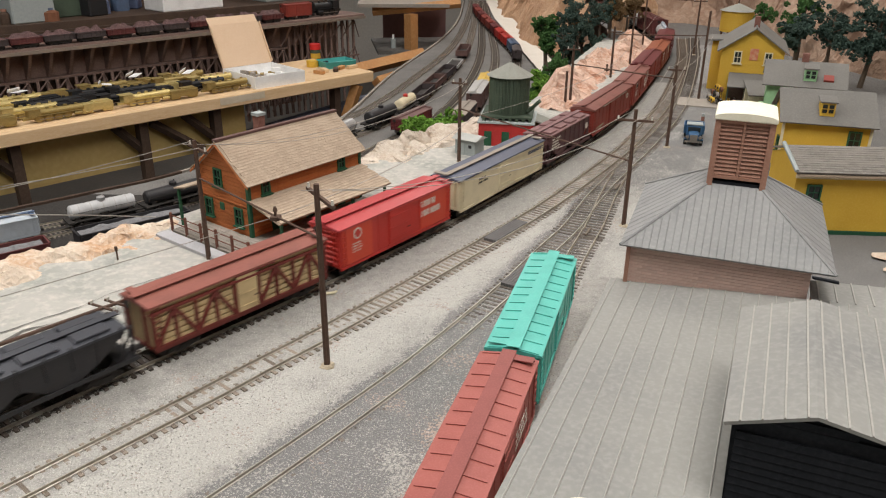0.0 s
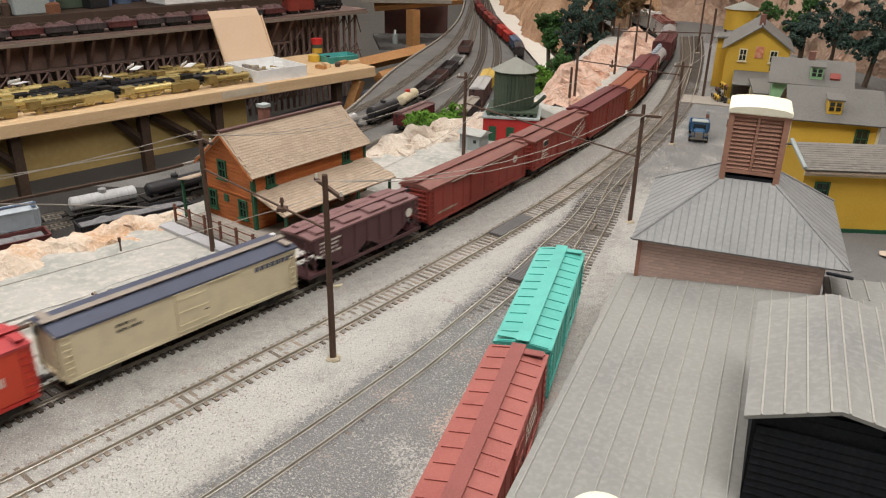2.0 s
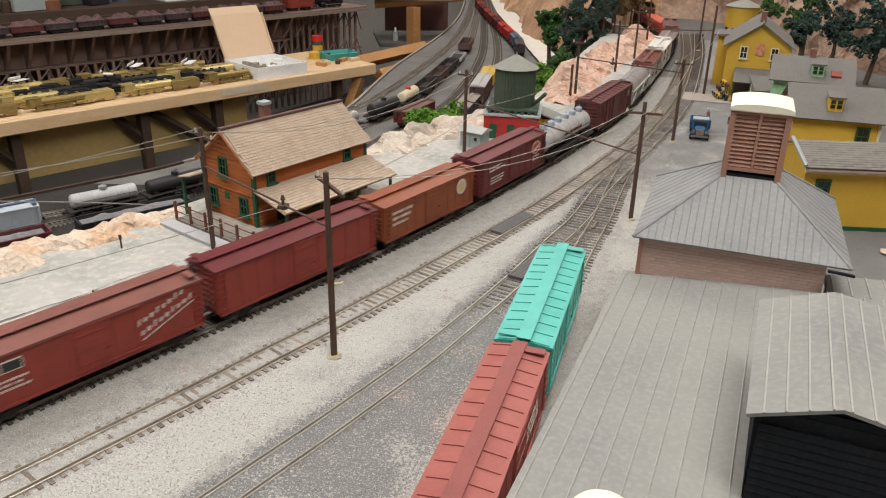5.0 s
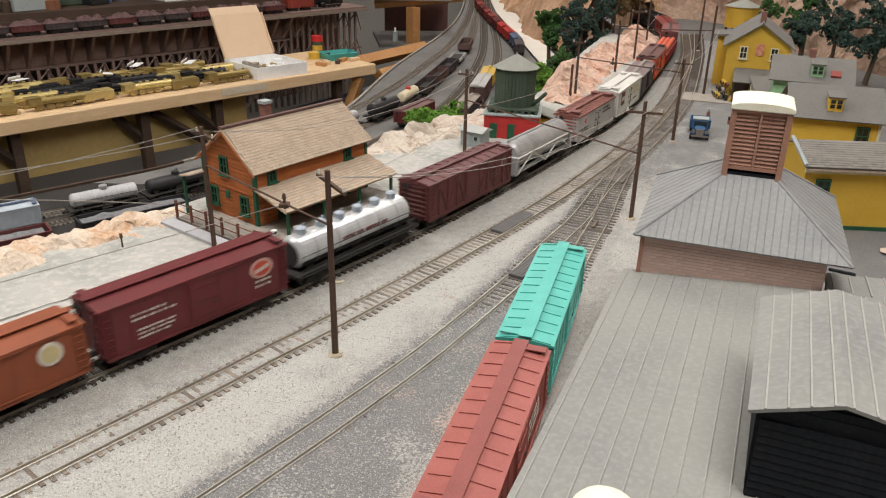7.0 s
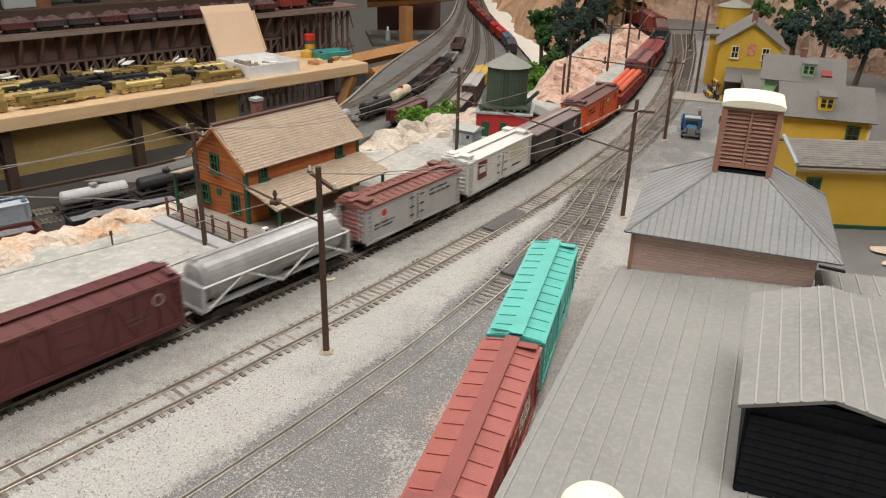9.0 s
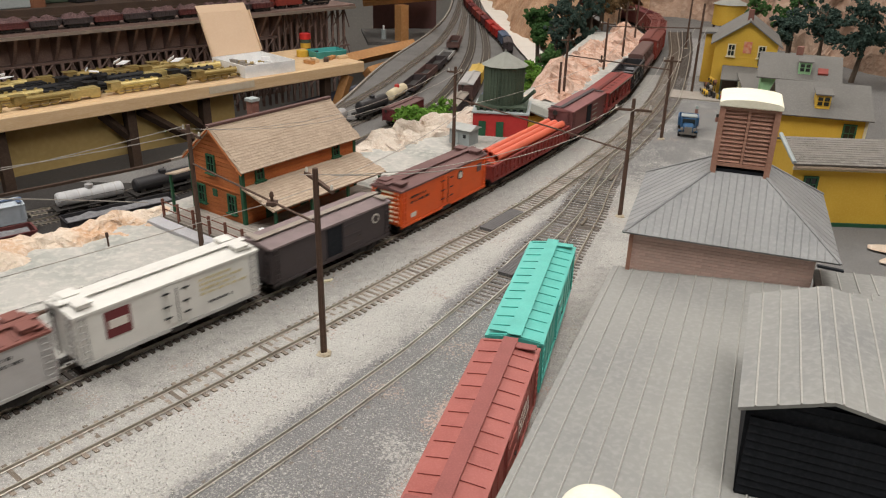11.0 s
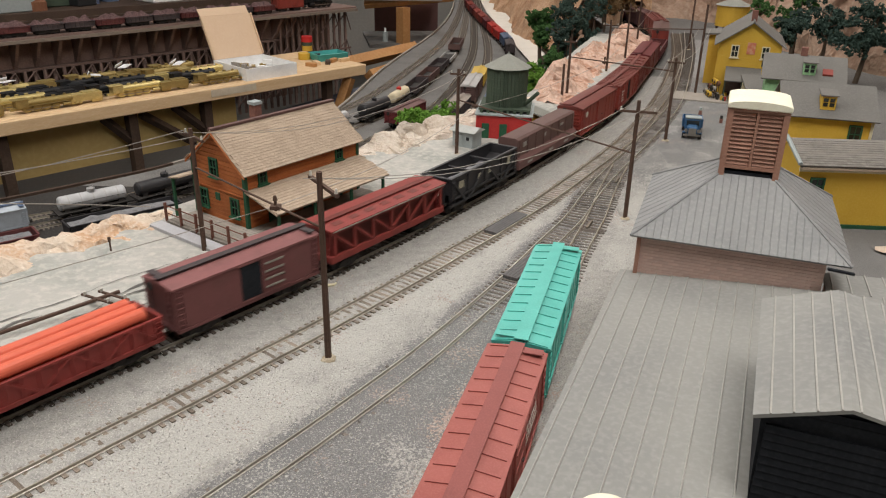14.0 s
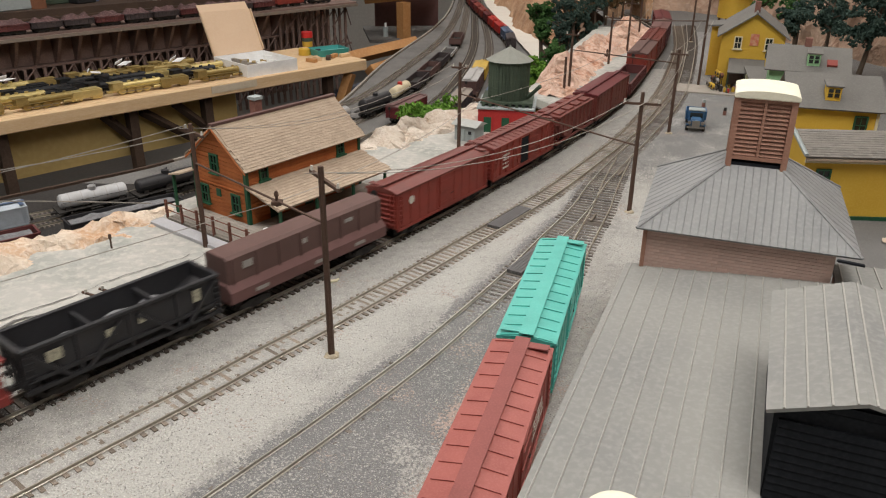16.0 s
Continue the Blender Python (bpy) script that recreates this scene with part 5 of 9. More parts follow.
def train_cars():
    """The cars of the moving train from its head to its tail: first and last place along the train, and the car."""
    out = []
    W2 = -0.0171   # face of the side towards the viewer

    def add(a, b, make):
        L = b - a
        car = make(L)
        out.append(((a + b) / 2, L, car))
        return car

    # black hopper
    def c0(L):
        return covered_hopper("hopper_car", "black covered hopper car with a dark blue-grey roof and open ends", L, P_BLACKCAR, H=0.0375, top=P_HOPTOP)
    add(0.140, 0.294, c0)

    def c1(L):
        return house_car("stock_car", "cream stock car with red-brown truss braces and roof", L, P_TANBOARD, P_STOCKROOF, P_TRUSSRED, style="truss", ribs=0, trim=P_TRUSSRED, door_w=0.018, letterboard=0.006, inset=0.0042)
    add(0.306, 0.466, c1)

    def c2(L):
        c = house_car("boxcar", "bright red steel boxcar with white slanted lettering", L, P_RED, P_REDROOF, ribs=0, door_w=0.030, arched=False, H=0.0475)
        w = paint("orange_red_panel", (0.56, 0.060, 0.028), 0.42, 0.1)
        part("side_panel", boxes(((-L * 0.36, W2 - 0.0002, 0.0295), (L * 0.24, 0.0004, 0.0335))), w, c)
        part("side_panel", boxes(((L * 0.34, W2 - 0.0002, 0.0295), (L * 0.29, 0.0004, 0.0335))), w, c)
        herald(c, -L * 0.36, W2 - 0.0006, 0.0385, 0.0050, P_RED, WHITE_INK)
        side_writing(c, W2 - 0.0005, -L * 0.40, -L * 0.32, 0.021, 0.031, WHITE_INK, 3, 4)
        for z0, x1, sd in ((0.0345, 0.36, 61), (0.0250, 0.44, 62)):
            side_writing(c, W2 - 0.0005, L * 0.20, L * x1, z0 - 0.003, z0 + 0.010, WHITE_INK, sd, 1)
        return c
    add(0.481, 0.640, c2)

    def c3(L):
        c = house_car("refrigerator_car", "long cream refrigerator car with a navy blue roof", L, P_CREAM, P_NAVY, ribs=0, style="wood", door_w=0.026, walk_mat=P_GREYWALK, H=0.0445)
        bars(c, W2 - 0.0004, [(L * 0.30 + i * 0.0048, 0.0375, 0.0036, 0.0036) for i in range(8)], P_NAVY)
        side_writing(c, W2 - 0.0004, -L * 0.30, -L * 0.20, 0.030, 0.038, BLACK_INK, 5, 2)
        return c
    add(0.656, 0.843, c3)

    def c4(L):
        c = covered_hopper("covered_hopper_car", "purple-brown covered hopper car with roof hatches", L, P_PURPLE, top=P_PURPLETOP)
        side_writing(c, W2 - 0.0012, -L * 0.40, -L * 0.24, 0.026, 0.040, WHITE_INK, 8, 4)
        herald(c, L * 0.38, W2 - 0.0012, 0.033, 0.0042, WHITE_INK)
        return c
    add(0.853, 0.996, c4)

    def c5(L):
        c = house_car("boxcar", "long rust-red double-door steel boxcar", L, P_RUSTRED, P_REDBROWNROOF, ribs=0, door_w=0.046, arched=True, rise=0.0032, H=0.0465)
        herald(c, L * 0.36, W2 - 0.0004, 0.036, 0.0042, WHITE_INK)
        side_writing(c, W2 - 0.0004, -L * 0.42, -L * 0.22, 0.016, 0.020, FADEDINK, 9, 1)
        for k in (-1, 1):
            part("door_corrugation", boxes(*[((k * 0.0125, W2 - 0.0014, 0.0165 + 0.0021 * q), (0.0200, 0.0009, 0.0010)) for q in range(13)]), P_RUSTRED, c)
        part("door_rail", boxes(((0, W2 - 0.0014, 0.0443), (L * 0.62, 0.0012, 0.0007))), P_GREYWALK, c)
        part("emblem_centre", boxes(((L * 0.36, W2 - 0.0008, 0.036), (0.0042, 0.0003, 0.0018))), P_MAROON, c)
        return c
    add(1.009, 1.201, c5)

    def c6(L):
        c = house_car("boxcar", "red-brown boxcar with a black-and-white shield and slanted slogan", L, P_RUSTRED, P_REDBROWNROOF, ribs=0, H=0.0455)
        e = part("emblem", boxes(((-L * 0.30, W2 - 0.0004, 0.0365), (0.0130, 0.0004, 0.0075))), WHITE_INK, c)
        part("emblem_centre", boxes(((-L * 0.30, W2 - 0.0007, 0.0365), (0.0115, 0.0004, 0.0058))), BLACK_INK, e)
        side_writing(c, W2 - 0.0004, -L * 0.36, -L * 0.24, 0.020, 0.029, WHITE_INK, 12, 3)
        for k, (x0, z0, n) in enumerate(((0.20, 0.0300, 8), (0.21, 0.0225, 9))):
            part("lettering", boxes(*[((L * (x0 + 0.029 * i), W2 - 0.0004, z0 + 0.0016 * i + (0.0006 if (i + k) % 3 == 0 else 0)), (0.0012 + 0.0010 * ((i * 7 + k) % 3) / 2, 0.0003, 0.0046 if (i + k) % 3 == 0 else 0.0032), 0, 0, 14) for i in range(n)]), WHITE_INK, c)
        part("lettering", boxes(((L * 0.33, W2 - 0.0004, 0.0245), (L * 0.27, 0.0003, 0.0006), 0, 0, -20)), WHITE_INK, c)
        return c
    add(1.217, 1.379, c6)
    add(1.391, 1.556, lambda L: house_car("boxcar", "plain rust-red steel boxcar", L, P_RUSTRED, P_MAROON, ribs=0, H=0.0465))

    def c8(L):
        c = house_car("boxcar", "orange-brown boxcar with a pale round emblem", L, P_ORANGEBROWN, P_ORANGEBROWN, ribs=0, H=0.0445)
        herald(c, L * 0.34, W2 - 0.0004, 0.0325, 0.0078, GOLD_INK, WHITE_INK)
        side_writing(c, W2 - 0.0004, -L * 0.42, -L * 0.22, 0.022, 0.038, WHITE_INK, 14, 3)
        return c
    add(1.567, 1.708, c8)

    def c9(L):
        c = house_car("boxcar", "maroon steel boxcar with a red oval emblem", L, P_MAROON, P_MAROON, ribs=0, H=0.0475)
        herald(c, L * 0.34, W2 - 0.0004, 0.0350, 0.0078, EMBLEMRED, PALEPINK, 1.35)
        bars(c, W2 - 0.0012, [(L * 0.34 + q * 0.0026, 0.0350 + 0.0006 * q, 0.0018, 0.0030) for q in (-2, -1, 0, 1, 2)], WHITE_INK)
        side_writing(c, W2 - 0.0004, -L * 0.36, -L * 0.14, 0.031, 0.038, WHITE_INK, 15, 2)
        side_writing(c, W2 - 0.0004, -L * 0.34, -L * 0.14, 0.017, 0.026, WHITE_INK, 16, 3)
        side_writing(c, W2 - 0.0004, L * 0.30, L * 0.40, 0.019, 0.027, WHITE_INK, 17, 2)
        return c
    add(1.719, 1.869, c9)

    def c10(L):
        c = tank_car("tank_car", "weathered silver and black tank car with six small domes", L, P_POLISHED, r=0.0142, domes=6, dome_mat=P_DOMEBLUE, band=P_SILVER)
        for s in (-1, 1):
            part("tank_end", rods([((s * L * 0.4545, 0, 0.0277), (s * L * 0.457, 0, 0.0277))], 0.0105, 24), P_BLACKCAR, c)
        # Black arc below: the dark reflection on the glossy shell, put into colour.
        bm = bmesh.new()
        zc, r = 0.0277, 0.01435
        arcs = [[bm.verts.new((x, r * math.cos(math.radians(a)), zc + r * math.sin(math.radians(a)))) for a in range(198, 343, 12)] for x in (-L * 0.44, L * 0.44)]
        for q in range(12):
            bm.faces.new((arcs[0][q], arcs[0][q + 1], arcs[1][q + 1], arcs[1][q]))
        part("tank_belly", bm, P_BLACKCAR, c)
        for s in (-1, 1):
            part("side_ladder", boxes(*([((0, s * 0.0185, 0.0128), (L * 0.90, 0.0008, 0.0010)), ((0, s * 0.0140, 0.0128), (L * 0.90, 0.0008, 0.0010))] + [((-L * 0.43 + q * L * 0.0478, s * 0.0163, 0.0128), (0.0010, 0.0050, 0.0008)) for q in range(19)])), P_BLACKCAR, c)
        side_writing(c, -0.0146, -L * 0.14, L * 0.24, 0.0255, 0.0335, P_MAROON, 18, 1)
        return c
    add(1.878, 2.031, c10)

    def c11(L):
        c = house_car("boxcar", "dark brown outside-braced wooden boxcar", L, P_DARKBROWN, P_DARKBROWN, style="braced", ribs=11, H=0.0475)
        side_writing(c, W2 - 0.0012, L * 0.22, L * 0.34, 0.024, 0.031, P_GREYBROWN, 19, 2)
        herald(c, L * 0.38, W2 - 0.0012, 0.0365, 0.0044, P_DARKBROWN, FADEDINK)
        return c
    add(2.043, 2.200, c11)

    def c12(L):
        c = tank_car("airslide_car", "silver-grey rounded covered car with an open truss frame", L, P_SILVER, r=0.0165, domes=0, frame_mat=P_SILVER)
        for s in (-1, 1):
            y = s * 0.0168
            bm = bmesh.new()
            for i in range(4):
                xa, xb = -L * 0.46 + i * L * 0.23, -L * 0.46 + (i + 1) * L * 0.23
                za, zb = (0.012, 0.031) if i % 2 == 0 else (0.031, 0.012)
                rod(bm, (xa, y, za), (xb, y, zb), 0.0009, 5)
            rod(bm, (-L * 0.47, y, 0.031), (L * 0.47, y, 0.031), 0.0009, 5)
            part("side_truss", bm, P_WHITE, c)
        for s in (-1, 1):
            part("end_bulkhead", bevelled(boxes(((s * L * 0.47, 0, 0.022), (0.004, 0.034, 0.020))), 0.0006), P_SILVER, c)
        part("roof_rib", rods([((-L * 0.44, 0, 0.0468), (L * 0.44, 0, 0.0468))], 0.0010, 5), P_SILVER, c)
        return c
    add(2.212, 2.366, c12)

    def c13(L):
        c = house_car("refrigerator_car", "pale grey refrigerator car with a red-brown ribbed roof", L, P_GREYSIDE, P_REDBROWNROOF, P_RUSTRED, style="reefer", ribs=16, hatches=True, H=0.0445)
        herald(c, -L * 0.33, W2 - 0.0004, 0.0345, 0.0048, P_RED, WHITE_INK)
        side_writing(c, W2 - 0.0004, -L * 0.42, -L * 0.22, 0.020, 0.027, BLACK_INK, 21, 2)
        side_writing(c, W2 - 0.0004, L * 0.14, L * 0.42, 0.030, 0.039, BLACK_INK, 22, 2)
        return c
    add(2.382, 2.527, c13)

    def c14(L):
        c = house_car("refrigerator_car", "dull white refrigerator car with a maroon square emblem", L, P_WHITE, P_WHITE, style="reefer", ribs=0, hatches=True, H=0.0465, trim=P_GREYSIDE)
        e = part("emblem", boxes(((-L * 0.30, W2 - 0.0004, 0.0325), (0.0180, 0.0004, 0.0190))), P_MAROON, c)
        part("emblem_centre", boxes(((-L * 0.30, W2 - 0.0007, 0.0325), (0.0135, 0.0004, 0.0060))), WHITE_INK, e)
        side_writing(c, W2 - 0.0004, L * 0.14, L * 0.42, 0.026, 0.041, GOLD_INK, 23, 4)
        side_writing(c, W2 - 0.0004, L * 0.18, L * 0.36, 0.018, 0.022, BLACK_INK, 24, 1)
        return c
    add(2.542, 2.683, c14)

    def c15(L):
        c = house_car("boxcar", "sooty dark brown wooden boxcar with a half-open door", L, P_SOOT, P_SOOTROOF, style="wood", ribs=0, door_open=True, walk_mat=P_GREYWALK, H=0.0425, trim=P_SOOT)
        herald(c, L * 0.36, W2 - 0.0004, 0.0315, 0.0044, P_SOOT, WHITE_INK)
        return c
    add(2.695, 2.834, c15)

    def c16(L):
        c = house_car("refrigerator_car", "orange refrigerator car with a mauve-brown roof", L, P_ORANGE, P_MUSHROOM, P_CREAM, style="reefer", ribs=0, hatches=True, H=0.0465, trim=P_ORANGE, walk_mat=P_MUSHROOM)
        herald(c, L * 0.16, W2 - 0.0004, 0.0365, 0.0046, WHITE_INK, BLACK_INK)
        e = part("emblem", boxes(((L * 0.40, W2 - 0.0004, 0.0355), (0.0085, 0.0004, 0.0085))), P_MUSHROOM, c)
        side_writing(c, W2 - 0.0004, -L * 0.40, -L * 0.20, 0.029, 0.039, BLACK_INK, 26, 2)
        bars(c, W2 - 0.0004, [(-L * 0.37, 0.0185, 0.0085, 0.0042)], WHITE_INK)
        return c
    add(2.849, 2.999, c16)

    def c17(L):
        c = gondola("gondola_car", "dark red gondola car carrying long orange-red pipes", L, P_STOCKRED, H=0.0275, ribs=20, diagonal=True)
        part("load_floor", boxes(((0, 0, 0.0150), (L * 0.97, 0.030, 0.004))), P_TANBOARD, c)
        for i, (y, z) in enumerate(((-0.0098, 0.0215), (0, 0.0215), (0.0098, 0.0215), (-0.0098, 0.0310), (0, 0.0310), (0.0098, 0.0310))):
            bm = bmesh.new()
            k = 16
            x0 = -L * 0.42 + 0.006 * (i % 3) + (0.004 if i > 2 else 0)
            x1 = L * 0.46
            rings = []
            for x, r in ((x0, 0.0038), (x0, 0.0046), (x1, 0.0046), (x1, 0.0038)):
                rings.append([bm.verts.new((x, y + r * math.cos(2 * math.pi * q / k), z + r * math.sin(2 * math.pi * q / k))) for q in range(k)])
            rings.append(rings[0])
            for a, b in zip(rings, rings[1:]):
                for q in range(k):
                    bm.faces.new((a[q], a[(q + 1) % k], b[(q + 1) % k], b[q]))
            part("pipe", bm, P_PIPE, c)
        return c
    add(3.013, 3.221, c17)

    def c18(L):
        c = house_car("boxcar", "dusty red wooden boxcar with an open side door", L, P_DUSTRED, P_DUSTROOF, style="wood", ribs=0, door_open=True, walk_mat=P_SOOT, H=0.0445, trim=P_DUSTRED)
        part("door_slats", boxes(*[((0.020, W2 - 0.0016, 0.018 + 0.0065 * i), (0.018, 0.0006, 0.0014)) for i in range(4)]), DECK, c)
        return c
    add(3.231, 3.363, c18)

    def c19(L):
        c = car_root("stock_car", "red wooden car with flat roof and open truss-braced sides")
        running_gear(c, L)
        W, H = 0.0335, 0.0415
        # Core in a darker red than the sides: shade of the recess as colour.
        part("body", boxes(((0, 0, 0.0265), (L * 0.955, 0.0170, 0.0280))), P_TRUSSRED, c)
        part("roof", prism(bmesh.new(), roof_outline(W, H, 0.0012, 0.0020), -L / 2 - 0.001, L / 2 + 0.001), P_STOCKRED, c)
        part("running_board", boxes(*[((0, k * 0.0021, H + 0.0024), (L + 0.003, 0.0019, 0.0007)) for k in (-1, 0, 1)]), P_TRUSSRED, c)
        for k in range(7):
            part("roof_patch", boxes(((-L * 0.40 + k * L * 0.13, -0.0095, H + 0.00065), (0.010, 0.0060, 0.0005), 0, 5)), P_TRUSSRED, c)
        for s in (-1, 1):
            y = s * (W / 2 - 0.0008)
            part("side_sill", bevelled(boxes(((0, y, 0.0145), (L, 0.0030, 0.0062))), 0.0004), P_STOCKRED, c)
            part("eave_board", boxes(((0, y, H - 0.0030), (L, 0.0020, 0.0034))), P_STOCKRED, c)
            part("gutter", boxes(((0, s * (W / 2 + 0.0022), H - 0.0012), (L * 0.98, 0.0008, 0.0009))), P_GREYWALK, c)
            for k in range(7):
                part("brace", boxes(((-L * 0.47 + k * L * 0.94 / 6, y, 0.0272), (0.0026, 0.0022, 0.0220))), P_STOCKRED, c)
            for k in range(6):
                xa = -L * 0.47 + k * L * 0.94 / 6
                dx, dz = L * 0.94 / 6, 0.0200
                part("brace", boxes(((xa + dx / 2, y, 0.0272), (math.hypot(dx, dz), 0.0018, 0.0024), 0, 0, math.degrees(math.atan2(dz, dx)) * (1 if k < 3 else -1))), P_STOCKRED, c)
            part("end_beam", bevelled(boxes(((s * (L / 2 - 0.0015), 0, 0.0145), (0.0040, W, 0.0062))), 0.0004), P_STOCKRED, c)
            part("end_wall", boxes(((s * L * 0.478, 0, 0.0280), (0.0016, 0.0230, 0.0260))), P_STOCKRED, c)
            for q in (-1, 1):
                shared("ladder", ("ladder", 0.026, "c19"), ladder_mesh(0.024, 5), P_STOCKRED, c, pose(s * (L / 2 - 0.001), q * 0.0125, 0.016, 0, 0, 90))
        return c
    add(3.377, 3.534, c19)

    def c20(L):
        c = car_root("hopper_car", "black truss-sided coal hopper with a little grey coal inside")
        running_gear(c, L)
        W, H = 0.0345, 0.0405
        part("floor", boxes(((0, 0, 0.0128), (L * 0.96, 0.020, 0.0018))), UNDER, c)
        for s in (-1, 1):
            part("side", boxes(((0, s * (W / 2 - 0.0016), 0.0300), (L * 0.99, 0.0012, 0.0210))), P_BLACKCAR, c)
            part("lower_side", boxes(((0, s * (W / 2 - 0.0050), 0.0165), (L * 0.80, 0.0012, 0.0090), 0, s * 22)), P_BLACKCAR, c)
            part("top_rail", bevelled(boxes(((0, s * (W / 2 - 0.0006), H), (L, 0.0032, 0.0022))), 0.0003), P_BLACKCAR, c)
            part("mid_rail", boxes(((0, s * (W / 2 - 0.0006), 0.0195), (L * 0.99, 0.0022, 0.0024))), P_BLACKCAR, c)
            part("side_sill", boxes(((0, s * (W / 2 - 0.0008), 0.0122), (L, 0.0024, 0.0024))), P_BLACKCAR, c)
            for xa, za, xb, zb in ((-0.47, 0.038, -0.30, 0.013), (-0.22, 0.013, -0.04, 0.036), (0.04, 0.036, 0.22, 0.013), (0.30, 0.013, 0.47, 0.038)):
                dx, dz = (xb - xa) * L, zb - za
                part("brace", boxes((((xa + xb) / 2 * L, s * (W / 2 + 0.0004), (za + zb) / 2), (math.hypot(dx, dz), 0.0018, 0.0028), 0, 0, -math.degrees(math.atan2(dz, dx)))), P_BLACKCAR, c)
            for x in (-0.48, -0.25, 0.0, 0.25, 0.48):
                part("side_post", boxes(((x * L, s * (W / 2 - 0.0004), 0.0260), (0.0020, 0.0018, 0.0270))), P_BLACKCAR, c)
            part("end", boxes(((s * (L / 2 - 0.002), 0, 0.0320), (0.0014, W - 0.004, 0.0170))), P_BLACKCAR, c)
            part("end_slope", boxes(((s * L * 0.375, 0, 0.0245), (L * 0.24, W - 0.004, 0.0010), 0, 0, -s * 24)), P_BLACKCAR, c)
            part("end_rail", boxes(((s * (L / 2 - 0.001), 0, H), (0.0030, W - 0.004, 0.0020))), P_BLACKCAR, c)
            part("end_ribs", boxes(*[((s * (L / 2 - 0.0006), k * 0.009, 0.0260), (0.0020, 0.0014, 0.0260)) for k in (-1, 0, 1)]), P_BLACKCAR, c)
            shared("ladder", ("ladder", 0.028, "c20"), ladder_mesh(0.026, 6), P_BLACKCAR, c, pose(s * (L / 2 - 0.004), -(W / 2 + 0.0014), 0.0125))
        for x in (-0.16, 0.16):
            part("cross_tie", boxes(((x * L, 0, 0.0365), (0.0020, W - 0.003, 0.0030))), P_BLACKCAR, c)
        heap(L * 0.80, 0.029, 0.0235, 0.0105, COALGREY, c, 4)
        bars(c, -0.0180, [(-L * 0.36, 0.0315, 0.0095, 0.0075), (-L * 0.10, 0.0310, 0.0060, 0.0055), (L * 0.06, 0.0310, 0.0050, 0.0045), (L * 0.36, 0.0320, 0.0060, 0.0090)], FADEDINK)
        return c
    add(3.544, 3.682, c20)

    def c21(L):
        c = car_root("ore_car", "grey-brown tall-sided covered car with a stepped lower skirt")
        running_gear(c, L)
        bm = bmesh.new()
        prism(bm, [(-0.0120, 0.024), (-0.0125, 0.0455), (-0.0095, 0.0475), (0.0095, 0.0475), (0.0125, 0.0455), (0.0120, 0.024)], -L * 0.49, L * 0.49)
        part("upper_body", bm, P_GREYBROWN, c)
        bm = bmesh.new()
        prism(bm, [(-0.0165, 0.012), (-0.0168, 0.021), (-0.0120, 0.026), (0.0120, 0.026), (0.0168, 0.021), (0.0165, 0.012)], -L * 0.5, L * 0.5)
        part("lower_body", bm, P_MUSHROOM, c)
        for s in (-1, 1):
            bm = bmesh.new()
            for i in range(8):
                box(bm, (-L * 0.46 + L * 0.131 * i, s * 0.0128, 0.035), (0.0015, 0.0012, 0.020))
            part("side_ribs", bm, P_GREYBROWN, c)
        bars(c, -0.0128, [(-L * 0.38, 0.038, 0.009, 0.0055), (-L * 0.05, 0.037, 0.007, 0.004), (L * 0.25, 0.039, 0.009, 0.003)], GREYTEXT)
        bars(c, -0.0170, [(-L * 0.33, 0.0165, 0.012, 0.0028), (L * 0.02, 0.0165, 0.010, 0.0028), (L * 0.30, 0.0165, 0.012, 0.0028)], GREYTEXT)
        return c
    add(3.690, 3.858, c21)

    def c22(L):
        c = house_car("boxcar", "rust-red steel boxcar with a small white round emblem", L, P_RUSTRED, P_BROWN, ribs=0, arched=True, rise=0.003, H=0.0465)
        herald(c, -L * 0.36, W2 - 0.0004, 0.035, 0.0038, WHITE_INK)
        return c
    add(3.872, 4.026, c22)

    def c23(L):
        c = house_car("boxcar", "brown boxcar with a ribbed roof and open door", L, P_RUSTRED, P_BROWN, style="braced", ribs=14, door_open=True, H=0.0465)
        side_writing(c, W2 - 0.0012, -L * 0.36, -L * 0.26, 0.018, 0.036, WHITE_INK, 31, 4)
        return c
    add(4.038, 4.186, c23)
    add(4.197, 4.325, lambda L: covered_hopper("covered_hopper_car", "brown covered hopper car with round hatches", L, P_BROWN, H=0.0445))
    add(4.337, 4.500, lambda L: house_car("boxcar", "plain brown steel boxcar with a long running board", L, P_BROWN, P_MAROON, ribs=0))
    add(4.512, 4.675, lambda L: gondola("gondola_car", "dark brown empty gondola car", L, P_DARKBROWN, H=0.027, ribs=14))
    add(4.687, 4.830, lambda L: house_car("boxcar", "dark red-brown wooden boxcar", L, P_RUSTRED, P_GREYBROWN, style="wood", ribs=0))
    add(4.842, 4.990, lambda L: house_car("boxcar", "brown steel boxcar near the tail of the train", L, P_BROWN, P_BROWN, ribs=10))
    add(5.002, 5.150, lambda L: house_car("boxcar", "purple-brown steel boxcar near the tail of the train", L, P_PURPLE, P_MUSHROOM, ribs=0))
    add(5.162, 5.310, lambda L: house_car("boxcar", "maroon steel boxcar at the tail of the train", L, P_MAROON, P_MAROON, ribs=0))
    return out


GREYTEXT = ramp_mat("dull_grey_lettering", (0.32, 0.30, 0.28), None, None, 0.7)
SPEED = 0.2075     # metres a second
TRAIN_ZERO = 0.053  # place along the main track of the train's origin at the start


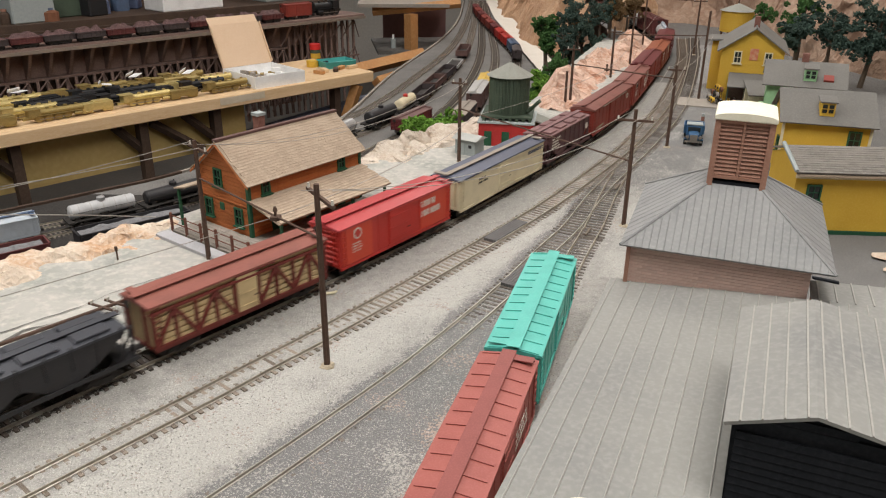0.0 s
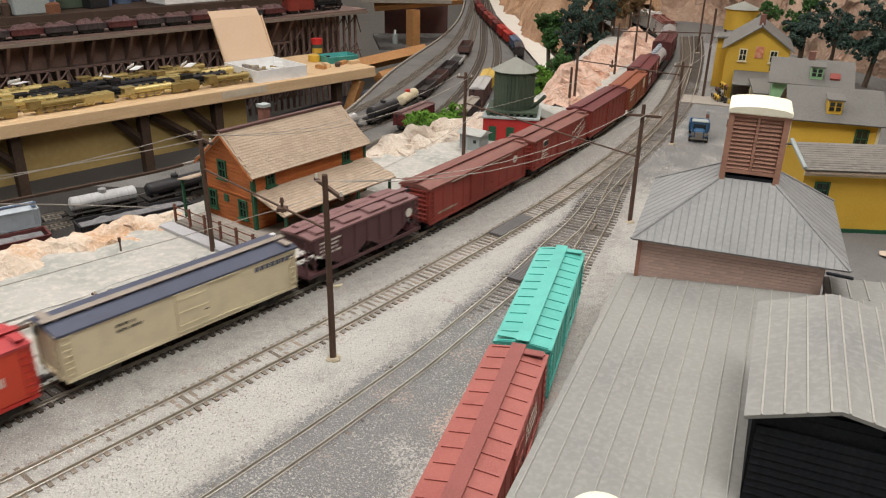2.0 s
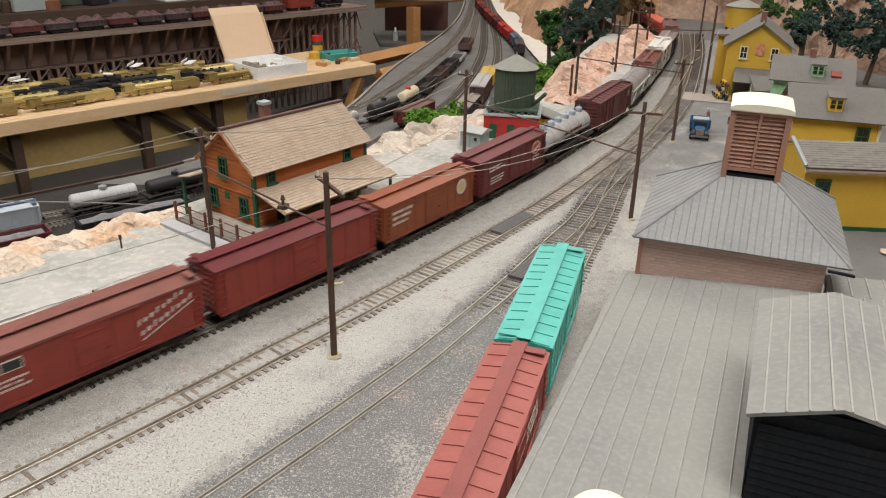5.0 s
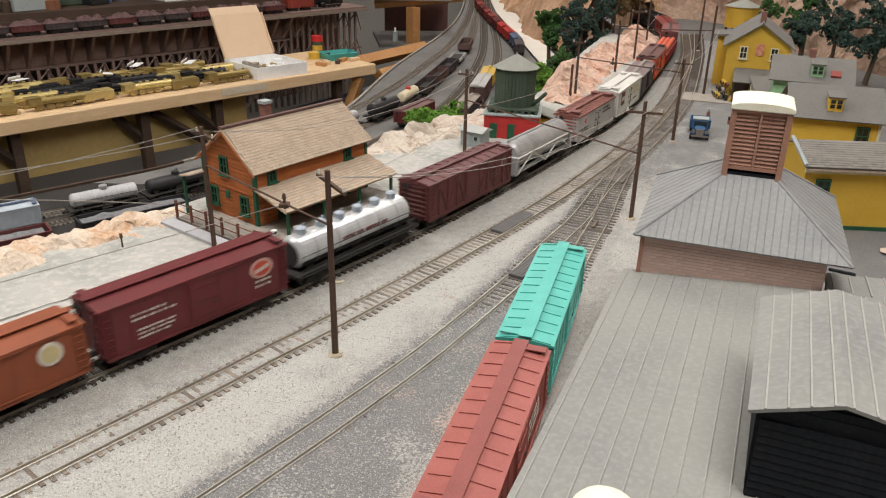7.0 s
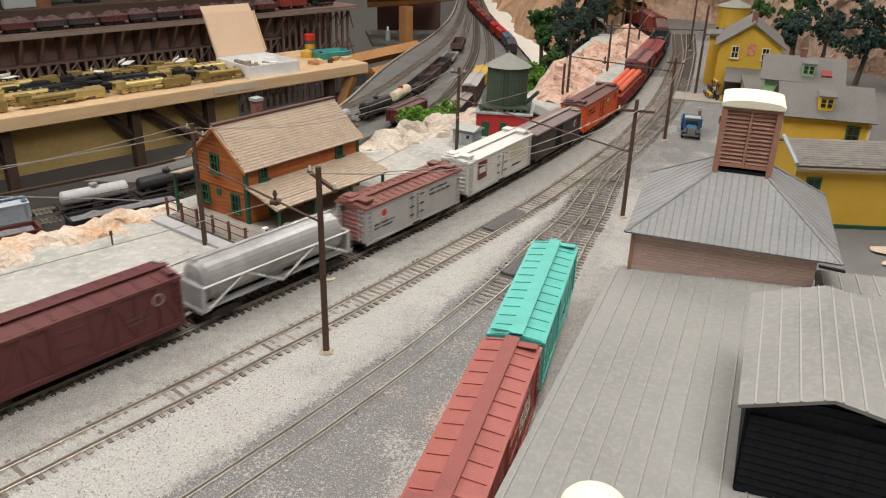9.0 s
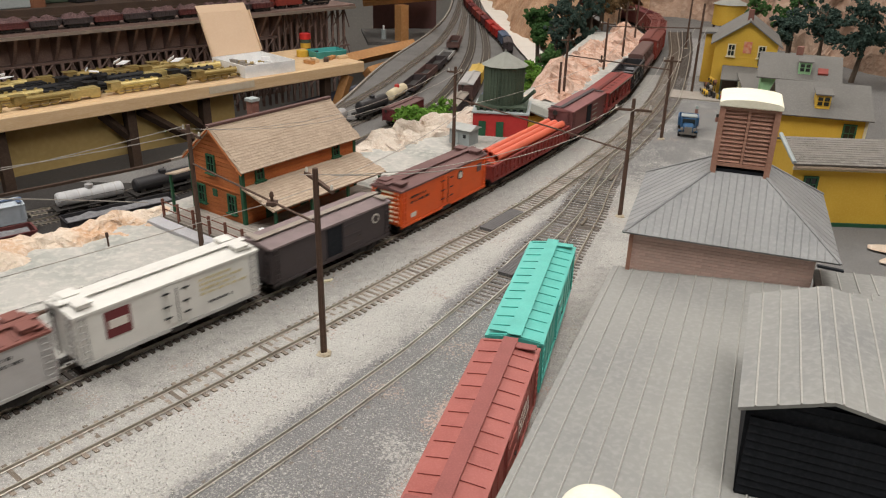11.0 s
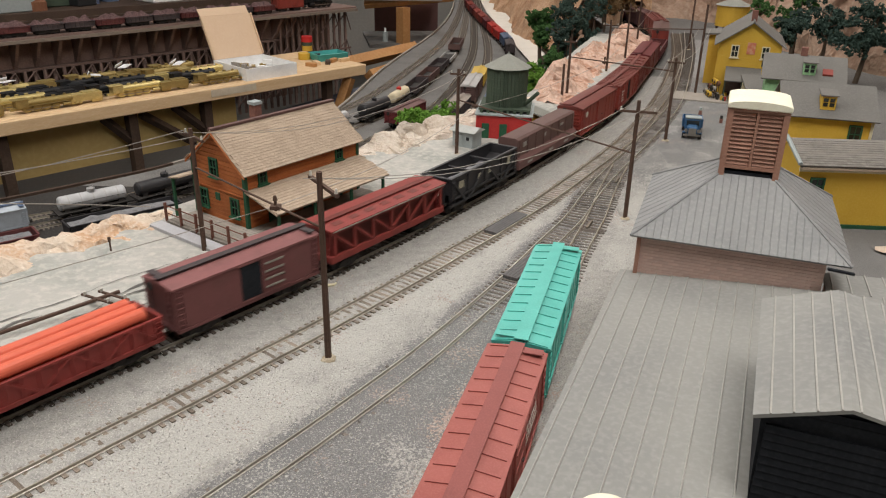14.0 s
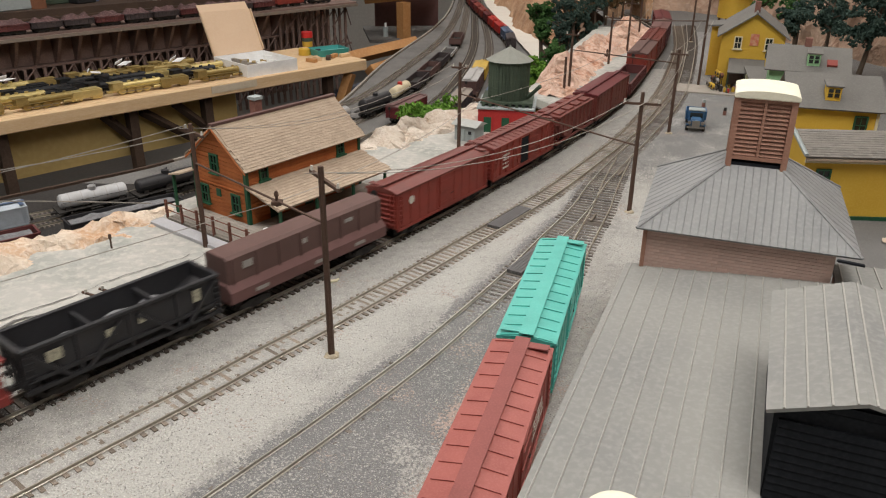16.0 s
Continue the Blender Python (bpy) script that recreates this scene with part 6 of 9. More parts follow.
def on_track(line, s, L, z):
    """The pose of a car whose trucks stand on the line; its x axis runs along the line."""
    q = L / 2 - 0.024
    a, b = Vector(line.at(s - q)), Vector(line.at(s + q))
    d = b - a
    c = (a + b) / 2
    return Matrix.Translation((c.x, c.y, z)) @ Matrix.Rotation(math.atan2(d.y, d.x), 4, "Z")


def parked_cars():
    teal = house_car("boxcar", "clean teal plastic boxcar with a ribbed roof standing on the spur", 0.150, P_TEAL, P_TEAL, ribs=12, H=0.0455, group="boxcars parked on the spur", walk_mat=P_TEAL, board=0.0029)
    s = LINE_D.near(0.0735, 0.418)[0]
    teal.matrix_world = on_track(LINE_D, s, 0.150, RAIL_TOP)
    red = house_car("boxcar", "faded red boxcar with a ribbed roof standing on the spur", 0.150, P_PINKRED, P_PINKRED, ribs=12, H=0.0480, group="boxcars parked on the spur", walk_mat=P_PINKRED_WALK, board=0.0029)
    red.matrix_world = on_track(LINE_D, s - 0.161, 0.150, RAIL_TOP)
    side_writing(red, -0.0175, 0.02, 0.05, 0.022, 0.036, WHITE_INK, 40, 3)


def YARD_STRING(y):
    """The string of far cars on the plan of the yard before it is moved out."""
    return float(np.interp(y, [1.8, 2.2, 2.6, 3.2, 3.8], [0.15, 0.19, 0.155, 0.10, 0.085]))


def yard_cars(yl):
    z = YZ + 0.0033
    k = YK
    G = "cars standing in the lower yard"

    def put(car, i, x, y, L):
        s = yl[i].near(*yp(x, y))[0]
        car.matrix_world = on_track(yl[i], s, L, z)
    put(tank_car("tank_car", "white and grey tank car standing in the lower yard", 0.106, P_TANKWHITE, r=0.0108, domes=1, group=G, dome_mat=P_SILVER, band=P_GREYSIDE), 0, -0.457, 0.890, 0.106)
    put(tank_car("tank_car", "black tank car standing in the lower yard", 0.108, P_BLACKCAR, r=0.0108, domes=1, group=G), 0, -0.384, 0.9555, 0.108)
    put(house_car("boxcar", "pale blue-white boxcar standing in the lower yard", 0.165, P_PALEBLUE, P_PALEBLUE, ribs=0, H=0.036, group=G, walk_mat=P_BLUECAR), 0, -0.5735, 0.785, 0.165)
    for i, (x, y) in enumerate(((-0.66, 0.60), (-0.52, 0.72), (-0.39, 0.83))):
        c = gondola("gondola_car", "black gondola car with red edge and coal in the lower yard", 0.155, P_BLACKCAR if i != 1 else P_DARKBROWN, H=0.030, ribs=10, group=G)
        heap(0.145, 0.030, 0.026, 0.007, COALGREY, c, 20 + i)
        put(c, 1, x, y, 0.155)
    for i, (x, y) in enumerate(((-0.60, 0.54), (-0.47, 0.655), (-0.36, 0.75))):
        c = gondola("gondola_car", "black gondola car in the lower yard", 0.155, P_BLACKCAR, H=0.030, ribs=10, group=G)
        heap(0.145, 0.030, 0.026, 0.007, COAL, c, 30 + i)
        put(c, 5, x, y, 0.155)
    put(tank_car("tank_car", "silver-ended black tank car on the curved yard track", 0.115, P_SILVER, r=0.0130, group=G), 0, -0.195, 1.29, 0.125)
    put(tank_car("tank_car", "black tank car on the curved yard track", 0.115, P_BLACKCAR, r=0.0130, group=G), 0, -0.132, 1.418, 0.125)
    put(tank_car("tank_car", "cream tank car with a red dome on the curved yard track", 0.105, P_CREAM, r=0.0120, group=G, dome_mat=P_RED), 0, -0.098, 1.530, 0.125)
    for x, y, mt, lab in ((-0.072, 1.65, P_SOOT, "sooty brown gondola"), (-0.04, 1.775, P_GREYBROWN, "grey-brown gondola"), (-0.012, 1.90, P_SOOT, "dark gondola")):
        put(gondola("gondola_car", lab + " standing on the yard curve", 0.125, mt, H=0.026, ribs=10, group=G), 0, x, y, 0.15)
    put(gondola("gondola_car", "pale grey empty flat-sided gondola on the yard curve", 0.125, P_GREYSIDE, H=0.018, ribs=10, group=G), 0, 0.010, 2.03, 0.125)
    put(gondola("gondola_car", "rusty brown gondola at the end of the yard string", 0.14, P_GREYBROWN, H=0.029, ribs=10, group=G), 0, 0.035, 2.22, 0.15)
    put(house_car("boxcar", "yellow boxcar standing in the yard", 0.115, P_YELLOWCAR, P_YELLOWCAR, ribs=0, H=0.038, group=G), 3, 0.080, 1.74, 0.115)
    put(house_car("boxcar", "grey-roofed boxcar standing in the yard", 0.15, P_GREYBROWN, P_GREYSIDE, ribs=0, group=G), 3, 0.062, 1.60, 0.15)
    put(house_car("boxcar", "white-roofed maroon boxcar standing in the yard", 0.15, P_MAROON, P_WHITE, ribs=0, group=G), 4, 0.135, 1.70, 0.15)
    put(house_car("boxcar", "blue boxcar standing in the yard", 0.15, P_BLUECAR, P_BLUECAR, ribs=0, group=G), 4, 0.108, 1.50, 0.15)
    put(house_car("boxcar", "grey-tan-roofed boxcar standing in the yard", 0.13, P_SOOT, P_GREYWALK, ribs=0, H=0.038, group=G), 3, 0.03, 1.43, 0.15)
    put(house_car("boxcar", "mauve-roofed boxcar standing in the yard", 0.125, P_MAROON, P_MUSHROOM, ribs=0, H=0.036, group=G), 1, -0.065, 1.385, 0.125)
    for i, (y, mt) in enumerate(((2.18, P_SOOT), (2.30, P_BLUECAR), (2.42, P_RED), (2.54, P_RED), (2.66, P_MAROON), (2.78, P_RUSTRED), (2.90, P_RUSTRED), (3.02, P_MAROON), (3.14, P_RUSTRED), (3.26, P_MAROON))):
        x = YARD_STRING(y)
        put(house_car("boxcar", "small far boxcar of a string beside the white road", 0.112, mt, mt, ribs=0, W=0.027, H=0.036, group=G), 4, x, y, 0.112)


# ---------------------------------------------------------------- buildings
def gable(bm, w, l, h, rise, over=0.0):
    """House body with gable ends: x across (0..w), y along (0..l)."""
    prism(bm, [(0, 0), (0, h), (w / 2, h + rise), (w, h), (w, 0)], 0, l, "y")
    return bm


def window(parent, m, w, h, frame=GREEN, glass=GLASS_DARK, bars_n=2, sill=True):
    """A window standing in the local xz plane, facing -y."""
    def ring():
        bm = bmesh.new()
        loops = []
        for y, a in ((-0.0012, 0.0009), (-0.0012, -0.0008), (0.0012, -0.0008), (0.0012, 0.0009)):
            loops.append([bm.verts.new((sx * (w / 2 + a), y, sz * (h / 2 + a))) for sx, sz in ((-1, -1), (1, -1), (1, 1), (-1, 1))])
        for a, b in zip(loops, loops[1:] + loops[:1]):
            for i in range(4):
                bm.faces.new((a[i], a[(i + 1) % 4], b[(i + 1) % 4], b[i]))
        return bm
    e = shared("window", ("win_frame", w, h, frame.name), ring, frame, parent, m)
    shared("window_sill", ("win_sill", w, h, frame.name), lambda: boxes(((0, -0.0008, -h / 2 - 0.0014), (w + 0.005, 0.0040, 0.0012))), frame, e)
    for i in range(bars_n - 1):
        shared("glazing_bar", ("win_rail", w, frame.name), lambda: boxes(((0, 0, 0), (w - 0.0012, 0.0018, 0.0008))), frame, e, pose(0, 0, -h / 2 + h * (i + 1) / bars_n))
    shared("glazing_bar", ("win_bar", h, frame.name), lambda: boxes(((0, 0, 0), (0.0007, 0.0016, h - 0.0012))), frame, e)
    shared("pane", ("win_pane", w, h, glass.name), lambda: boxes(((0, 0.0006, 0), (w - 0.001, 0.0008, h - 0.001))), glass, e)
    return e


def roof_plane(parent, name, a, b, c, d, thick, material):
    """A slab with corners a, b (lower edge) and c, d (upper edge, c above b)."""
    bm = bmesh.new()
    pts = [Vector(p) for p in (a, b, c, d)]
    n = (pts[1] - pts[0]).cross(pts[3] - pts[0]).normalized() * thick
    lo = [bm.verts.new(p - n) for p in pts]
    hi = [bm.verts.new(p) for p in pts]
    bm.faces.new(hi)
    bm.faces.new(lo[::-1])
    for i in range(4):
        bm.faces.new((lo[i], lo[(i + 1) % 4], hi[(i + 1) % 4], hi[i]))
    return part(name, bm, material, parent)


def shingles(roof, a, b, c, d, rows, cols, material, seed, as_parts=0):
    """Courses of shingles over a roof plane; a, b the eave, d, c the ridge above them."""
    rnd = random.Random(seed)
    a, b, c, d = (Vector(p) for p in (a, b, c, d))
    n = (b - a).cross(d - a).normalized()
    verts, faces = [], []
    key = ("shingle", round((b - a).length, 4), rows, cols)
    ux = (b - a).normalized()
    uy = (d - a).normalized()
    wl = (b - a).length / cols
    hl = (d - a).length / rows
    base = Matrix((ux, n, uy)).transposed().to_4x4()
    count = 0
    for r in range(rows):
        off = rnd.random() * wl
        for k in range(cols + 1):
            x = k * wl - off + wl / 2
            if x < wl * 0.2 or x > (b - a).length - wl * 0.2:
                continue
            p = a + ux * x + uy * (hl * (r + 0.45)) + n * 0.0006
            m = Matrix.Translation(p) @ base @ Matrix.Rotation(radians(5), 4, "X") @ Matrix.Rotation(rnd.uniform(-0.03, 0.03), 4, "Y")
            if count < as_parts:
                shared("shingle", key, lambda: boxes(((0, 0, 0), (wl * 0.982, 0.0006, hl * 1.25))), material, roof, m)
                count += 1
            else:
                i = len(verts)
                sx, sy, sz = wl * 0.491, 0.0003, hl * 0.62
                for q in ((-sx, -sy, -sz), (sx, -sy, -sz), (sx, -sy, sz), (-sx, -sy, sz), (-sx, sy, -sz), (sx, sy, -sz), (sx, sy, sz), (-sx, sy, sz)):
                    verts.append(tuple(m @ Vector(q)))
                for f in ((0, 1, 2, 3), (4, 7, 6, 5), (0, 4, 5, 1), (1, 5, 6, 2), (2, 6, 7, 3), (3, 7, 4, 0)):
                    faces.append(tuple(i + q for q in f))
    if verts:
        me = bpy.data.meshes.new("shingles")
        me.from_pydata(verts, [], faces)
        me.materials.append(material)
        ob = new("shingles", me)
        ob.parent = roof
        ob["kind"] = "stuff"


def station():
    t = thing("station", pose(-0.180, 0.617, 0.004, 0, 0, 53.1), "two-storey orange board station with green trim and brown shingle roof", "building")
    L, W, H, R = 0.150, 0.076, 0.060, 0.031
    bm = bmesh.new()
    prism(bm, [(0, 0), (0, H), (W / 2, H + R), (W, H), (W, 0)], 0, L, "x")
    wall = part("wall", bm, STATION, t)
    rnd = random.Random(3)
    # horizontal boards on the gable end and the long front
    n = 15
    for i in range(n):
        z = (i + 0.5) * H / n
        shared("board", "st_board_front", lambda: boxes(((0, 0, 0), (L, 0.0010, H / n * 0.9))), STATION, wall, pose(L / 2, -0.0003, z, -4))
        shared("board", "st_board_gable", lambda: boxes(((0, 0, 0), (0.0010, W, H / n * 0.9))), STATION, wall, pose(-0.0003, W / 2, z, 0, -4))
    k = 7
    for i in range(k):
        z = H + (i + 0.5) * R / k
        w = W * (1 - (i + 0.75) / k)
        part("board", boxes(((-0.0003, W / 2, z), (0.0010, max(w, 0.004), R / k * 0.9))), STATION, wall)
    for x, y in ((0, 0), (0, W), (L, 0), (L, W)):
        part("corner_board", boxes(((x, y, H / 2), (0.0036, 0.0036, H))), GREEN, t)
    o = 0.005
    e = -0.006 * R / (W / 2)
    r1 = ((-o, -0.006, H + e + 0.002), (L + o, -0.006, H + e + 0.002), (L + o, W / 2, H + R + 0.002), (-o, W / 2, H + R + 0.002))
    r2 = ((L + o, W + 0.006, H + e + 0.002), (-o, W + 0.006, H + e + 0.002), (-o, W / 2, H + R + 0.002), (L + o, W / 2, H + R + 0.002))
    ra = roof_plane(t, "roof", *r1, 0.0016, SHINGLE)
    shingles(ra, *r1, 17, 40, SHINGLE, 1, 300)
    rb = roof_plane(t, "roof", *r2, 0.0016, SHINGLE)
    shingles(rb, *r2, 17, 40, SHINGLE, 2)
    part("ridge_cap", boxes(((L / 2, W / 2, H + R + 0.003), (L + 2 * o, 0.0052, 0.0022))), P_GREYBROWN, t)
    for s in (0, 1):
        part("bargeboard", rods([((-o, -0.006 + s * (W + 0.012), H + e), (-o, W / 2, H + R))], 0.0010, 4), STATION, t)
    # canopy over the platform
    c = ((-0.002, -0.044, 0.0285), (L + 0.003, -0.044, 0.0285), (L + 0.003, -0.001, 0.0410), (-0.002, -0.001, 0.0410))
    cp = roof_plane(t, "canopy", *c, 0.0014, SHINGLE)
    shingles(cp, *c, 11, 40, SHINGLE, 5, 300)
    for x in (0.004, 0.05, 0.10, 0.148):
        part("canopy_post", boxes(((x, -0.039, 0.0145), (0.0024, 0.0024, 0.029))), GREEN, t)
    # windows: gable end faces -x, front faces -y
    for y, z in ((0.043, 0.0555), (0.016, 0.021), (0.062, 0.022)):
        window(t, pose(-0.0012, y, z, 0, 0, -90), 0.0105, 0.0172)
    part("wall_hatch", bevelled(boxes(((-0.0012, 0.041, 0.027), (0.0016, 0.0062, 0.0075))), 0.0003), GREEN, t)
    for x in (0.020, 0.122):
        window(t, pose(x, -0.0012, 0.0505, 0, 0, 0), 0.0088, 0.0130)
    for x in (0.03, 0.075, 0.12):
        part("door", boxes(((x, -0.0008, 0.0125), (0.011, 0.0014, 0.024))), GREEN, t)
    part("string_course", boxes(((-0.0008, W / 2, 0.0345), (0.0016, W, 0.0012)), ((L / 2, -0.0008, 0.0425), (L, 0.0016, 0.0012))), STATION, t)
    ch = part("chimney", boxes(((0.060, W * 0.66, H + R + 0.003), (0.0085, 0.0085, 0.022))), BRICK_DARK, t)
    part("chimney_cap", boxes(((0.060, W * 0.66, H + R + 0.015), (0.0105, 0.0105, 0.003))), GREYHOUSE, ch)
    # lean-to on the yard side
    part("lean_to_post", boxes(((-0.017, W + 0.012, 0.020), (0.0024, 0.0024, 0.040)), ), GREEN, t)
    roof_plane(t, "lean_to_roof", (-0.02, W + 0.016, 0.040), (-0.02, W - 0.002, 0.044), (0.008, W - 0.002, 0.044), (0.008, W + 0.016, 0.040), 0.0012, SHINGLE)
    # deck with rails beside the gable end and along the front
    d = thing("platform_deck", pose(-0.180, 0.617, 0.0045, 0, 0, 53.1), "grey plank platform deck with a brown post-and-rail fence", "deck")
    for i in range(9):
        shared("plank", "deck_plank_a", lambda: boxes(((0, 0, 0), (0.0036, W + 0.046, 0.0024))), DECK, d, pose(-0.035 + i * 0.0040, W / 2 - 0.022, 0.0022))
    for i in range(10):
        shared("plank", "deck_plank_b", lambda: boxes(((0, 0, 0), (L + 0.004, 0.0040, 0.0024))), DECK, d, pose(L / 2 + 0.001, -0.043 + i * 0.0043, 0.0022))
    posts = [(-0.036, -0.040 + i * 0.0235) for i in range(6)]
    for x, y in posts:
        shared("post", "deck_post", lambda: boxes(((0, 0, 0.0095), (0.0020, 0.0020, 0.019))), FENCE, d, pose(x, y, 0.002))
    for z in (0.011, 0.0185):
        part("rail", rods([((-0.036, -0.044, z), (-0.036, 0.080, z))], 0.0006, 5), FENCE, d)
    part("kerb", boxes(((-0.0455, 0.018, 0.0008), (0.0135, 0.128, 0.0030))), LILAC, d)
    # things standing on the platform
    for x, y in ((-0.006, -0.030), (0.014, -0.038)):
        c = thing("white_crate", t.matrix_world @ pose(x, y, 0.0042), "small white crate on the platform", "crate")
        part("crate_body", bevelled(boxes(((0, 0, 0.0028), (0.0052, 0.0042, 0.0056))), 0.0003), WHITE, c)
        part("crate_mark", boxes(((0, -0.0022, 0.003), (0.003, 0.0003, 0.002))), BLACK, c)


def pole(name, x, y, h, label, arms=(), r=0.0024, lean=0.0):
    t = thing(name, pose(x, y, 0.0, lean), label, "pole", "line poles")
    bm = bmesh.new()
    rod(bm, (0, 0, -0.004), (0, 0, h), r, 8, r * 0.78)
    part("mast", bm, POLE, t)
    bm = bmesh.new()
    bmesh.ops.create_icosphere(bm, subdivisions=2, radius=0.0058, matrix=Matrix.Translation((0, 0, 0.0004)) @ Matrix.Diagonal((1, 1, 0.6, 1)))
    for v in bm.verts:
        v.co += noise.noise_vector(v.co * 300 + Vector((x, y, 0))) * 0.0012
    part("footing", bm, SAND, t)
    for z, ln, turn in arms:
        a = part("crossarm", boxes(((0, -0.0022, z), (ln, 0.0022, 0.0022), 0)), POLE, t)
        a.rotation_euler = (0, 0, radians(turn))
        for s in (-1, 1):
            bm = bmesh.new()
            rod(bm, (s * (ln / 2 - 0.002), -0.0022, z + 0.001), (s * (ln / 2 - 0.002), -0.0022, z + 0.0042), 0.0011, 8, 0.0008)
            q = part("insulator", bm, INSULATOR, a)
    return t


def span(name, a, b, label, r=0.0009, hang=None):
    t = thing(name, Matrix.Identity(4), label, "cable", "span wires over the main tracks")
    part("span_rod", rods([(a, b)], r, 6), POLE, t)
    if hang is not None:
        p = Vector(a).lerp(Vector(b), hang)
        bm = bmesh.new()
        rod(bm, p + Vector((0, 0, -0.004)), p + Vector((0, 0, 0.006)), 0.0011, 8)
        rod(bm, p + Vector((0, 0, 0.004)), p + Vector((0, 0, 0.0075)), 0.0019, 8, 0.001)
        box(bm, p + Vector((0, 0, -0.001)), (0.007, 0.007, 0.0026))
        part("hanger", bm, POLE, t)
    return t


def wire(a, b, drop, label="thin grey line wire", r=0.0003):
    bm = bmesh.new()
    tube_path(bm, sag(a, b, drop, 8), r, 4)
    tagged(obj("line_wire", bm, WIRE), label, "cable", "line wires")


P1, P2, P3, P4, P6 = (-0.074, 0.400), (0.190, 0.676), (0.020, 0.888), (0.308, 0.972), (-0.210, 0.574)
P5, P7, P8 = (0.207, 1.22), (0.438, 1.274), (0.318, 1.456)


def poles():
    pole("line_pole", *P1, 0.1375, "tall brown wooden line pole in the gravel", ((0.128, 0.044, 122),))
    pole("line_pole", *P2, 0.1235, "tall brown wooden line pole beside the siding", ((0.113, 0.036, -12),))
    pole("line_pole", *P3, 0.110, "brown wooden line pole beside the main track", ((0.104, 0.020, -20),))
    pole("line_pole", *P4, 0.1135, "brown wooden line pole near the gravel lot", ((0.108, 0.024, -15),))
    pole("line_pole", *P6, 0.1160, "brown wooden line pole beside the platform", ((0.108, 0.034, 132),))
    pole("line_pole", *P5, 0.100, "brown wooden line pole below the rock ridge", ((0.094, 0.022, -15),))
    pole("line_pole", 0.196, 1.20, 0.062, "short brown line pole below the rock ridge")
    pole("line_pole", *P7, 0.150, "tall brown pole beside the yellow house")
    pole("line_pole", *P8, 0.100, "far brown pole behind the train", ((0.09, 0.03, -15),))
    pole("line_pole", 0.385, 1.60, 0.115, "far brown pole behind the train", ((0.10, 0.03, -15),))
    pole("line_pole", 0.56, 1.74, 0.135, "far brown pole beside the curve", ((0.12, 0.03, -15),))
    pole("line_pole", 0.455, 1.80, 0.13, "far brown pole beside the curve", ((0.12, 0.03, -15),))
    pole("line_pole", 0.66, 1.78, 0.17, "far tall brown pole behind the yellow house")
    span("span_wire", (*P1, 0.100), (*P6, 0.082), "brown span rod with a hanger over the main track", hang=0.30)
    span("span_wire", (*P2, 0.071), (*P3, 0.072), "brown span rod with a hanger over the main track", hang=0.88)
    span("span_wire", (*P4, 0.096), (*P5, 0.070), "brown span rod with a hanger over the main track", hang=0.62)
    span("span_wire", (*P7, 0.11), (*P8, 0.085), "brown span rod over the main track", hang=0.6)
    span("span_wire", (0.56, 1.74, 0.12), (0.455, 1.80, 0.12), "brown span rod over the main track")
    span("span_wire", (0.66, 1.78, 0.15), (0.455, 1.80, 0.13), "brown span rod over the main track")
    hang = [(-0.115, 0.452, 0.094), (0.041, 0.864, 0.070), (0.245, 1.126, 0.078)]
    wire((-0.60, -0.02, 0.10), hang[0], 0.004)
    wire(hang[0], hang[1], 0.010)
    wire(hang[1], hang[2], 0.006)
    wire(hang[2], (0.46, 1.72, 0.09), 0.006)
    for o in (-0.010, 0.010):
        wire((P1[0] + o, P1[1], 0.133), (P2[0] + o, P2[1], 0.118), 0.020)
        wire((P2[0] + o, P2[1], 0.118), (P4[0] + o, P4[1], 0.111), 0.010)
        wire((P4[0] + o, P4[1], 0.111), (P7[0] + o, P7[1], 0.11), 0.010)
        wire((P6[0] + o, P6[1], 0.112), (P3[0] + o, P3[1], 0.107), 0.022)
        wire((P6[0] + o * 0.7, P6[1] - o, 0.112), (-0.62, 0.42, 0.078 + o), 0.012, "pale line wire running out over the yard", 0.00045)
    wire((-0.245, 0.555, 0.052), (-0.56, 0.44, 0.082), -0.006, "pale loose wire over the rock bank", 0.0005)
    st = thing("stake", pose(-0.293, 0.571, 0.0), "small dark stake in the rock bank", "stake")
    part("shaft", rods([((0, 0, -0.004), (0, 0, 0.016))], 0.0008, 6), POLE, st)
    part("knob", rods([((0, 0, 0.012), (0, 0, 0.016))], 0.0014, 6), POLE, st)


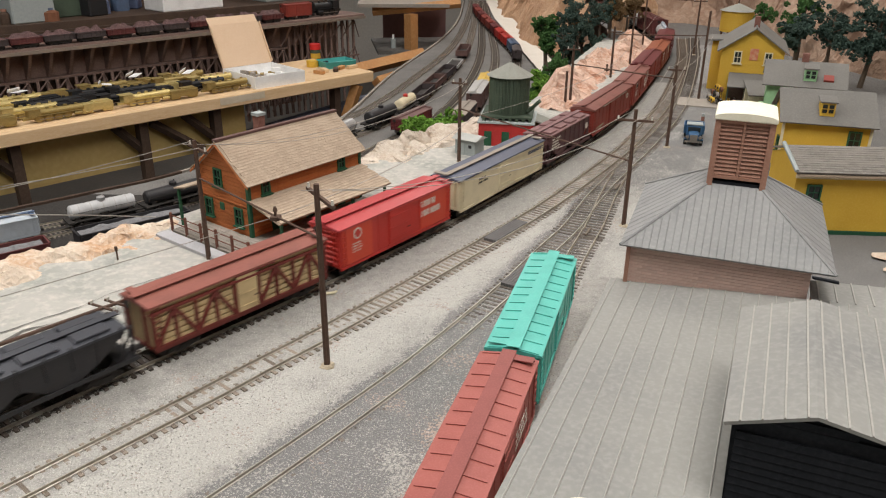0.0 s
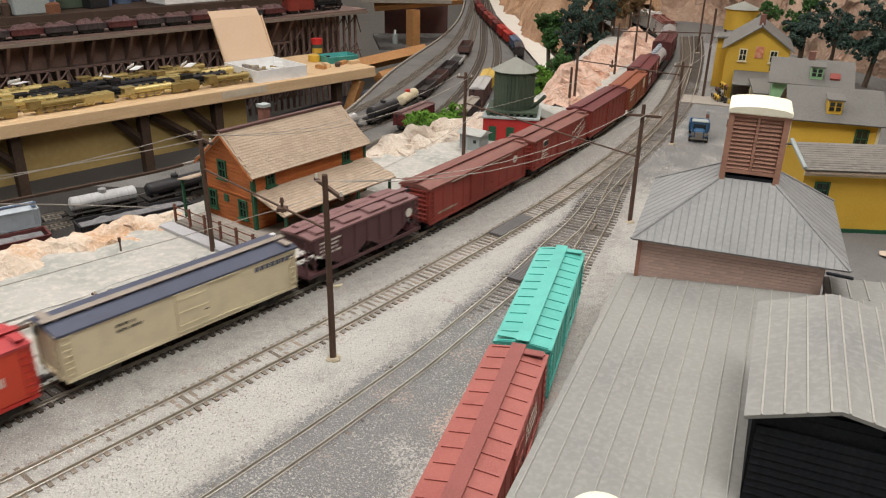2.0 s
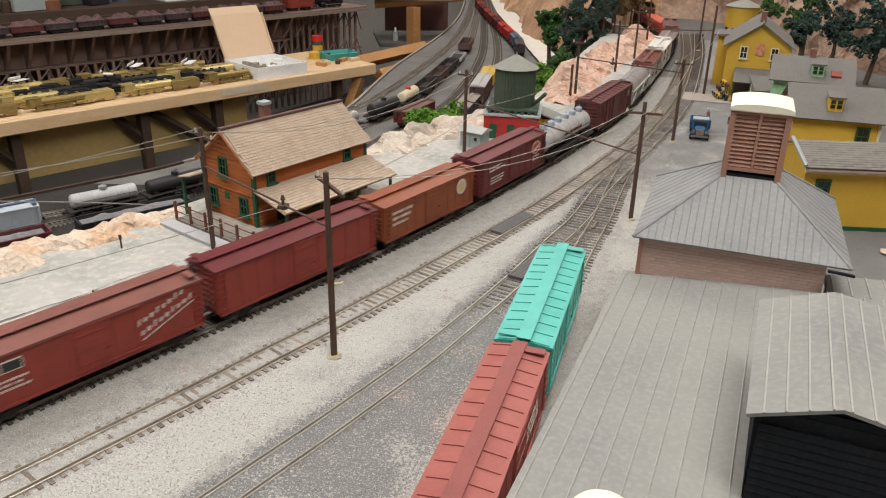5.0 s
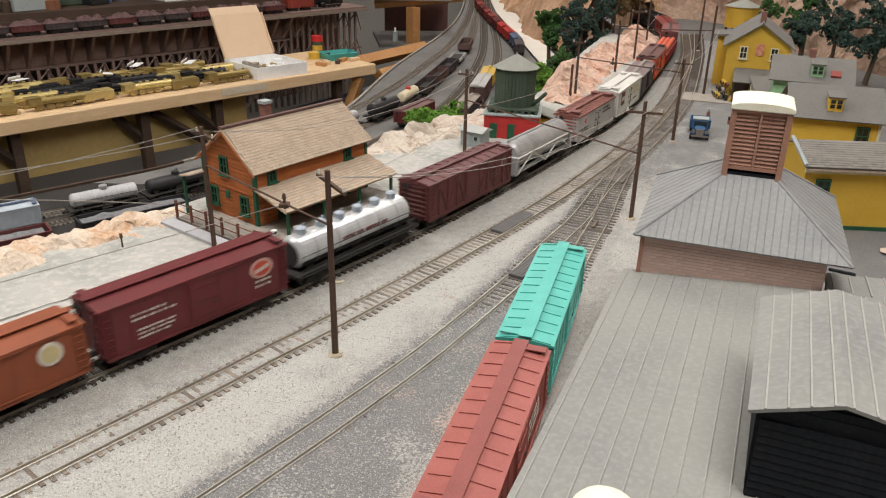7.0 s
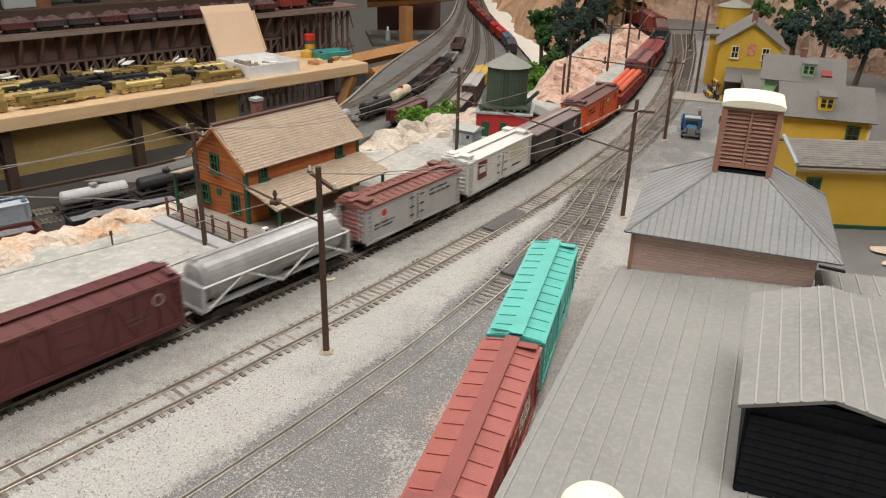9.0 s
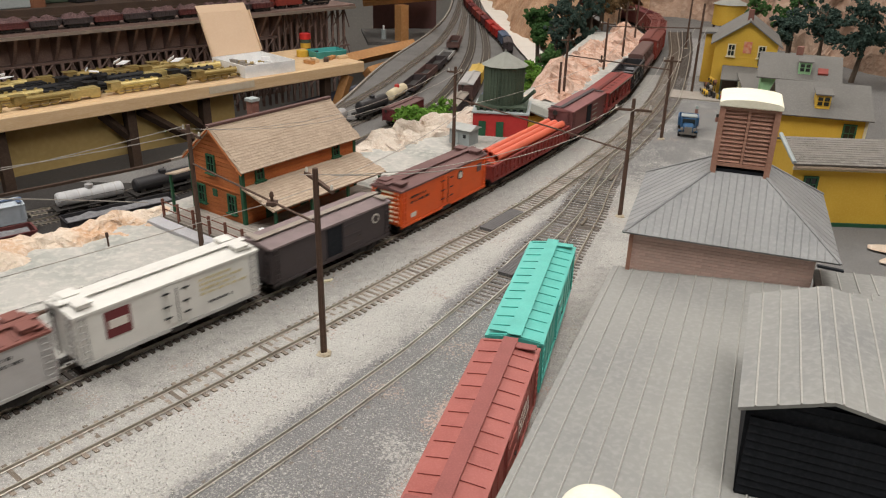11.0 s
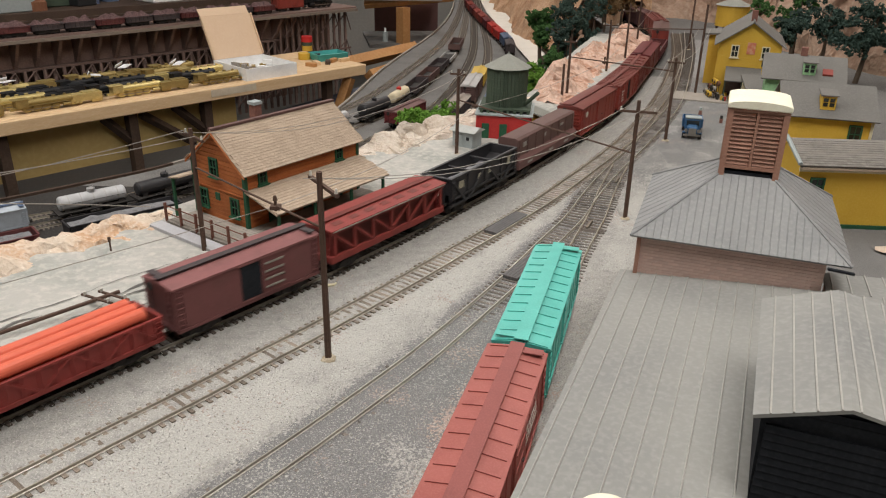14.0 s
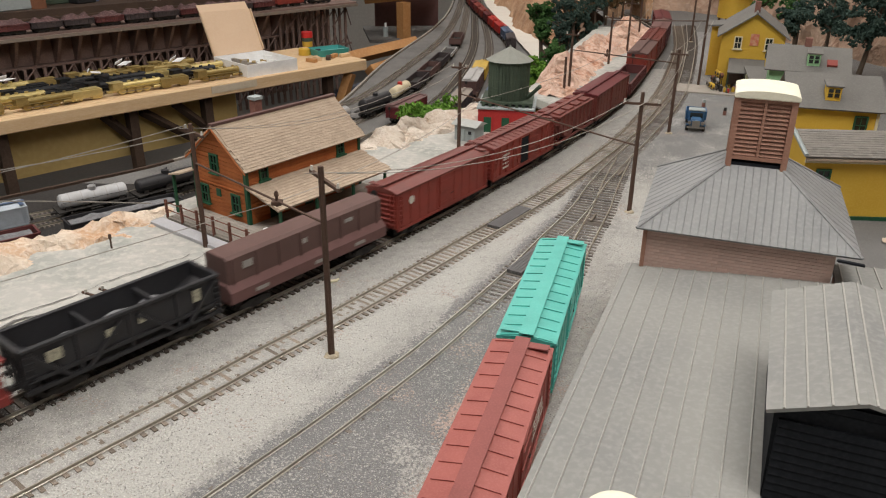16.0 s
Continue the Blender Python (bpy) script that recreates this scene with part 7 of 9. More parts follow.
def warehouse():
    RZ = -22.3
    t = thing("warehouse", pose(0.108, 0.356, 0, 0, 0, RZ), "large warehouse with weathered grey standing-seam roof and black gabled dormer", "building")
    # local x to the right, y away; the big roof rises a little to the right
    X0, X1, Y0, Y1 = 0.0, 0.33, -0.36, 0.024

    def rz_at(x):
        return 0.0845 + 0.075 * x
    bm = bmesh.new()
    prism(bm, [(X0 + 0.004, 0.0), (X0 + 0.004, rz_at(X0) - 0.004), (X1, rz_at(X1) - 0.004), (X1, 0.0)], Y0, Y1 - 0.004, "y")
    part("wall", bm, BRICK, t)
    roof = roof_plane(t, "roof", (X0 - 0.002, Y0, rz_at(X0)), (X1, Y0, rz_at(X1)), (X1, Y1, rz_at(X1)), (X0 - 0.002, Y1, rz_at(X0)), 0.0016, ROOF_METAL)
    for i in range(35):
        x = X0 + 0.001 + i * 0.0094
        shared("roof_seam", "wh_seam", lambda: bevelled(boxes(((0, 0, 0), (0.0008, Y1 - Y0, 0.0010))), 0.0003), ROOF_SEAM, roof, pose(x, (Y0 + Y1) / 2, rz_at(x) + 0.0003))
    roof_plane(t, "roof", (0.1135, Y1, rz_at(0.1135)), (X1, Y1, rz_at(X1)), (X1, 0.062, rz_at(X1) - 0.004), (0.1135, 0.062, rz_at(0.1135) - 0.004), 0.0016, ROOF_METAL)
    for i in range(22):
        x = 0.1175 + i * 0.0094
        part("roof_seam", boxes(((x, 0.043, rz_at(x) - 0.0018), (0.0008, 0.038, 0.0010), 0, -6)), ROOF_SEAM, roof)
    bm = bmesh.new()
    prism(bm, [(0.1155, 0.0), (0.1155, rz_at(0.1155) - 0.009), (X1, rz_at(X1) - 0.009), (X1, 0.0)], Y1 - 0.004, 0.058, "y")
    part("wall", bm, BRICK, t)
    # dormer with black siding
    a = 0.040
    zd, zr = 0.1300, 0.1405
    xl, xm, xr = 0.0760, 0.1055, 0.1440
    y0, y1 = -0.1745, -0.0790
    bm = bmesh.new()
    prism(bm, [(xl + 0.005, 0.083), (xl + 0.003, zd - 0.001), (xm, zr - 0.001), (xr + 0.04, zd - 0.006), (xr + 0.04, 0.083)], y0 + 0.004, y1 - 0.002, "y")
    dorm = part("dormer", bm, BLACKWALL, t)
    for i in range(12):
        shared("siding_board", "black_board", lambda: boxes(((0, 0, 0), (xr + 0.034 - xl, 0.0010, 0.0031))), BLACKWALL, dorm, pose((xl + xr + 0.044) / 2, y0 + 0.0034, 0.0865 + i * 0.0034, -6))
    part("gable_board", boxes(((xm + 0.002, y0 + 0.0034, 0.1305), (0.052, 0.0010, 0.0031))), BLACKWALL, dorm)
    part("gable_board", boxes(((xm + 0.001, y0 + 0.0034, 0.1338), (0.026, 0.0010, 0.0031))), BLACKWALL, dorm)
    dr = roof_plane(t, "dormer_roof", (xl, y0, zd), (xm, y0, zr), (xm, y1, zr), (xl, y1, zd), 0.0014, ROOF_METAL)
    dr2 = roof_plane(t, "dormer_roof", (xm, y0, zr), (xr + 0.045, y0, zd - 0.004), (xr + 0.045, y1, zd - 0.004), (xm, y1, zr), 0.0014, ROOF_METAL)
    for i in range(4):
        x = xl + 0.0055 + i * 0.0070
        part("roof_seam", boxes(((x, (y0 + y1) / 2, zd + (zr - zd) * (x - xl) / (xm - xl) + 0.0002), (0.0007, y1 - y0, 0.0006))), ROOF_SEAM, dr)
    for i in range(11):
        x = xm + 0.0025 + i * 0.0074
        part("roof_seam", boxes(((x, (y0 + y1) / 2, zr - (zr - zd + 0.004) * (x - xm) / (xr + 0.045 - xm) + 0.0002), (0.0007, y1 - y0, 0.0006))), ROOF_SEAM, dr2)
    # monitor house with hipped roof
    hx0, hx1, hy0, hy1, ze, zp = 0.003, 0.124, 0.016, 0.140, 0.1115, 0.1425
    wx0, wx1, wy0, wy1 = 0.0085, 0.112, 0.0215, 0.134
    m = thing("monitor_house", pose(0.108, 0.356, 0, 0, 0, RZ + 2.5), "pink brick house with a hipped grey-blue metal roof and louvred cupola", "building")
    body = part("wall", boxes((((wx0 + wx1) / 2, (wy0 + wy1) / 2, 0.055), (wx1 - wx0, wy1 - wy0, 0.110))), BRICK, m)
    nb = 14
    for r in range(nb):
        z = 0.0825 + r * 0.0020
        n = 17
        wl = (wx1 - wx0) / n
        for k in range(n + (r % 2)):
            x = wx0 + wl * (k + 0.5) - (wl / 2 if r % 2 else 0)
            if wx0 + 0.001 < x < wx1 - 0.001:
                shared("brick", "mh_brick", lambda: boxes(((0, 0, 0), (wl * 0.93, 0.0008, 0.0017))), BRICK, body, pose(x, wy0 - 0.0001, z))
    part("corner_trim", boxes(((wx0 - 0.0004, wy0 - 0.0004, 0.055), (0.0024, 0.0024, 0.110))), LOUVRE, m)
    cx, cy, q = (hx0 + hx1) / 2, (hy0 + hy1) / 2, 0.016
    E = [(hx0, hy0, ze), (hx1, hy0, ze), (hx1, hy1, ze), (hx0, hy1, ze)]
    T = [(cx - q, cy - q, zp), (cx + q, cy - q, zp), (cx + q, cy + q, zp), (cx - q, cy + q, zp)]
    for i in range(4):
        j = (i + 1) % 4
        mt = ROOF_BLUE
        rp = roof_plane(m, "roof", E[i], E[j], T[j], T[i], 0.0014, mt)
        a0, a1, b0, b1 = Vector(E[i]), Vector(E[j]), Vector(T[i]), Vector(T[j])
        n = 28 if i == 0 else 14
        bm = bmesh.new()
        nrm = (a1 - a0).cross(b0 - a0).normalized() * 0.0003
        for k in range(1, n):
            f = k / n
            lo = a0.lerp(a1, f)
            u = (lo - a0).dot((a1 - a0).normalized())
            left = (b0 - a0).dot((a1 - a0).normalized())
            right = (b1 - a0).dot((a1 - a0).normalized())
            tot = (a1 - a0).length
            g = min(1.0, u / left, (tot - u) / (tot - right))
            up = (b0 - a0) - (a1 - a0).normalized() * left
            rod(bm, lo + nrm * 0.4, lo + up * g + nrm * 0.4, 0.00034 if i == 0 else 0.00020, 4)
        part("roof_seam", bm, mt, rp)
        part("hip_cap", rods([(E[i], T[i])], 0.0010, 5), mt, m)
    part("flashing", boxes(((cx, cy, zp + 0.0005), (2 * q, 2 * q, 0.003))), BLACKWALL, m)
    # cupola with louvres
    c = thing("cupola", pose(0.108, 0.356, 0, 0, 0, RZ + 2.5) @ pose(cx + 0.0005, cy, zp), "brown louvred wooden cupola with a cream curved cap", "cupola")
    w, h = 0.0156, 0.0410
    for sx in (-1, 1):
        for sy in (-1, 1):
            part("leg", boxes(((sx * w, sy * w, h / 2 - 0.002), (0.0034, 0.0034, h + 0.003))), LOUVRE, c)
    part("core", boxes(((0, 0, h / 2 + 0.003), (2 * w - 0.004, 2 * w - 0.004, h - 0.007))), DARKWOOD, c)
    for ang in (0, 90, 180, 270):
        R = Matrix.Rotation(radians(ang), 4, "Z")
        shared("rail", "cup_rail", lambda: boxes(((0, -w - 0.0002, 0.0050), (2 * w, 0.0018, 0.0022)), ((0, -w - 0.0002, h - 0.001), (2 * w, 0.0018, 0.0022)), ((0, -w - 0.0004, h / 2 + 0.002), (0.0016, 0.0018, h - 0.006))), LOUVRE, c, R)
        for i in range(13):
            for sx in (-1, 1):
                shared("louvre_slat", "cup_slat", lambda: boxes(((0, 0, 0), (w - 0.0024, 0.0030, 0.0007))), LOUVRE, c, R @ pose(sx * (w / 2 - 0.0002), -w + 0.0002, 0.0078 + i * 0.0025, 62))
    bm = bmesh.new()
    k = 12
    prism(bm, [(-w - 0.0024, h)] + [((w + 0.0024) * (-1 + 2 * i / k), h + 0.0030 + 0.0020 * math.sin(math.pi * i / k) ** 0.7) for i in range(k + 1)] + [(w + 0.0024, h)], -w - 0.003, w + 0.003, "y")
    part("cap", bevelled(bm, 0.0006), CREAM, c)
    # broken gutter piece at the eave
    g = thing("loose_gutter", pose(0.108, 0.356, 0, 0, 0, RZ) @ pose(0.118, 0.020, 0.1085, 0, 6, 8), "loose dark strip of gutter under the eave", "gutter")
    part("strip", boxes(((0, 0, 0), (0.014, 0.0022, 0.0012))), BLACKWALL, g)
    # cream domed vent on the roof
    v = thing("roof_vent", pose(0.0625, 0.1515, 0.0838), "cream domed vent standing on the warehouse roof", "vent")
    bm = bmesh.new()
    rod(bm, (0, 0, 0), (0, 0, 0.010), 0.006, 20)
    part("stem", bm, CREAM, v)
    bm = bmesh.new()
    bmesh.ops.create_uvsphere(bm, u_segments=28, v_segments=12, radius=0.0125, matrix=Matrix.Translation((0, 0, 0.010)) @ Matrix.Diagonal((1, 1, 0.55, 1)))
    part("hood", bm, CREAM, v, smooth=True)


def simple_house(name, label, m, w, l, h, rise, wall, roof_mat, over=0.005, axis_turn=False):
    """A gabled house; x across from 0 to w, ridge along y, y from 0 to l."""
    t = thing(name, m, label, "building", "yellow town buildings")
    bm = bmesh.new()
    gable(bm, w, l, h, rise)
    part("wall", bm, wall, t)
    e = over * rise / (w / 2)
    a = roof_plane(t, "roof", (-over, l + over, h - e + 0.001), (-over, -over, h - e + 0.001), (w / 2, -over, h + rise + 0.001), (w / 2, l + over, h + rise + 0.001), 0.0016, roof_mat)
    b = roof_plane(t, "roof", (w + over, -over, h - e + 0.001), (w + over, l + over, h - e + 0.001), (w / 2, l + over, h + rise + 0.001), (w / 2, -over, h + rise + 0.001), 0.0016, roof_mat)
    bm = bmesh.new()
    n = int(h / 0.0042)
    for i in range(n):
        z = (i + 0.5) * h / n
        box(bm, (w / 2, 0.0, z), (w, 0.0010, h / n * 0.82), 0, -4)
        box(bm, (0.0, l / 2, z), (0.0010, l, h / n * 0.82))
    part("siding", bm, wall, t)
    part("ridge_cap", boxes(((w / 2, l / 2, h + rise + 0.0016), (0.003, l + 2 * over, 0.0014))), roof_mat, t)
    return t


def dormer(t, m, wall, roof_mat, w=0.016, h=0.017):
    d = shared("dormer", ("dormer", wall.name), lambda: boxes(((0, 0.008, h / 2), (w, 0.018, h))), wall, t, m)
    part("dormer_roof", boxes(((0, 0.008, h + 0.0015), (w + 0.004, 0.022, 0.0016), 0, 10)), roof_mat, d)
    for x in (-0.0036, 0.0036):
        for z in (0.006, 0.0115):
            shared("pane", "dormer_pane", lambda: boxes(((0, 0, 0), (0.0052, 0.0012, 0.0042))), GLASS_DARK, d, pose(x, -0.0014, z))
    return d


def town():
    # near yellow building with shingled roof facing the viewer
    t = thing("yellow_house", pose(0.354, 0.668, 0, 0, 0, -3), "long yellow building with a grey shingle roof", "building", "yellow town buildings")
    L, D = 0.26, 0.075
    bm = bmesh.new()
    prism(bm, [(0, 0), (0, 0.0655), (D / 2, 0.077), (D, 0.0655), (D, 0)], 0, L)
    part("wall", bm, YELLOW, t)
    part("base_board", boxes(((L / 2, -0.0008, 0.002), (L, 0.0016, 0.004))), GREEN, t)
    part("eave_board", bevelled(boxes(((L / 2, -0.0070, 0.0640), (L + 0.004, 0.0060, 0.0026))), 0.0005), SHINGLE, t)
    part("frieze_board", boxes(((L / 2, -0.0012, 0.0605), (L + 0.002, 0.0024, 0.0034))), CREAMWALL, t)
    r = ((-0.004, -0.010, 0.0670), (L, -0.010, 0.0670), (L, D / 2, 0.0812), (-0.004, D / 2, 0.0812))
    rp = roof_plane(t, "roof", *r, 0.0016, SHINGLE_GREY)
    shingles(rp, *r, 12, 60, SHINGLE_GREY, 8, 200)
    r = ((L, D + 0.010, 0.067), (-0.004, D + 0.010, 0.067), (-0.004, D / 2, 0.0812), (L, D / 2, 0.0812))
    roof_plane(t, "roof", *r, 0.0016, SHINGLE_GREY)
    part("parapet", rods([((-0.0045, -0.010, 0.0685), (-0.0045, D / 2, 0.0842))], 0.0022, 6), GREYHOUSE, t)
    for x in (0.019, 0.104):
        window(t, pose(x, -0.0010, 0.0440), 0.0125, 0.0150, GREEN, GLASS_DARK, 2)
    # awning beside it
    aw = thing("striped_awning", pose(0.335, 0.735, 0.0, 0, 0, -3), "faded red and white striped awning on the yellow house", "awning")
    for i in range(6):
        part("stripe", boxes(((-0.009, i * 0.0065, 0.040), (0.020, 0.0063, 0.0012), 0, 0, -22)), REDHOUSE if i % 2 else CREAM, aw)
    part("awning_top", boxes(((-0.006, 0.018, 0.048), (0.022, 0.042, 0.0012), 0, 0, -30)), CREAM, aw)
    part("bracket", rods([((-0.018, 0.0, 0.0), (-0.018, 0.0, 0.037)), ((-0.018, 0.036, 0.0), (-0.018, 0.036, 0.037))], 0.0008, 5), POLE, aw)
    # second yellow house, roof slope facing the viewer
    t = thing("yellow_house", pose(0.413, 0.856, 0, 0, 0, -16), "yellow house with a grey felt roof and a small dormer", "building", "yellow town buildings")
    L, D, H, R = 0.097, 0.10, 0.071, 0.026
    bm = bmesh.new()
    prism(bm, [(0, 0), (0, H), (D / 2, H + R), (D, H), (D, 0)], 0, L)
    part("wall", bm, YELLOW, t)
    roof_plane(t, "roof", (-0.006, -0.008, H - 0.001), (L + 0.006, -0.008, H - 0.001), (L + 0.006, D / 2, H + R + 0.0035), (-0.006, D / 2, H + R + 0.0035), 0.0016, TARPAPER)
    roof_plane(t, "roof", (L + 0.006, D + 0.008, H - 0.004), (-0.006, D + 0.008, H - 0.004), (-0.006, D / 2, H + R + 0.002), (L + 0.006, D / 2, H + R + 0.002), 0.0016, TARPAPER)
    window(t, pose(0.080, -0.001, 0.052), 0.013, 0.020)
    window(t, pose(-0.001, 0.02, 0.036, 0, 0, -90), 0.010, 0.018)
    for x in (0, L):
        part("corner_board", boxes(((x, 0, H / 2), (0.003, 0.003, H))), CREAMWALL, t)
    dormer(t, pose(0.046, 0.0060, 0.0775), YELLOW, TARPAPER)
    # mint green house
    t = thing("mint_green_house", pose(0.456, 1.034, 0, 0, 0, -21), "mint green house with a grey felt roof and a small dormer", "building", "yellow town buildings")
    L, D, H, R = 0.101, 0.10, 0.080, 0.022
    bm = bmesh.new()
    prism(bm, [(0, 0), (0, H), (D / 2, H + R), (D, H), (D, 0)], 0, L)
    part("wall", bm, MINT, t)
    roof_plane(t, "roof", (-0.007, -0.008, H - 0.001), (L + 0.002, -0.008, H - 0.001), (L + 0.002, D / 2, H + R + 0.0035), (-0.007, D / 2, H + R + 0.0035), 0.0016, TARPAPER)
    roof_plane(t, "roof", (L + 0.002, D + 0.008, H - 0.004), (-0.007, D + 0.008, H - 0.004), (-0.007, D / 2, H + R + 0.002), (L + 0.002, D / 2, H + R + 0.002), 0.0016, TARPAPER)
    dormer(t, pose(0.054, 0.006, 0.0855), MINT, TARPAPER)
    part("roof_hatch", boxes(((0.078, 0.012, 0.0895), (0.013, 0.013, 0.003), 0, 24)), P_RUSTRED, t)
    part("chimney", boxes(((0.046, D * 0.52, H + R + 0.006), (0.009, 0.009, 0.016))), BRICK_DARK, t)
    part("shutter", boxes(((-0.004, 0.004, 0.036), (0.006, 0.012, 0.03))), MINT, t)
    # porch house in cream
    t = thing("cream_porch", pose(0.497, 1.184, 0, 0, 0, -8), "small cream porch with a grey roof and white railing", "porch")
    roof_plane(t, "roof", (-0.012, -0.022, 0.034), (0.024, -0.022, 0.034), (0.024, 0.03, 0.048), (-0.012, 0.03, 0.048), 0.0016, TARPAPER)
    for x in (-0.010, 0.004, 0.020):
        part("post", boxes(((x, -0.018, 0.017), (0.0022, 0.0022, 0.034))), CREAMWALL, t)
    part("railing", boxes(*([((0.005, -0.018, 0.013), (0.03, 0.0012, 0.0012))] + [((-0.009 + i * 0.004, -0.018, 0.0065), (0.0008, 0.0008, 0.013)) for i in range(8)])), CREAMWALL, t)
    part("wall", boxes(((0.006, 0.024, 0.018), (0.030, 0.014, 0.036))), CREAMWALL, t)
    # far yellow gabled house
    t = simple_house("yellow_house", "tall yellow gabled house with a grey roof", pose(0.464, 1.266, 0, 0, 0, -19), 0.098, 0.15, 0.092, 0.034, YELLOW, TARPAPER, 0.008)
    for x in (0.026, 0.074):
        window(t, pose(x, -0.001, 0.078), 0.011, 0.019, CREAMWALL, GLASS_DARK, 2)
    part("poster", boxes(((0.051, -0.0014, 0.084), (0.013, 0.0008, 0.019))), POSTER, t)
    part("wing", boxes(((-0.004, 0.13, 0.045), (0.03, 0.05, 0.09))), YELLOW, t)
    part("wing_roof", boxes(((-0.006, 0.128, 0.0915), (0.042, 0.064, 0.003), 0, 0, -4)), TARPAPER, t)
    part("awning", boxes(((0.044, -0.024, 0.044), (0.056, 0.046, 0.0018), 0, 20)), TARPAPER, t)
    # Dark panel that stands for the shade under the awning.
    part("shop_front", boxes(((0.044, -0.0015, 0.018), (0.054, 0.002, 0.036))), DARKWOOD, t)
    for x in (0.018, 0.044, 0.070):
        part("awning_post", boxes(((x, -0.044, 0.019), (0.0016, 0.0016, 0.036))), TANKGREEN, t)
    part("chimney", boxes(((0.049, 0.03, 0.132), (0.009, 0.009, 0.02))), BRICK_DARK, t)
    part("porch_floor", boxes(((0.005, -0.03, 0.0018), (0.13, 0.062, 0.0036))), DECK, t)
    rnd = random.Random(8)
    # goods heaped in front of it
    for i in range(26):
        c = thing("barrel", pose(0.452 + rnd.random() * 0.07, 1.215 + rnd.random() * 0.035, 0.0034), "small painted barrel in front of the yellow house", "barrel", "goods by the yellow house")
        bm = bmesh.new()
        h = rnd.uniform(0.006, 0.010)
        rod(bm, (0, 0, 0), (0, 0, h / 2), 0.0024, 8, 0.003)
        rod(bm, (0, 0, h / 2), (0, 0, h), 0.003, 8, 0.0024)
        part("barrel_body", bm, (YELLOW, UNDER, DECK, REDHOUSE, BLACK, TANKGREEN)[i % 6], c)
        part("lid", rods([((0, 0, h), (0, 0, h + 0.0004))], 0.0021, 8), DECK, c)
    for i in range(9):
        c = thing("cable_reel", pose(0.450 + 0.006 * (i % 3), 1.235 + 0.012 * (i // 3), 0.0036), "small worn reel standing in a rack", "reel", "reels by the yellow house")
        z = 0.0065 + 0.009 * (i % 3)
        part("rim", rods([((-0.002, 0, z), (0.002, 0, z))], 0.0044, 12), (YELLOW, DECK, RUST, YELLOW, UNDER)[i % 5], c)
        part("hub", rods([((-0.003, 0, z), (0.003, 0, z))], 0.0024, 8), UNDER, c)
        part("stand", rods([((0, 0.004, 0), (0, 0.004, z)), ((0, -0.004, 0), (0, -0.004, z))], 0.0006, 5), UNDER, c)
    # yellow water tank on the hill
    t = thing("yellow_tank", pose(0.605, 1.62, 0.0), "yellow wooden water tank with a grey conical roof", "tank")
    bm = bmesh.new()
    rod(bm, (0, 0, 0.072), (0, 0, 0.114), 0.033, 28)
    part("tank", bm, YELLOW, t)
    bm = bmesh.new()
    rod(bm, (0, 0, 0.114), (0, 0, 0.128), 0.037, 28, 0.002)
    part("roof", bm, TANKROOF, t)
    for i in range(3):
        part("hoop", rods([((0, 0, 0.078 + i * 0.014), (0, 0, 0.0792 + i * 0.014))], 0.0335, 28), YELLOW, t)
    for sx in (-1, 1):
        for sy in (-1, 1):
            part("leg", boxes(((sx * 0.022, sy * 0.022, 0.036), (0.004, 0.004, 0.074))), POLE, t)


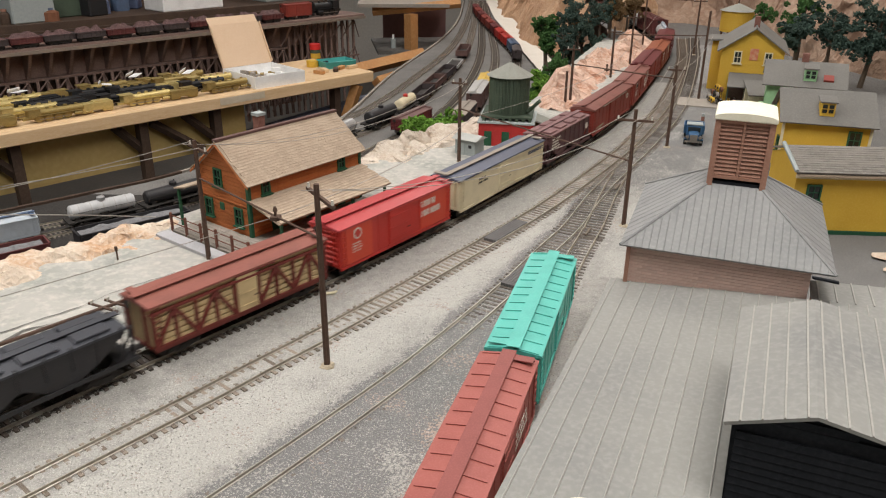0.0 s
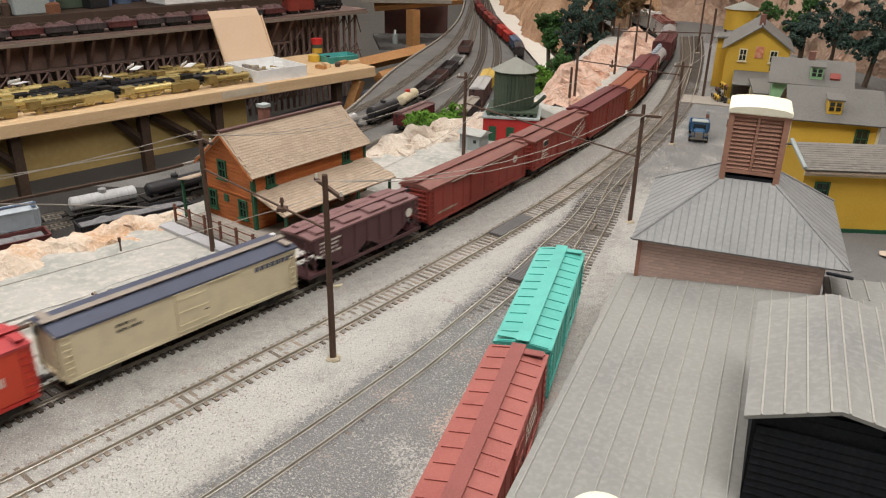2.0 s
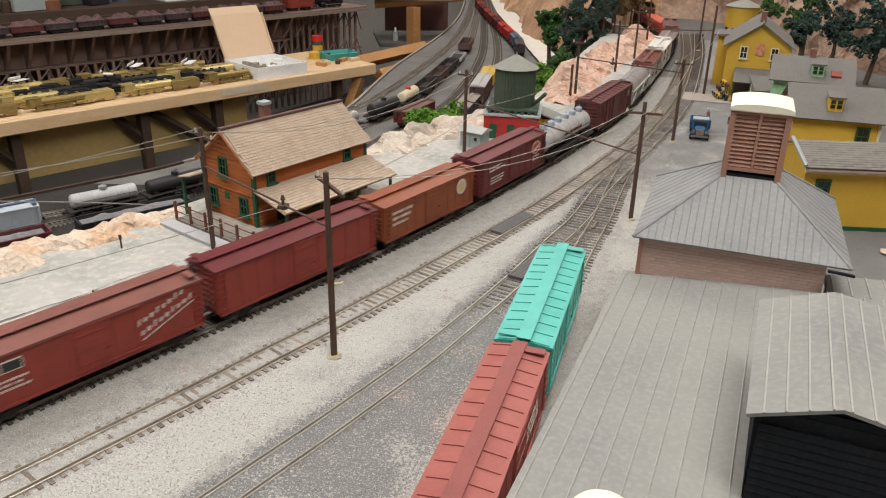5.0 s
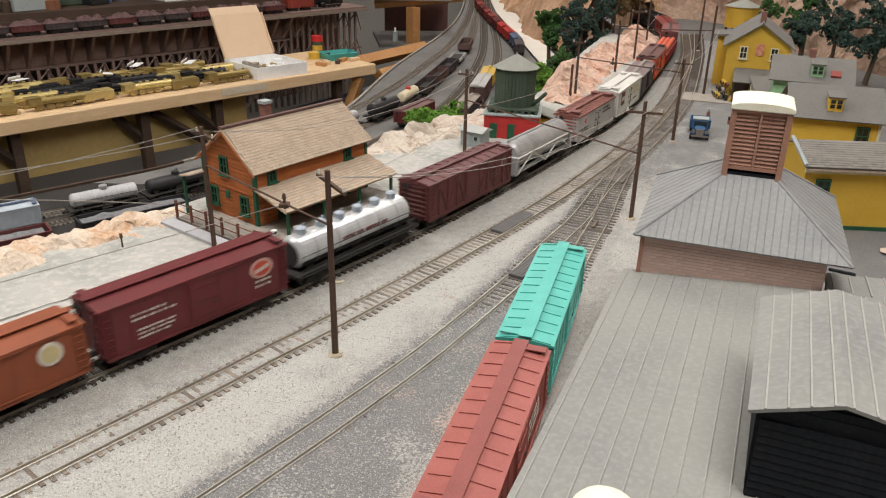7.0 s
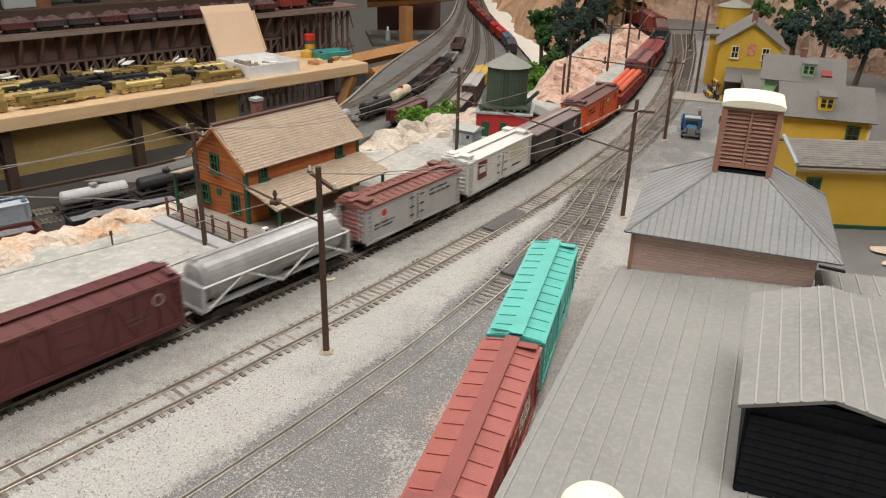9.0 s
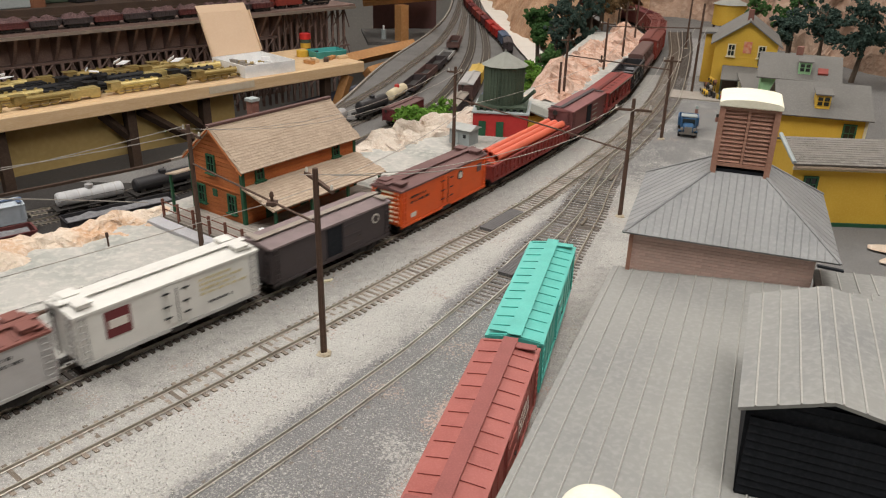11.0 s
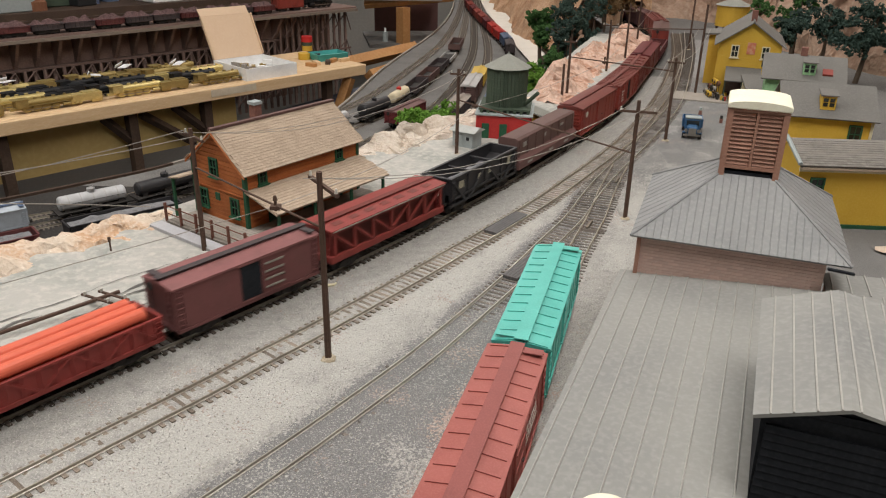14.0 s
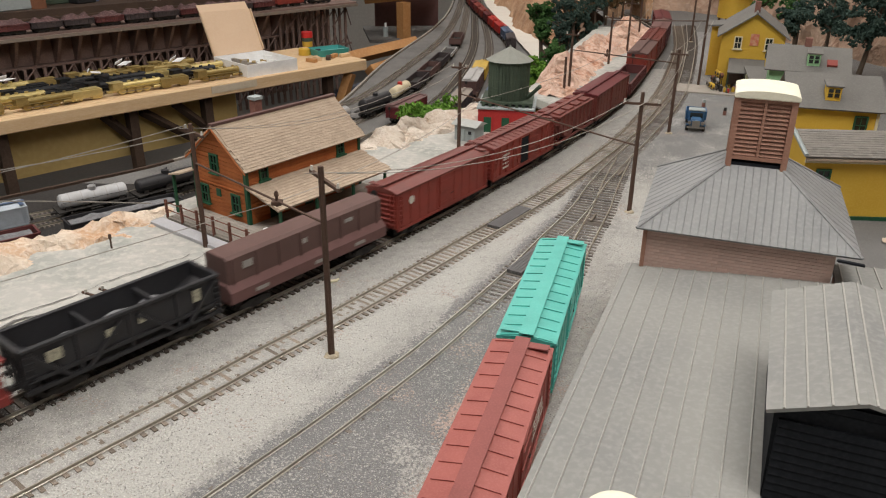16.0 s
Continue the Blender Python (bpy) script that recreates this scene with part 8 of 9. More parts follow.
def water_tower():
    t = thing("water_tower", pose(0.089, 1.0, 0, 0, 0, -8), "dark green water tank with grey roof on a red base", "water tower")
    base = part("base_house", boxes(((0, -0.004, 0.017), (0.074, 0.076, 0.036))), REDHOUSE, t)
    for x in (-0.024, 0.0, 0.024):
        part("door", boxes(((x, -0.0426, 0.013), (0.010, 0.001, 0.022))), GREEN if x <= 0 else REDHOUSE, base)
    part("base_trim", boxes(((0, -0.004, 0.0358), (0.078, 0.080, 0.002))), GREYHOUSE, t)
    for i in range(8):
        part("deck_beam", boxes(((-0.031 + i * 0.009, 0, 0.0385), (0.004, 0.072, 0.004))), TANKGREEN, t)
    part("deck", boxes(((0, 0, 0.0415), (0.070, 0.070, 0.0024))), TANKGREEN, t)
    r, z0, z1 = 0.0275, 0.0427, 0.0935
    bm = bmesh.new()
    rod(bm, (0, 0, z0), (0, 0, z1), r - 0.0008, 32)
    body = part("tank", bm, TANKGREEN, t)
    k = 36
    for i in range(k):
        a = 2 * math.pi * i / k
        shared("stave", "wt_stave", lambda: bevelled(boxes(((0, 0, (z1 - z0) / 2), (0.0016, 2 * math.pi * r / k * 0.93, z1 - z0))), 0.0003), TANKGREEN, body, Matrix.Rotation(a, 4, "Z") @ Matrix.Translation((r - 0.0004, 0, z0)))
    for z in (0.048, 0.058, 0.068, 0.078, 0.088):
        part("hoop", rods([((0, 0, z), (0, 0, z + 0.0008))], r + 0.0008, 36), TANKGREEN, t)
    bm = bmesh.new()
    rod(bm, (0, 0, z1), (0, 0, z1 + 0.0175), r + 0.0050, 12, 0.0006)
    part("roof", bm, TANKROOF, t)
    part("finial", rods([((0, 0, z1 + 0.0165), (0, 0, z1 + 0.0195))], 0.0014, 6), TANKROOF, t)
    part("ladder", boxes(*([((-0.006, -r - 0.002, 0.068), (0.0008, 0.0008, 0.052)), ((-0.001, -r - 0.002, 0.068), (0.0008, 0.0008, 0.052))] + [((-0.0035, -r - 0.002, 0.044 + 0.004 * i), (0.005, 0.0006, 0.0006)) for i in range(12)])), TANKGREEN, t)
    part("spout", rods([((r, -0.012, 0.046), (r + 0.016, -0.022, 0.064))], 0.0026, 8), TANKGREEN, t)
    part("side_lean_to", boxes(((0.048, 0.006, 0.013), (0.022, 0.03, 0.026))), YELLOW, t)
    part("side_lean_to_roof", boxes(((0.052, 0.004, 0.030), (0.036, 0.042, 0.002), 0, 0, 20)), TANKROOF, t)
    h = thing("tool_shed", pose(0.034, 0.925, 0.003, 0, 0, -32), "small blue-grey tool shed beside the main track", "shed")
    part("wall", boxes(((0, 0, 0.011), (0.030, 0.024, 0.022))), GREYHOUSE, h)
    bm = bmesh.new()
    prism(bm, [(-0.015, 0.0215), (0, 0.027), (0.015, 0.0215)], -0.019, 0.019)
    part("roof", bm, GREYSIDE_ROOF, h)
    part("door", boxes(((-0.004, -0.0125, 0.009), (0.007, 0.001, 0.016))), GREYHOUSE, h)
    part("vent", boxes(((0.008, -0.0125, 0.013), (0.004, 0.001, 0.004))), BLACK, h)


GREYSIDE_ROOF = ramp_mat("pale_grey_shed_roof", (0.42, 0.43, 0.41), None, None, 0.8)


def truck():
    t = thing("truck", pose(0.354, 1.008, 0.001, 0, 0, 164) @ Matrix.Diagonal((1.28, 1.28, 1.28, 1)), "small old blue flatbed truck on the gravel lot", "truck")
    part("cab", bevelled(boxes(((0, 0.002, 0.013), (0.0165, 0.011, 0.013))), 0.0012), BLUEPAINT, t)
    part("cab_roof", bevelled(boxes(((0, 0.002, 0.0202), (0.0172, 0.012, 0.0016))), 0.0005), GREYHOUSE, t)
    part("windscreen", boxes(((0, 0.0079, 0.0150), (0.0130, 0.0006, 0.0052))), GLASS_DARK, t)
    part("bonnet", bevelled(boxes(((0, 0.0150, 0.0096), (0.0110, 0.0150, 0.0080))), 0.0014), BLUEPAINT, t)
    part("radiator", boxes(((0, 0.0229, 0.0092), (0.0080, 0.0006, 0.0066))), STEEL, t)
    for s in (-1, 1):
        part("wing", bevelled(boxes(((s * 0.0080, 0.0165, 0.0066), (0.0042, 0.0120, 0.0020), 0, 12)), 0.0006), BLUEPAINT, t)
        bm = bmesh.new()
        rod(bm, (s * 0.0066, 0.0215, 0.0100), (s * 0.0066, 0.0234, 0.0100), 0.0018, 10)
        part("headlight", bm, STEEL, t)
        for y in (0.0165, -0.0180):
            w = new("wheel")
            w.empty_display_size = 0.003
            w.parent = t
            w.location = (s * 0.0085, y, 0.0044)
            part("tyre", rods([((-0.0014, 0, 0), (0.0014, 0, 0))], 0.0044, 16), UNDER, w)
            part("rim", rods([((-0.0016, 0, 0), (0.0016, 0, 0))], 0.0024, 10), BLUEPAINT, w)
    bm = boxes(((0, -0.016, 0.0090), (0.0220, 0.0290, 0.0020)), ((-0.0105, -0.016, 0.0125), (0.0010, 0.0290, 0.0060)), ((0.0105, -0.016, 0.0125), (0.0010, 0.0290, 0.0060)), ((0, -0.030, 0.0125), (0.0220, 0.0010, 0.0060)), ((0, -0.002, 0.0135), (0.0220, 0.0010, 0.0080)))
    part("bed", bm, BLUEPAINT, t)
    part("bumper", boxes(((0, 0.0245, 0.0056), (0.0180, 0.0010, 0.0016))), STEEL, t)
    for x, y, c in ((0.402, 1.125, GREYHOUSE), (0.418, 1.075, UNDER)):
        d = thing("lot_marker", pose(x, y, 0.0012), "small red and grey hydrant-like post on the gravel lot", "post", "posts on the lot")
        part("stem", rods([((0, 0, 0), (0, 0, 0.007))], 0.0026, 8), BRICK_DARK, d)
        part("top", rods([((0, 0, 0.007), (0, 0, 0.0115))], 0.0022, 8), c, d)
    d = thing("scrap_bit", LOOSE, "small pale scrap lying in the gravel", "scrap")
    part("chip", bevelled(boxes(((0, 0, 0.0008), (0.008, 0.0035, 0.0014), 15), ((0.004, 0.002, 0.0008), (0.005, 0.002, 0.0014), 70)), 0.0003), CREAMWALL, d)
    d = thing("downed_pole", pose(-0.262, 0.462, 0.005, 0, 0, 30), "fallen brown pole with crossarms lying on the plaster ground", "pole")
    part("mast", rods([((-0.075, -0.018, 0.002), (0.020, 0.006, 0.006))], 0.0016, 7), POLE, d)
    for x in (0.002, 0.014):
        a = part("crossarm", rods([((x - 0.008, 0.014, 0.006), (x + 0.010, -0.012, 0.006))], 0.0012, 6), POLE, d)
        for ix, iy in ((x - 0.006, 0.011), (x + 0.008, -0.009)):
            part("insulator", rods([((ix, iy, 0.006), (ix, iy, 0.0095))], 0.0012, 6), INSULATOR, a)


LOOSE = pose(-0.089, 0.512, 0.0015)


# ---------------------------------------------------------------- trees
def tree(name, label, x, y, z, h, spread, leaf, seed, clumps=60, trunk=0.35, crown_z=0.6, flat=1.0):
    rnd = random.Random(seed)
    t = thing(name, pose(x, y, z), label, "tree", "trees on the mountainside")
    bm = bmesh.new()
    top = Vector((rnd.uniform(-0.1, 0.1) * h, rnd.uniform(-0.1, 0.1) * h, h * 0.85))
    rod(bm, (0, 0, -0.02), top, h * 0.035, 7, h * 0.012)
    tips = []
    for i in range(9):
        a = rnd.random() * 6.28
        f = rnd.uniform(trunk, 0.95)
        p = top * f
        q = p + Vector((math.cos(a) * spread * rnd.uniform(0.4, 0.9), math.sin(a) * spread * rnd.uniform(0.4, 0.9), h * rnd.uniform(0.02, 0.14)))
        rod(bm, p, q, h * 0.012, 5, h * 0.004)
        tips += [q, p.lerp(q, 0.6)]
    part("trunk", bm, BARK, t)
    verts, faces = [], []
    for i in range(clumps):
        c = rnd.choice(tips) + Vector((rnd.gauss(0, 0.22) * spread, rnd.gauss(0, 0.22) * spread, rnd.gauss(0, 0.16) * spread * flat))
        r = spread * rnd.uniform(0.10, 0.22)
        for k in range(26):
            d = Vector((rnd.gauss(0, 1), rnd.gauss(0, 1), rnd.gauss(0, 0.75))).normalized() * r * rnd.uniform(0.55, 1.0)
            s = rnd.uniform(0.0016, 0.0036) * (h / 0.12) ** 0.5
            n = Vector((rnd.gauss(0, 1), rnd.gauss(0, 1), rnd.gauss(0, 1)))
            u = n.orthogonal().normalized() * s
            v = n.cross(u).normalized() * s
            i0 = len(verts)
            verts += [tuple(c + d + u), tuple(c + d - u * 0.5 + v), tuple(c + d - u * 0.5 - v), tuple(c + d + n.normalized() * s * 0.8)]
            faces += [(i0, i0 + 1, i0 + 3), (i0 + 1, i0 + 2, i0 + 3), (i0 + 2, i0, i0 + 3)]
    me = bpy.data.meshes.new("crown")
    me.from_pydata(verts, [], faces)
    me.materials.append(leaf)
    ob = new("crown", me)
    ob.parent = t
    return t


def trees():
    tree("tree", "round green tree below the mountainside", 0.255, 1.95, -0.14, 0.225, 0.042, LEAF, 1, 150, 0.62)
    tree("bush", "bright green bush beside the ridge", 0.188, 1.46, -0.14, 0.150, 0.036, LEAF_BRIGHT, 2, 110, 0.5)
    tree("bush", "green bush beside the ridge", 0.212, 1.52, -0.14, 0.185, 0.036, LEAF, 21, 110, 0.5)
    tree("bush", "bright green bush behind the rock outcrop", -0.022, 1.10, -0.14, 0.152, 0.032, LEAF_BRIGHT, 3, 150, 0.72)
    tree("bush", "bright green low bush behind the rock outcrop", 0.004, 1.13, -0.14, 0.158, 0.034, LEAF_BRIGHT, 4, 110, 0.72)
    for i, (x, y, z, h, s, lf) in enumerate(((0.305, 1.97, -0.14, 0.21, 0.045, LEAF_DARK), (0.335, 1.92, -0.14, 0.20, 0.045, LEAF_DARK), (0.352, 1.99, -0.14, 0.24, 0.050, LEAF_DARK), (0.30, 1.86, -0.14, 0.15, 0.04, LEAF_DARK),
                                             (0.415, 2.0, -0.02, 0.125, 0.040, LEAF_BROWN), (0.465, 2.04, -0.02, 0.13, 0.038, LEAF_BROWN), (0.385, 1.97, -0.03, 0.13, 0.042, LEAF_DARK), (0.285, 1.80, -0.14, 0.12, 0.035, LEAF_DARK),
                                             (0.33, 2.06, -0.14, 0.26, 0.045, LEAF_DARK), (0.43, 2.08, -0.03, 0.16, 0.045, LEAF_DARK), (0.281, 1.86, -0.068, 0.110, 0.030, LEAF_DARK), (0.339, 1.98, -0.063, 0.120, 0.032, LEAF_BROWN), (0.363, 1.92, -0.071, 0.100, 0.026, LEAF_DARK))):
        tree("tree", "dark scrubby tree on the mountainside" if lf is LEAF_DARK else "brownish scrubby tree on the mountainside", x, y, z, h, s, lf, 30 + i, 58, 0.5)
    for i, (x, y, z, h, s, lf) in enumerate(((0.665, 1.44, 0.0, 0.128, 0.032, LEAF_DARK), (0.725, 1.44, 0.0, 0.145, 0.045, LEAF_DARK), (0.775, 1.40, 0.0, 0.165, 0.048, LEAF_DARK), (0.815, 1.30, 0.0, 0.140, 0.036, LEAF_DARK),
                                             (0.615, 1.50, 0.0, 0.150, 0.030, LEAF), (0.70, 1.52, 0.0, 0.165, 0.034, LEAF))):
        tree("tree", "dark green tree on the slope behind the houses", x, y, z, h, s, lf, 60 + i, (120, 110, 130, 110, 60, 60)[i], 0.40)


# ---------------------------------------------------------------- bench and background
def loco(m, brass, label, L=0.165, tender=True):
    t = thing("model_locomotive", m, label, "locomotive", "locomotives on the bench")
    bm = bmesh.new()
    rod(bm, (-L / 2 + 0.012, 0, 0.030), (L / 2 - 0.045, 0, 0.030), 0.0115, 18)
    part("boiler", bm, brass, t)
    bm = bmesh.new()
    rod(bm, (-L / 2 + 0.006, 0, 0.030), (-L / 2 + 0.022, 0, 0.030), 0.0122, 18)
    part("smokebox", bm, brass, t)
    part("cab", bevelled(boxes(((L / 2 - 0.032, 0, 0.031), (0.026, 0.032, 0.027)), ((L / 2 - 0.030, 0, 0.0455), (0.034, 0.034, 0.002))), 0.0006), brass, t)
    part("running_board", boxes(((-0.012, 0.0135, 0.0225), (L * 0.72, 0.007, 0.0015)), ((-0.012, -0.0135, 0.0225), (L * 0.72, 0.007, 0.0015))), brass, t)
    for i, x in enumerate((-0.055, -0.030, -0.008, 0.010)):
        bm = bmesh.new()
        rod(bm, (x, 0, 0.040), (x, 0, 0.0465), 0.0045 if i else 0.0035, 12)
        part("dome" if i else "smokestack", bm, brass, t)
    for s in (-1, 1):
        part("cylinder", rods([((-L / 2 + 0.012, s * 0.0145, 0.013), (-L / 2 + 0.030, s * 0.0145, 0.013))], 0.0055, 12), brass, t)
        for i in range(4):
            part("driving_wheel", rods([((-0.030 + i * 0.021, s * 0.0085, 0.0095), (-0.030 + i * 0.021, s * 0.0110, 0.0095))], 0.0095, 18), brass, t)
        part("side_rod", boxes(((0.0, s * 0.0125, 0.0095), (0.068, 0.0012, 0.0022))), STEEL, t)
    part("frame", boxes(((0, 0, 0.014), (L * 0.9, 0.010, 0.008))), brass, t)
    part("pilot", bevelled(boxes(((-L / 2 - 0.004, 0, 0.0080), (0.012, 0.026, 0.008))), 0.002), brass, t)
    if tender:
        x = L / 2 + 0.045
        part("tender", bevelled(boxes(((x, 0, 0.023), (0.075, 0.031, 0.026)), ((x - 0.012, 0, 0.038), (0.040, 0.026, 0.006))), 0.0008), brass, t)
        for q in (-0.024, 0.024):
            part("tender_truck", boxes(((x + q, 0, 0.006), (0.024, 0.026, 0.008))), brass, t)
    return t


def bench():
    """The side bench: x along its front edge, y towards its back."""
    B = pose(-0.237, 2.209, -0.130, 0, 0, 46.4)
    t = thing("work_bench", B, "long pine side bench on dark braced posts", "bench")
    LEN, DEP, TH = 1.75, 0.275, 0.030
    for i in range(3):
        part("bench_plank", bevelled(boxes(((-LEN / 2, 0.005 + DEP / 3 * (i + 0.5), -TH / 2), (LEN, DEP / 3 - 0.002, TH))), 0.002), WOOD, t)
    part("front_rail", bevelled(boxes(((-LEN / 2, -0.006, -0.015), (LEN, 0.020, 0.030))), 0.002), WOOD, t)
    part("pale_strip", boxes(((-0.44, -0.0165, -0.012), (0.13, 0.0016, 0.017))), PALETAPE, t)
    for x in (-0.12, -0.505, -0.70, -0.985, -1.45):
        part("post", boxes(((x, 0.018, -0.50), (0.021, 0.026, 0.93))), DARKWOOD, t)
    for x0, z0, x1, z1 in ((-0.70, -0.105, -0.765, -0.035), (-0.545, -0.135, -0.675, -0.040), (-0.515, -0.105, -0.590, -0.035), (-0.985, -0.105, -1.05, -0.035)):
        part("brace", rods([((x0, 0.020, z0), (x1, 0.020, z1))], 0.011, 4), DARKWOOD, t)
    part("end_brace", rods([((-0.05, 0.0, -0.035), (-0.115, 0.03, -0.22))], 0.018, 4), WOOD_ORANGE, t)
    # Panel cut short; the dark board below stands for the shadow on it.
    part("back_panel", boxes(((-0.98, 0.046, -0.088), (1.15, 0.008, 0.116))), FASCIA, t)
    part("kick_board", boxes(((-0.90, 0.060, -0.40), (1.60, 0.012, 0.42))), DARKWOOD, t)
    part("lower_shelf", boxes(((-LEN / 2, 0.19, -0.36), (LEN, 0.24, 0.02))), DARKWOOD, t)
    # locomotives in rows
    specs = []
    tones = (BRASS_DARK, BRASS, BRASS_DARK, BLACK, BLACK, BRASS, BRASS, BLACK, BLACK, BRASS_DARK, BLACK, BRASS, BRASS_DARK)
    for row, (y, x0) in enumerate(((0.034, -0.462), (0.078, -0.50), (0.122, -0.455), (0.166, -0.53), (0.210, -0.49))):
        for k in range(5):
            specs.append((x0 - k * 0.212, y + 0.006 * ((k + row) % 2), tones[(k + row * 3) % len(tones)]))
    for x, y, mt in specs:
        lab = {"raw_brass": "raw brass model steam locomotive with tender", "tarnished_brass": "tarnished brass model steam locomotive with tender"}.get(mt.name, "black model steam locomotive with tender")
        loco(B @ pose(x, y, 0.0015, 0, 0, 180) @ Matrix.Diagonal((0.95, 0.72, 0.63, 1)), mt, lab + " on the bench", 0.150)
    rnd = random.Random(4)
    for i, (x, y, z) in enumerate(((-0.62, 0.19, 0.047), (-0.50, 0.14, 0.047), (-0.72, 0.13, 0.047), (-0.90, 0.185, 0.047), (-1.06, 0.13, 0.047))):
        c = thing("paper_slip", B @ pose(x, y, z - 0.006, rnd.uniform(-8, 8), rnd.uniform(-8, 8), rnd.uniform(0, 90)), "white folded paper card lying on a locomotive", "card", "paper cards on the bench")
        part("sheet", boxes(((0, 0, 0.0), (0.034, 0.022, 0.0012))), WHITE, c)
        part("fold", boxes(((0, 0.016, 0.004), (0.034, 0.0012, 0.008), 0, 30)), WHITE, c)
    # open card box
    b = thing("card_box", pose(-0.510, 2.042, -0.130, 0, 0, 45), "open white card box with a raised tan lid", "box")
    w, d, h = 0.152, 0.165, 0.031
    part("box_bottom", boxes(((0, 0, 0.0015), (w, d, 0.003))), WHITE, b)
    for k in (-1, 1):
        part("box_side", boxes(((0, k * d / 2, h / 2), (w, 0.003, h))), WHITE, b)
        part("box_end", boxes(((k * w / 2, 0, h / 2), (0.003, d, h))), WHITE, b)
    lid = part("lid", boxes(((0, 0, 0.060), (w, 0.003, 0.120))), CARD, b)
    lid.matrix_local = pose(0, d / 2, h, -27, 0, 0)
    part("lid_flap", boxes(((0, 0.003, 0.132), (w * 0.98, 0.0025, 0.024), 0, -12)), CARD, lid)
    for k in (-1, 1):
        part("lid_side", boxes(((k * (w / 2 + 0.001), -0.005, 0.060), (0.002, 0.008, 0.116))), CARD, lid)
    for i in range(14):
        part("tray_piece", boxes(((rnd.uniform(-0.055, 0.055), rnd.uniform(-0.065, 0.03), 0.010 + rnd.random() * 0.016), (0.024, 0.010, 0.012), rnd.uniform(0, 180))), (WHITE, DECK, BRASS_DARK)[i % 3], b)
    # odds and ends at the bench end
    c = thing("plastic_tray", pose(-0.345, 2.27, -0.130, 0, 0, 36) @ Matrix.Diagonal((0.72, 0.72, 0.72, 1)), "teal plastic tray on the bench end", "tray")
    part("tray_floor", boxes(((0, 0, 0.002), (0.13, 0.085, 0.004))), PLASTIC_TEAL, c)
    for s in (-1, 1):
        part("tray_side", boxes(((0, s * 0.043, 0.014), (0.136, 0.004, 0.028), 0, -s * 14)), PLASTIC_TEAL, c)
        part("tray_end", boxes(((s * 0.066, 0, 0.014), (0.004, 0.085, 0.028), 0, 0, s * 14)), PLASTIC_TEAL, c)
    c = thing("paint_tin", pose(-0.432, 2.41, -0.130) @ Matrix.Diagonal((0.8, 0.8, 0.8, 1)), "stacked red and yellow plastic tubs", "tub")
    part("tub", rods([((0, 0, 0), (0, 0, 0.020))], 0.020, 16), YELLOW, c)
    part("band", rods([((0, 0, 0.020), (0, 0, 0.034))], 0.021, 16), TANKGREEN, c)
    part("lid", rods([((0, 0, 0.034), (0, 0, 0.055))], 0.022, 16), PLASTIC_RED, c)
    c = thing("tape_roll", pose(-0.415, 2.26, -0.130), "yellow tool lying on the bench", "tool")
    part("body", rods([((0, 0, 0), (0, 0, 0.018))], 0.018, 14), YELLOW, c)
    part("handle", boxes(((0.02, 0.01, 0.008), (0.05, 0.012, 0.012), 30)), BLACK, c)
    for i in range(5):
        c = thing("wood_block", B @ pose(-0.02 - 0.03 * i, 0.06 + 0.014 * (i % 2), 0.0, 0, 0, 25 * i), "small loose wooden offcut on the bench", "offcut", "offcuts on the bench")
        part("block", bevelled(boxes(((0, 0, 0.005), (0.034, 0.014, 0.010))), 0.001), (WOOD, WOOD_ORANGE, DARKWOOD)[i % 3], c)


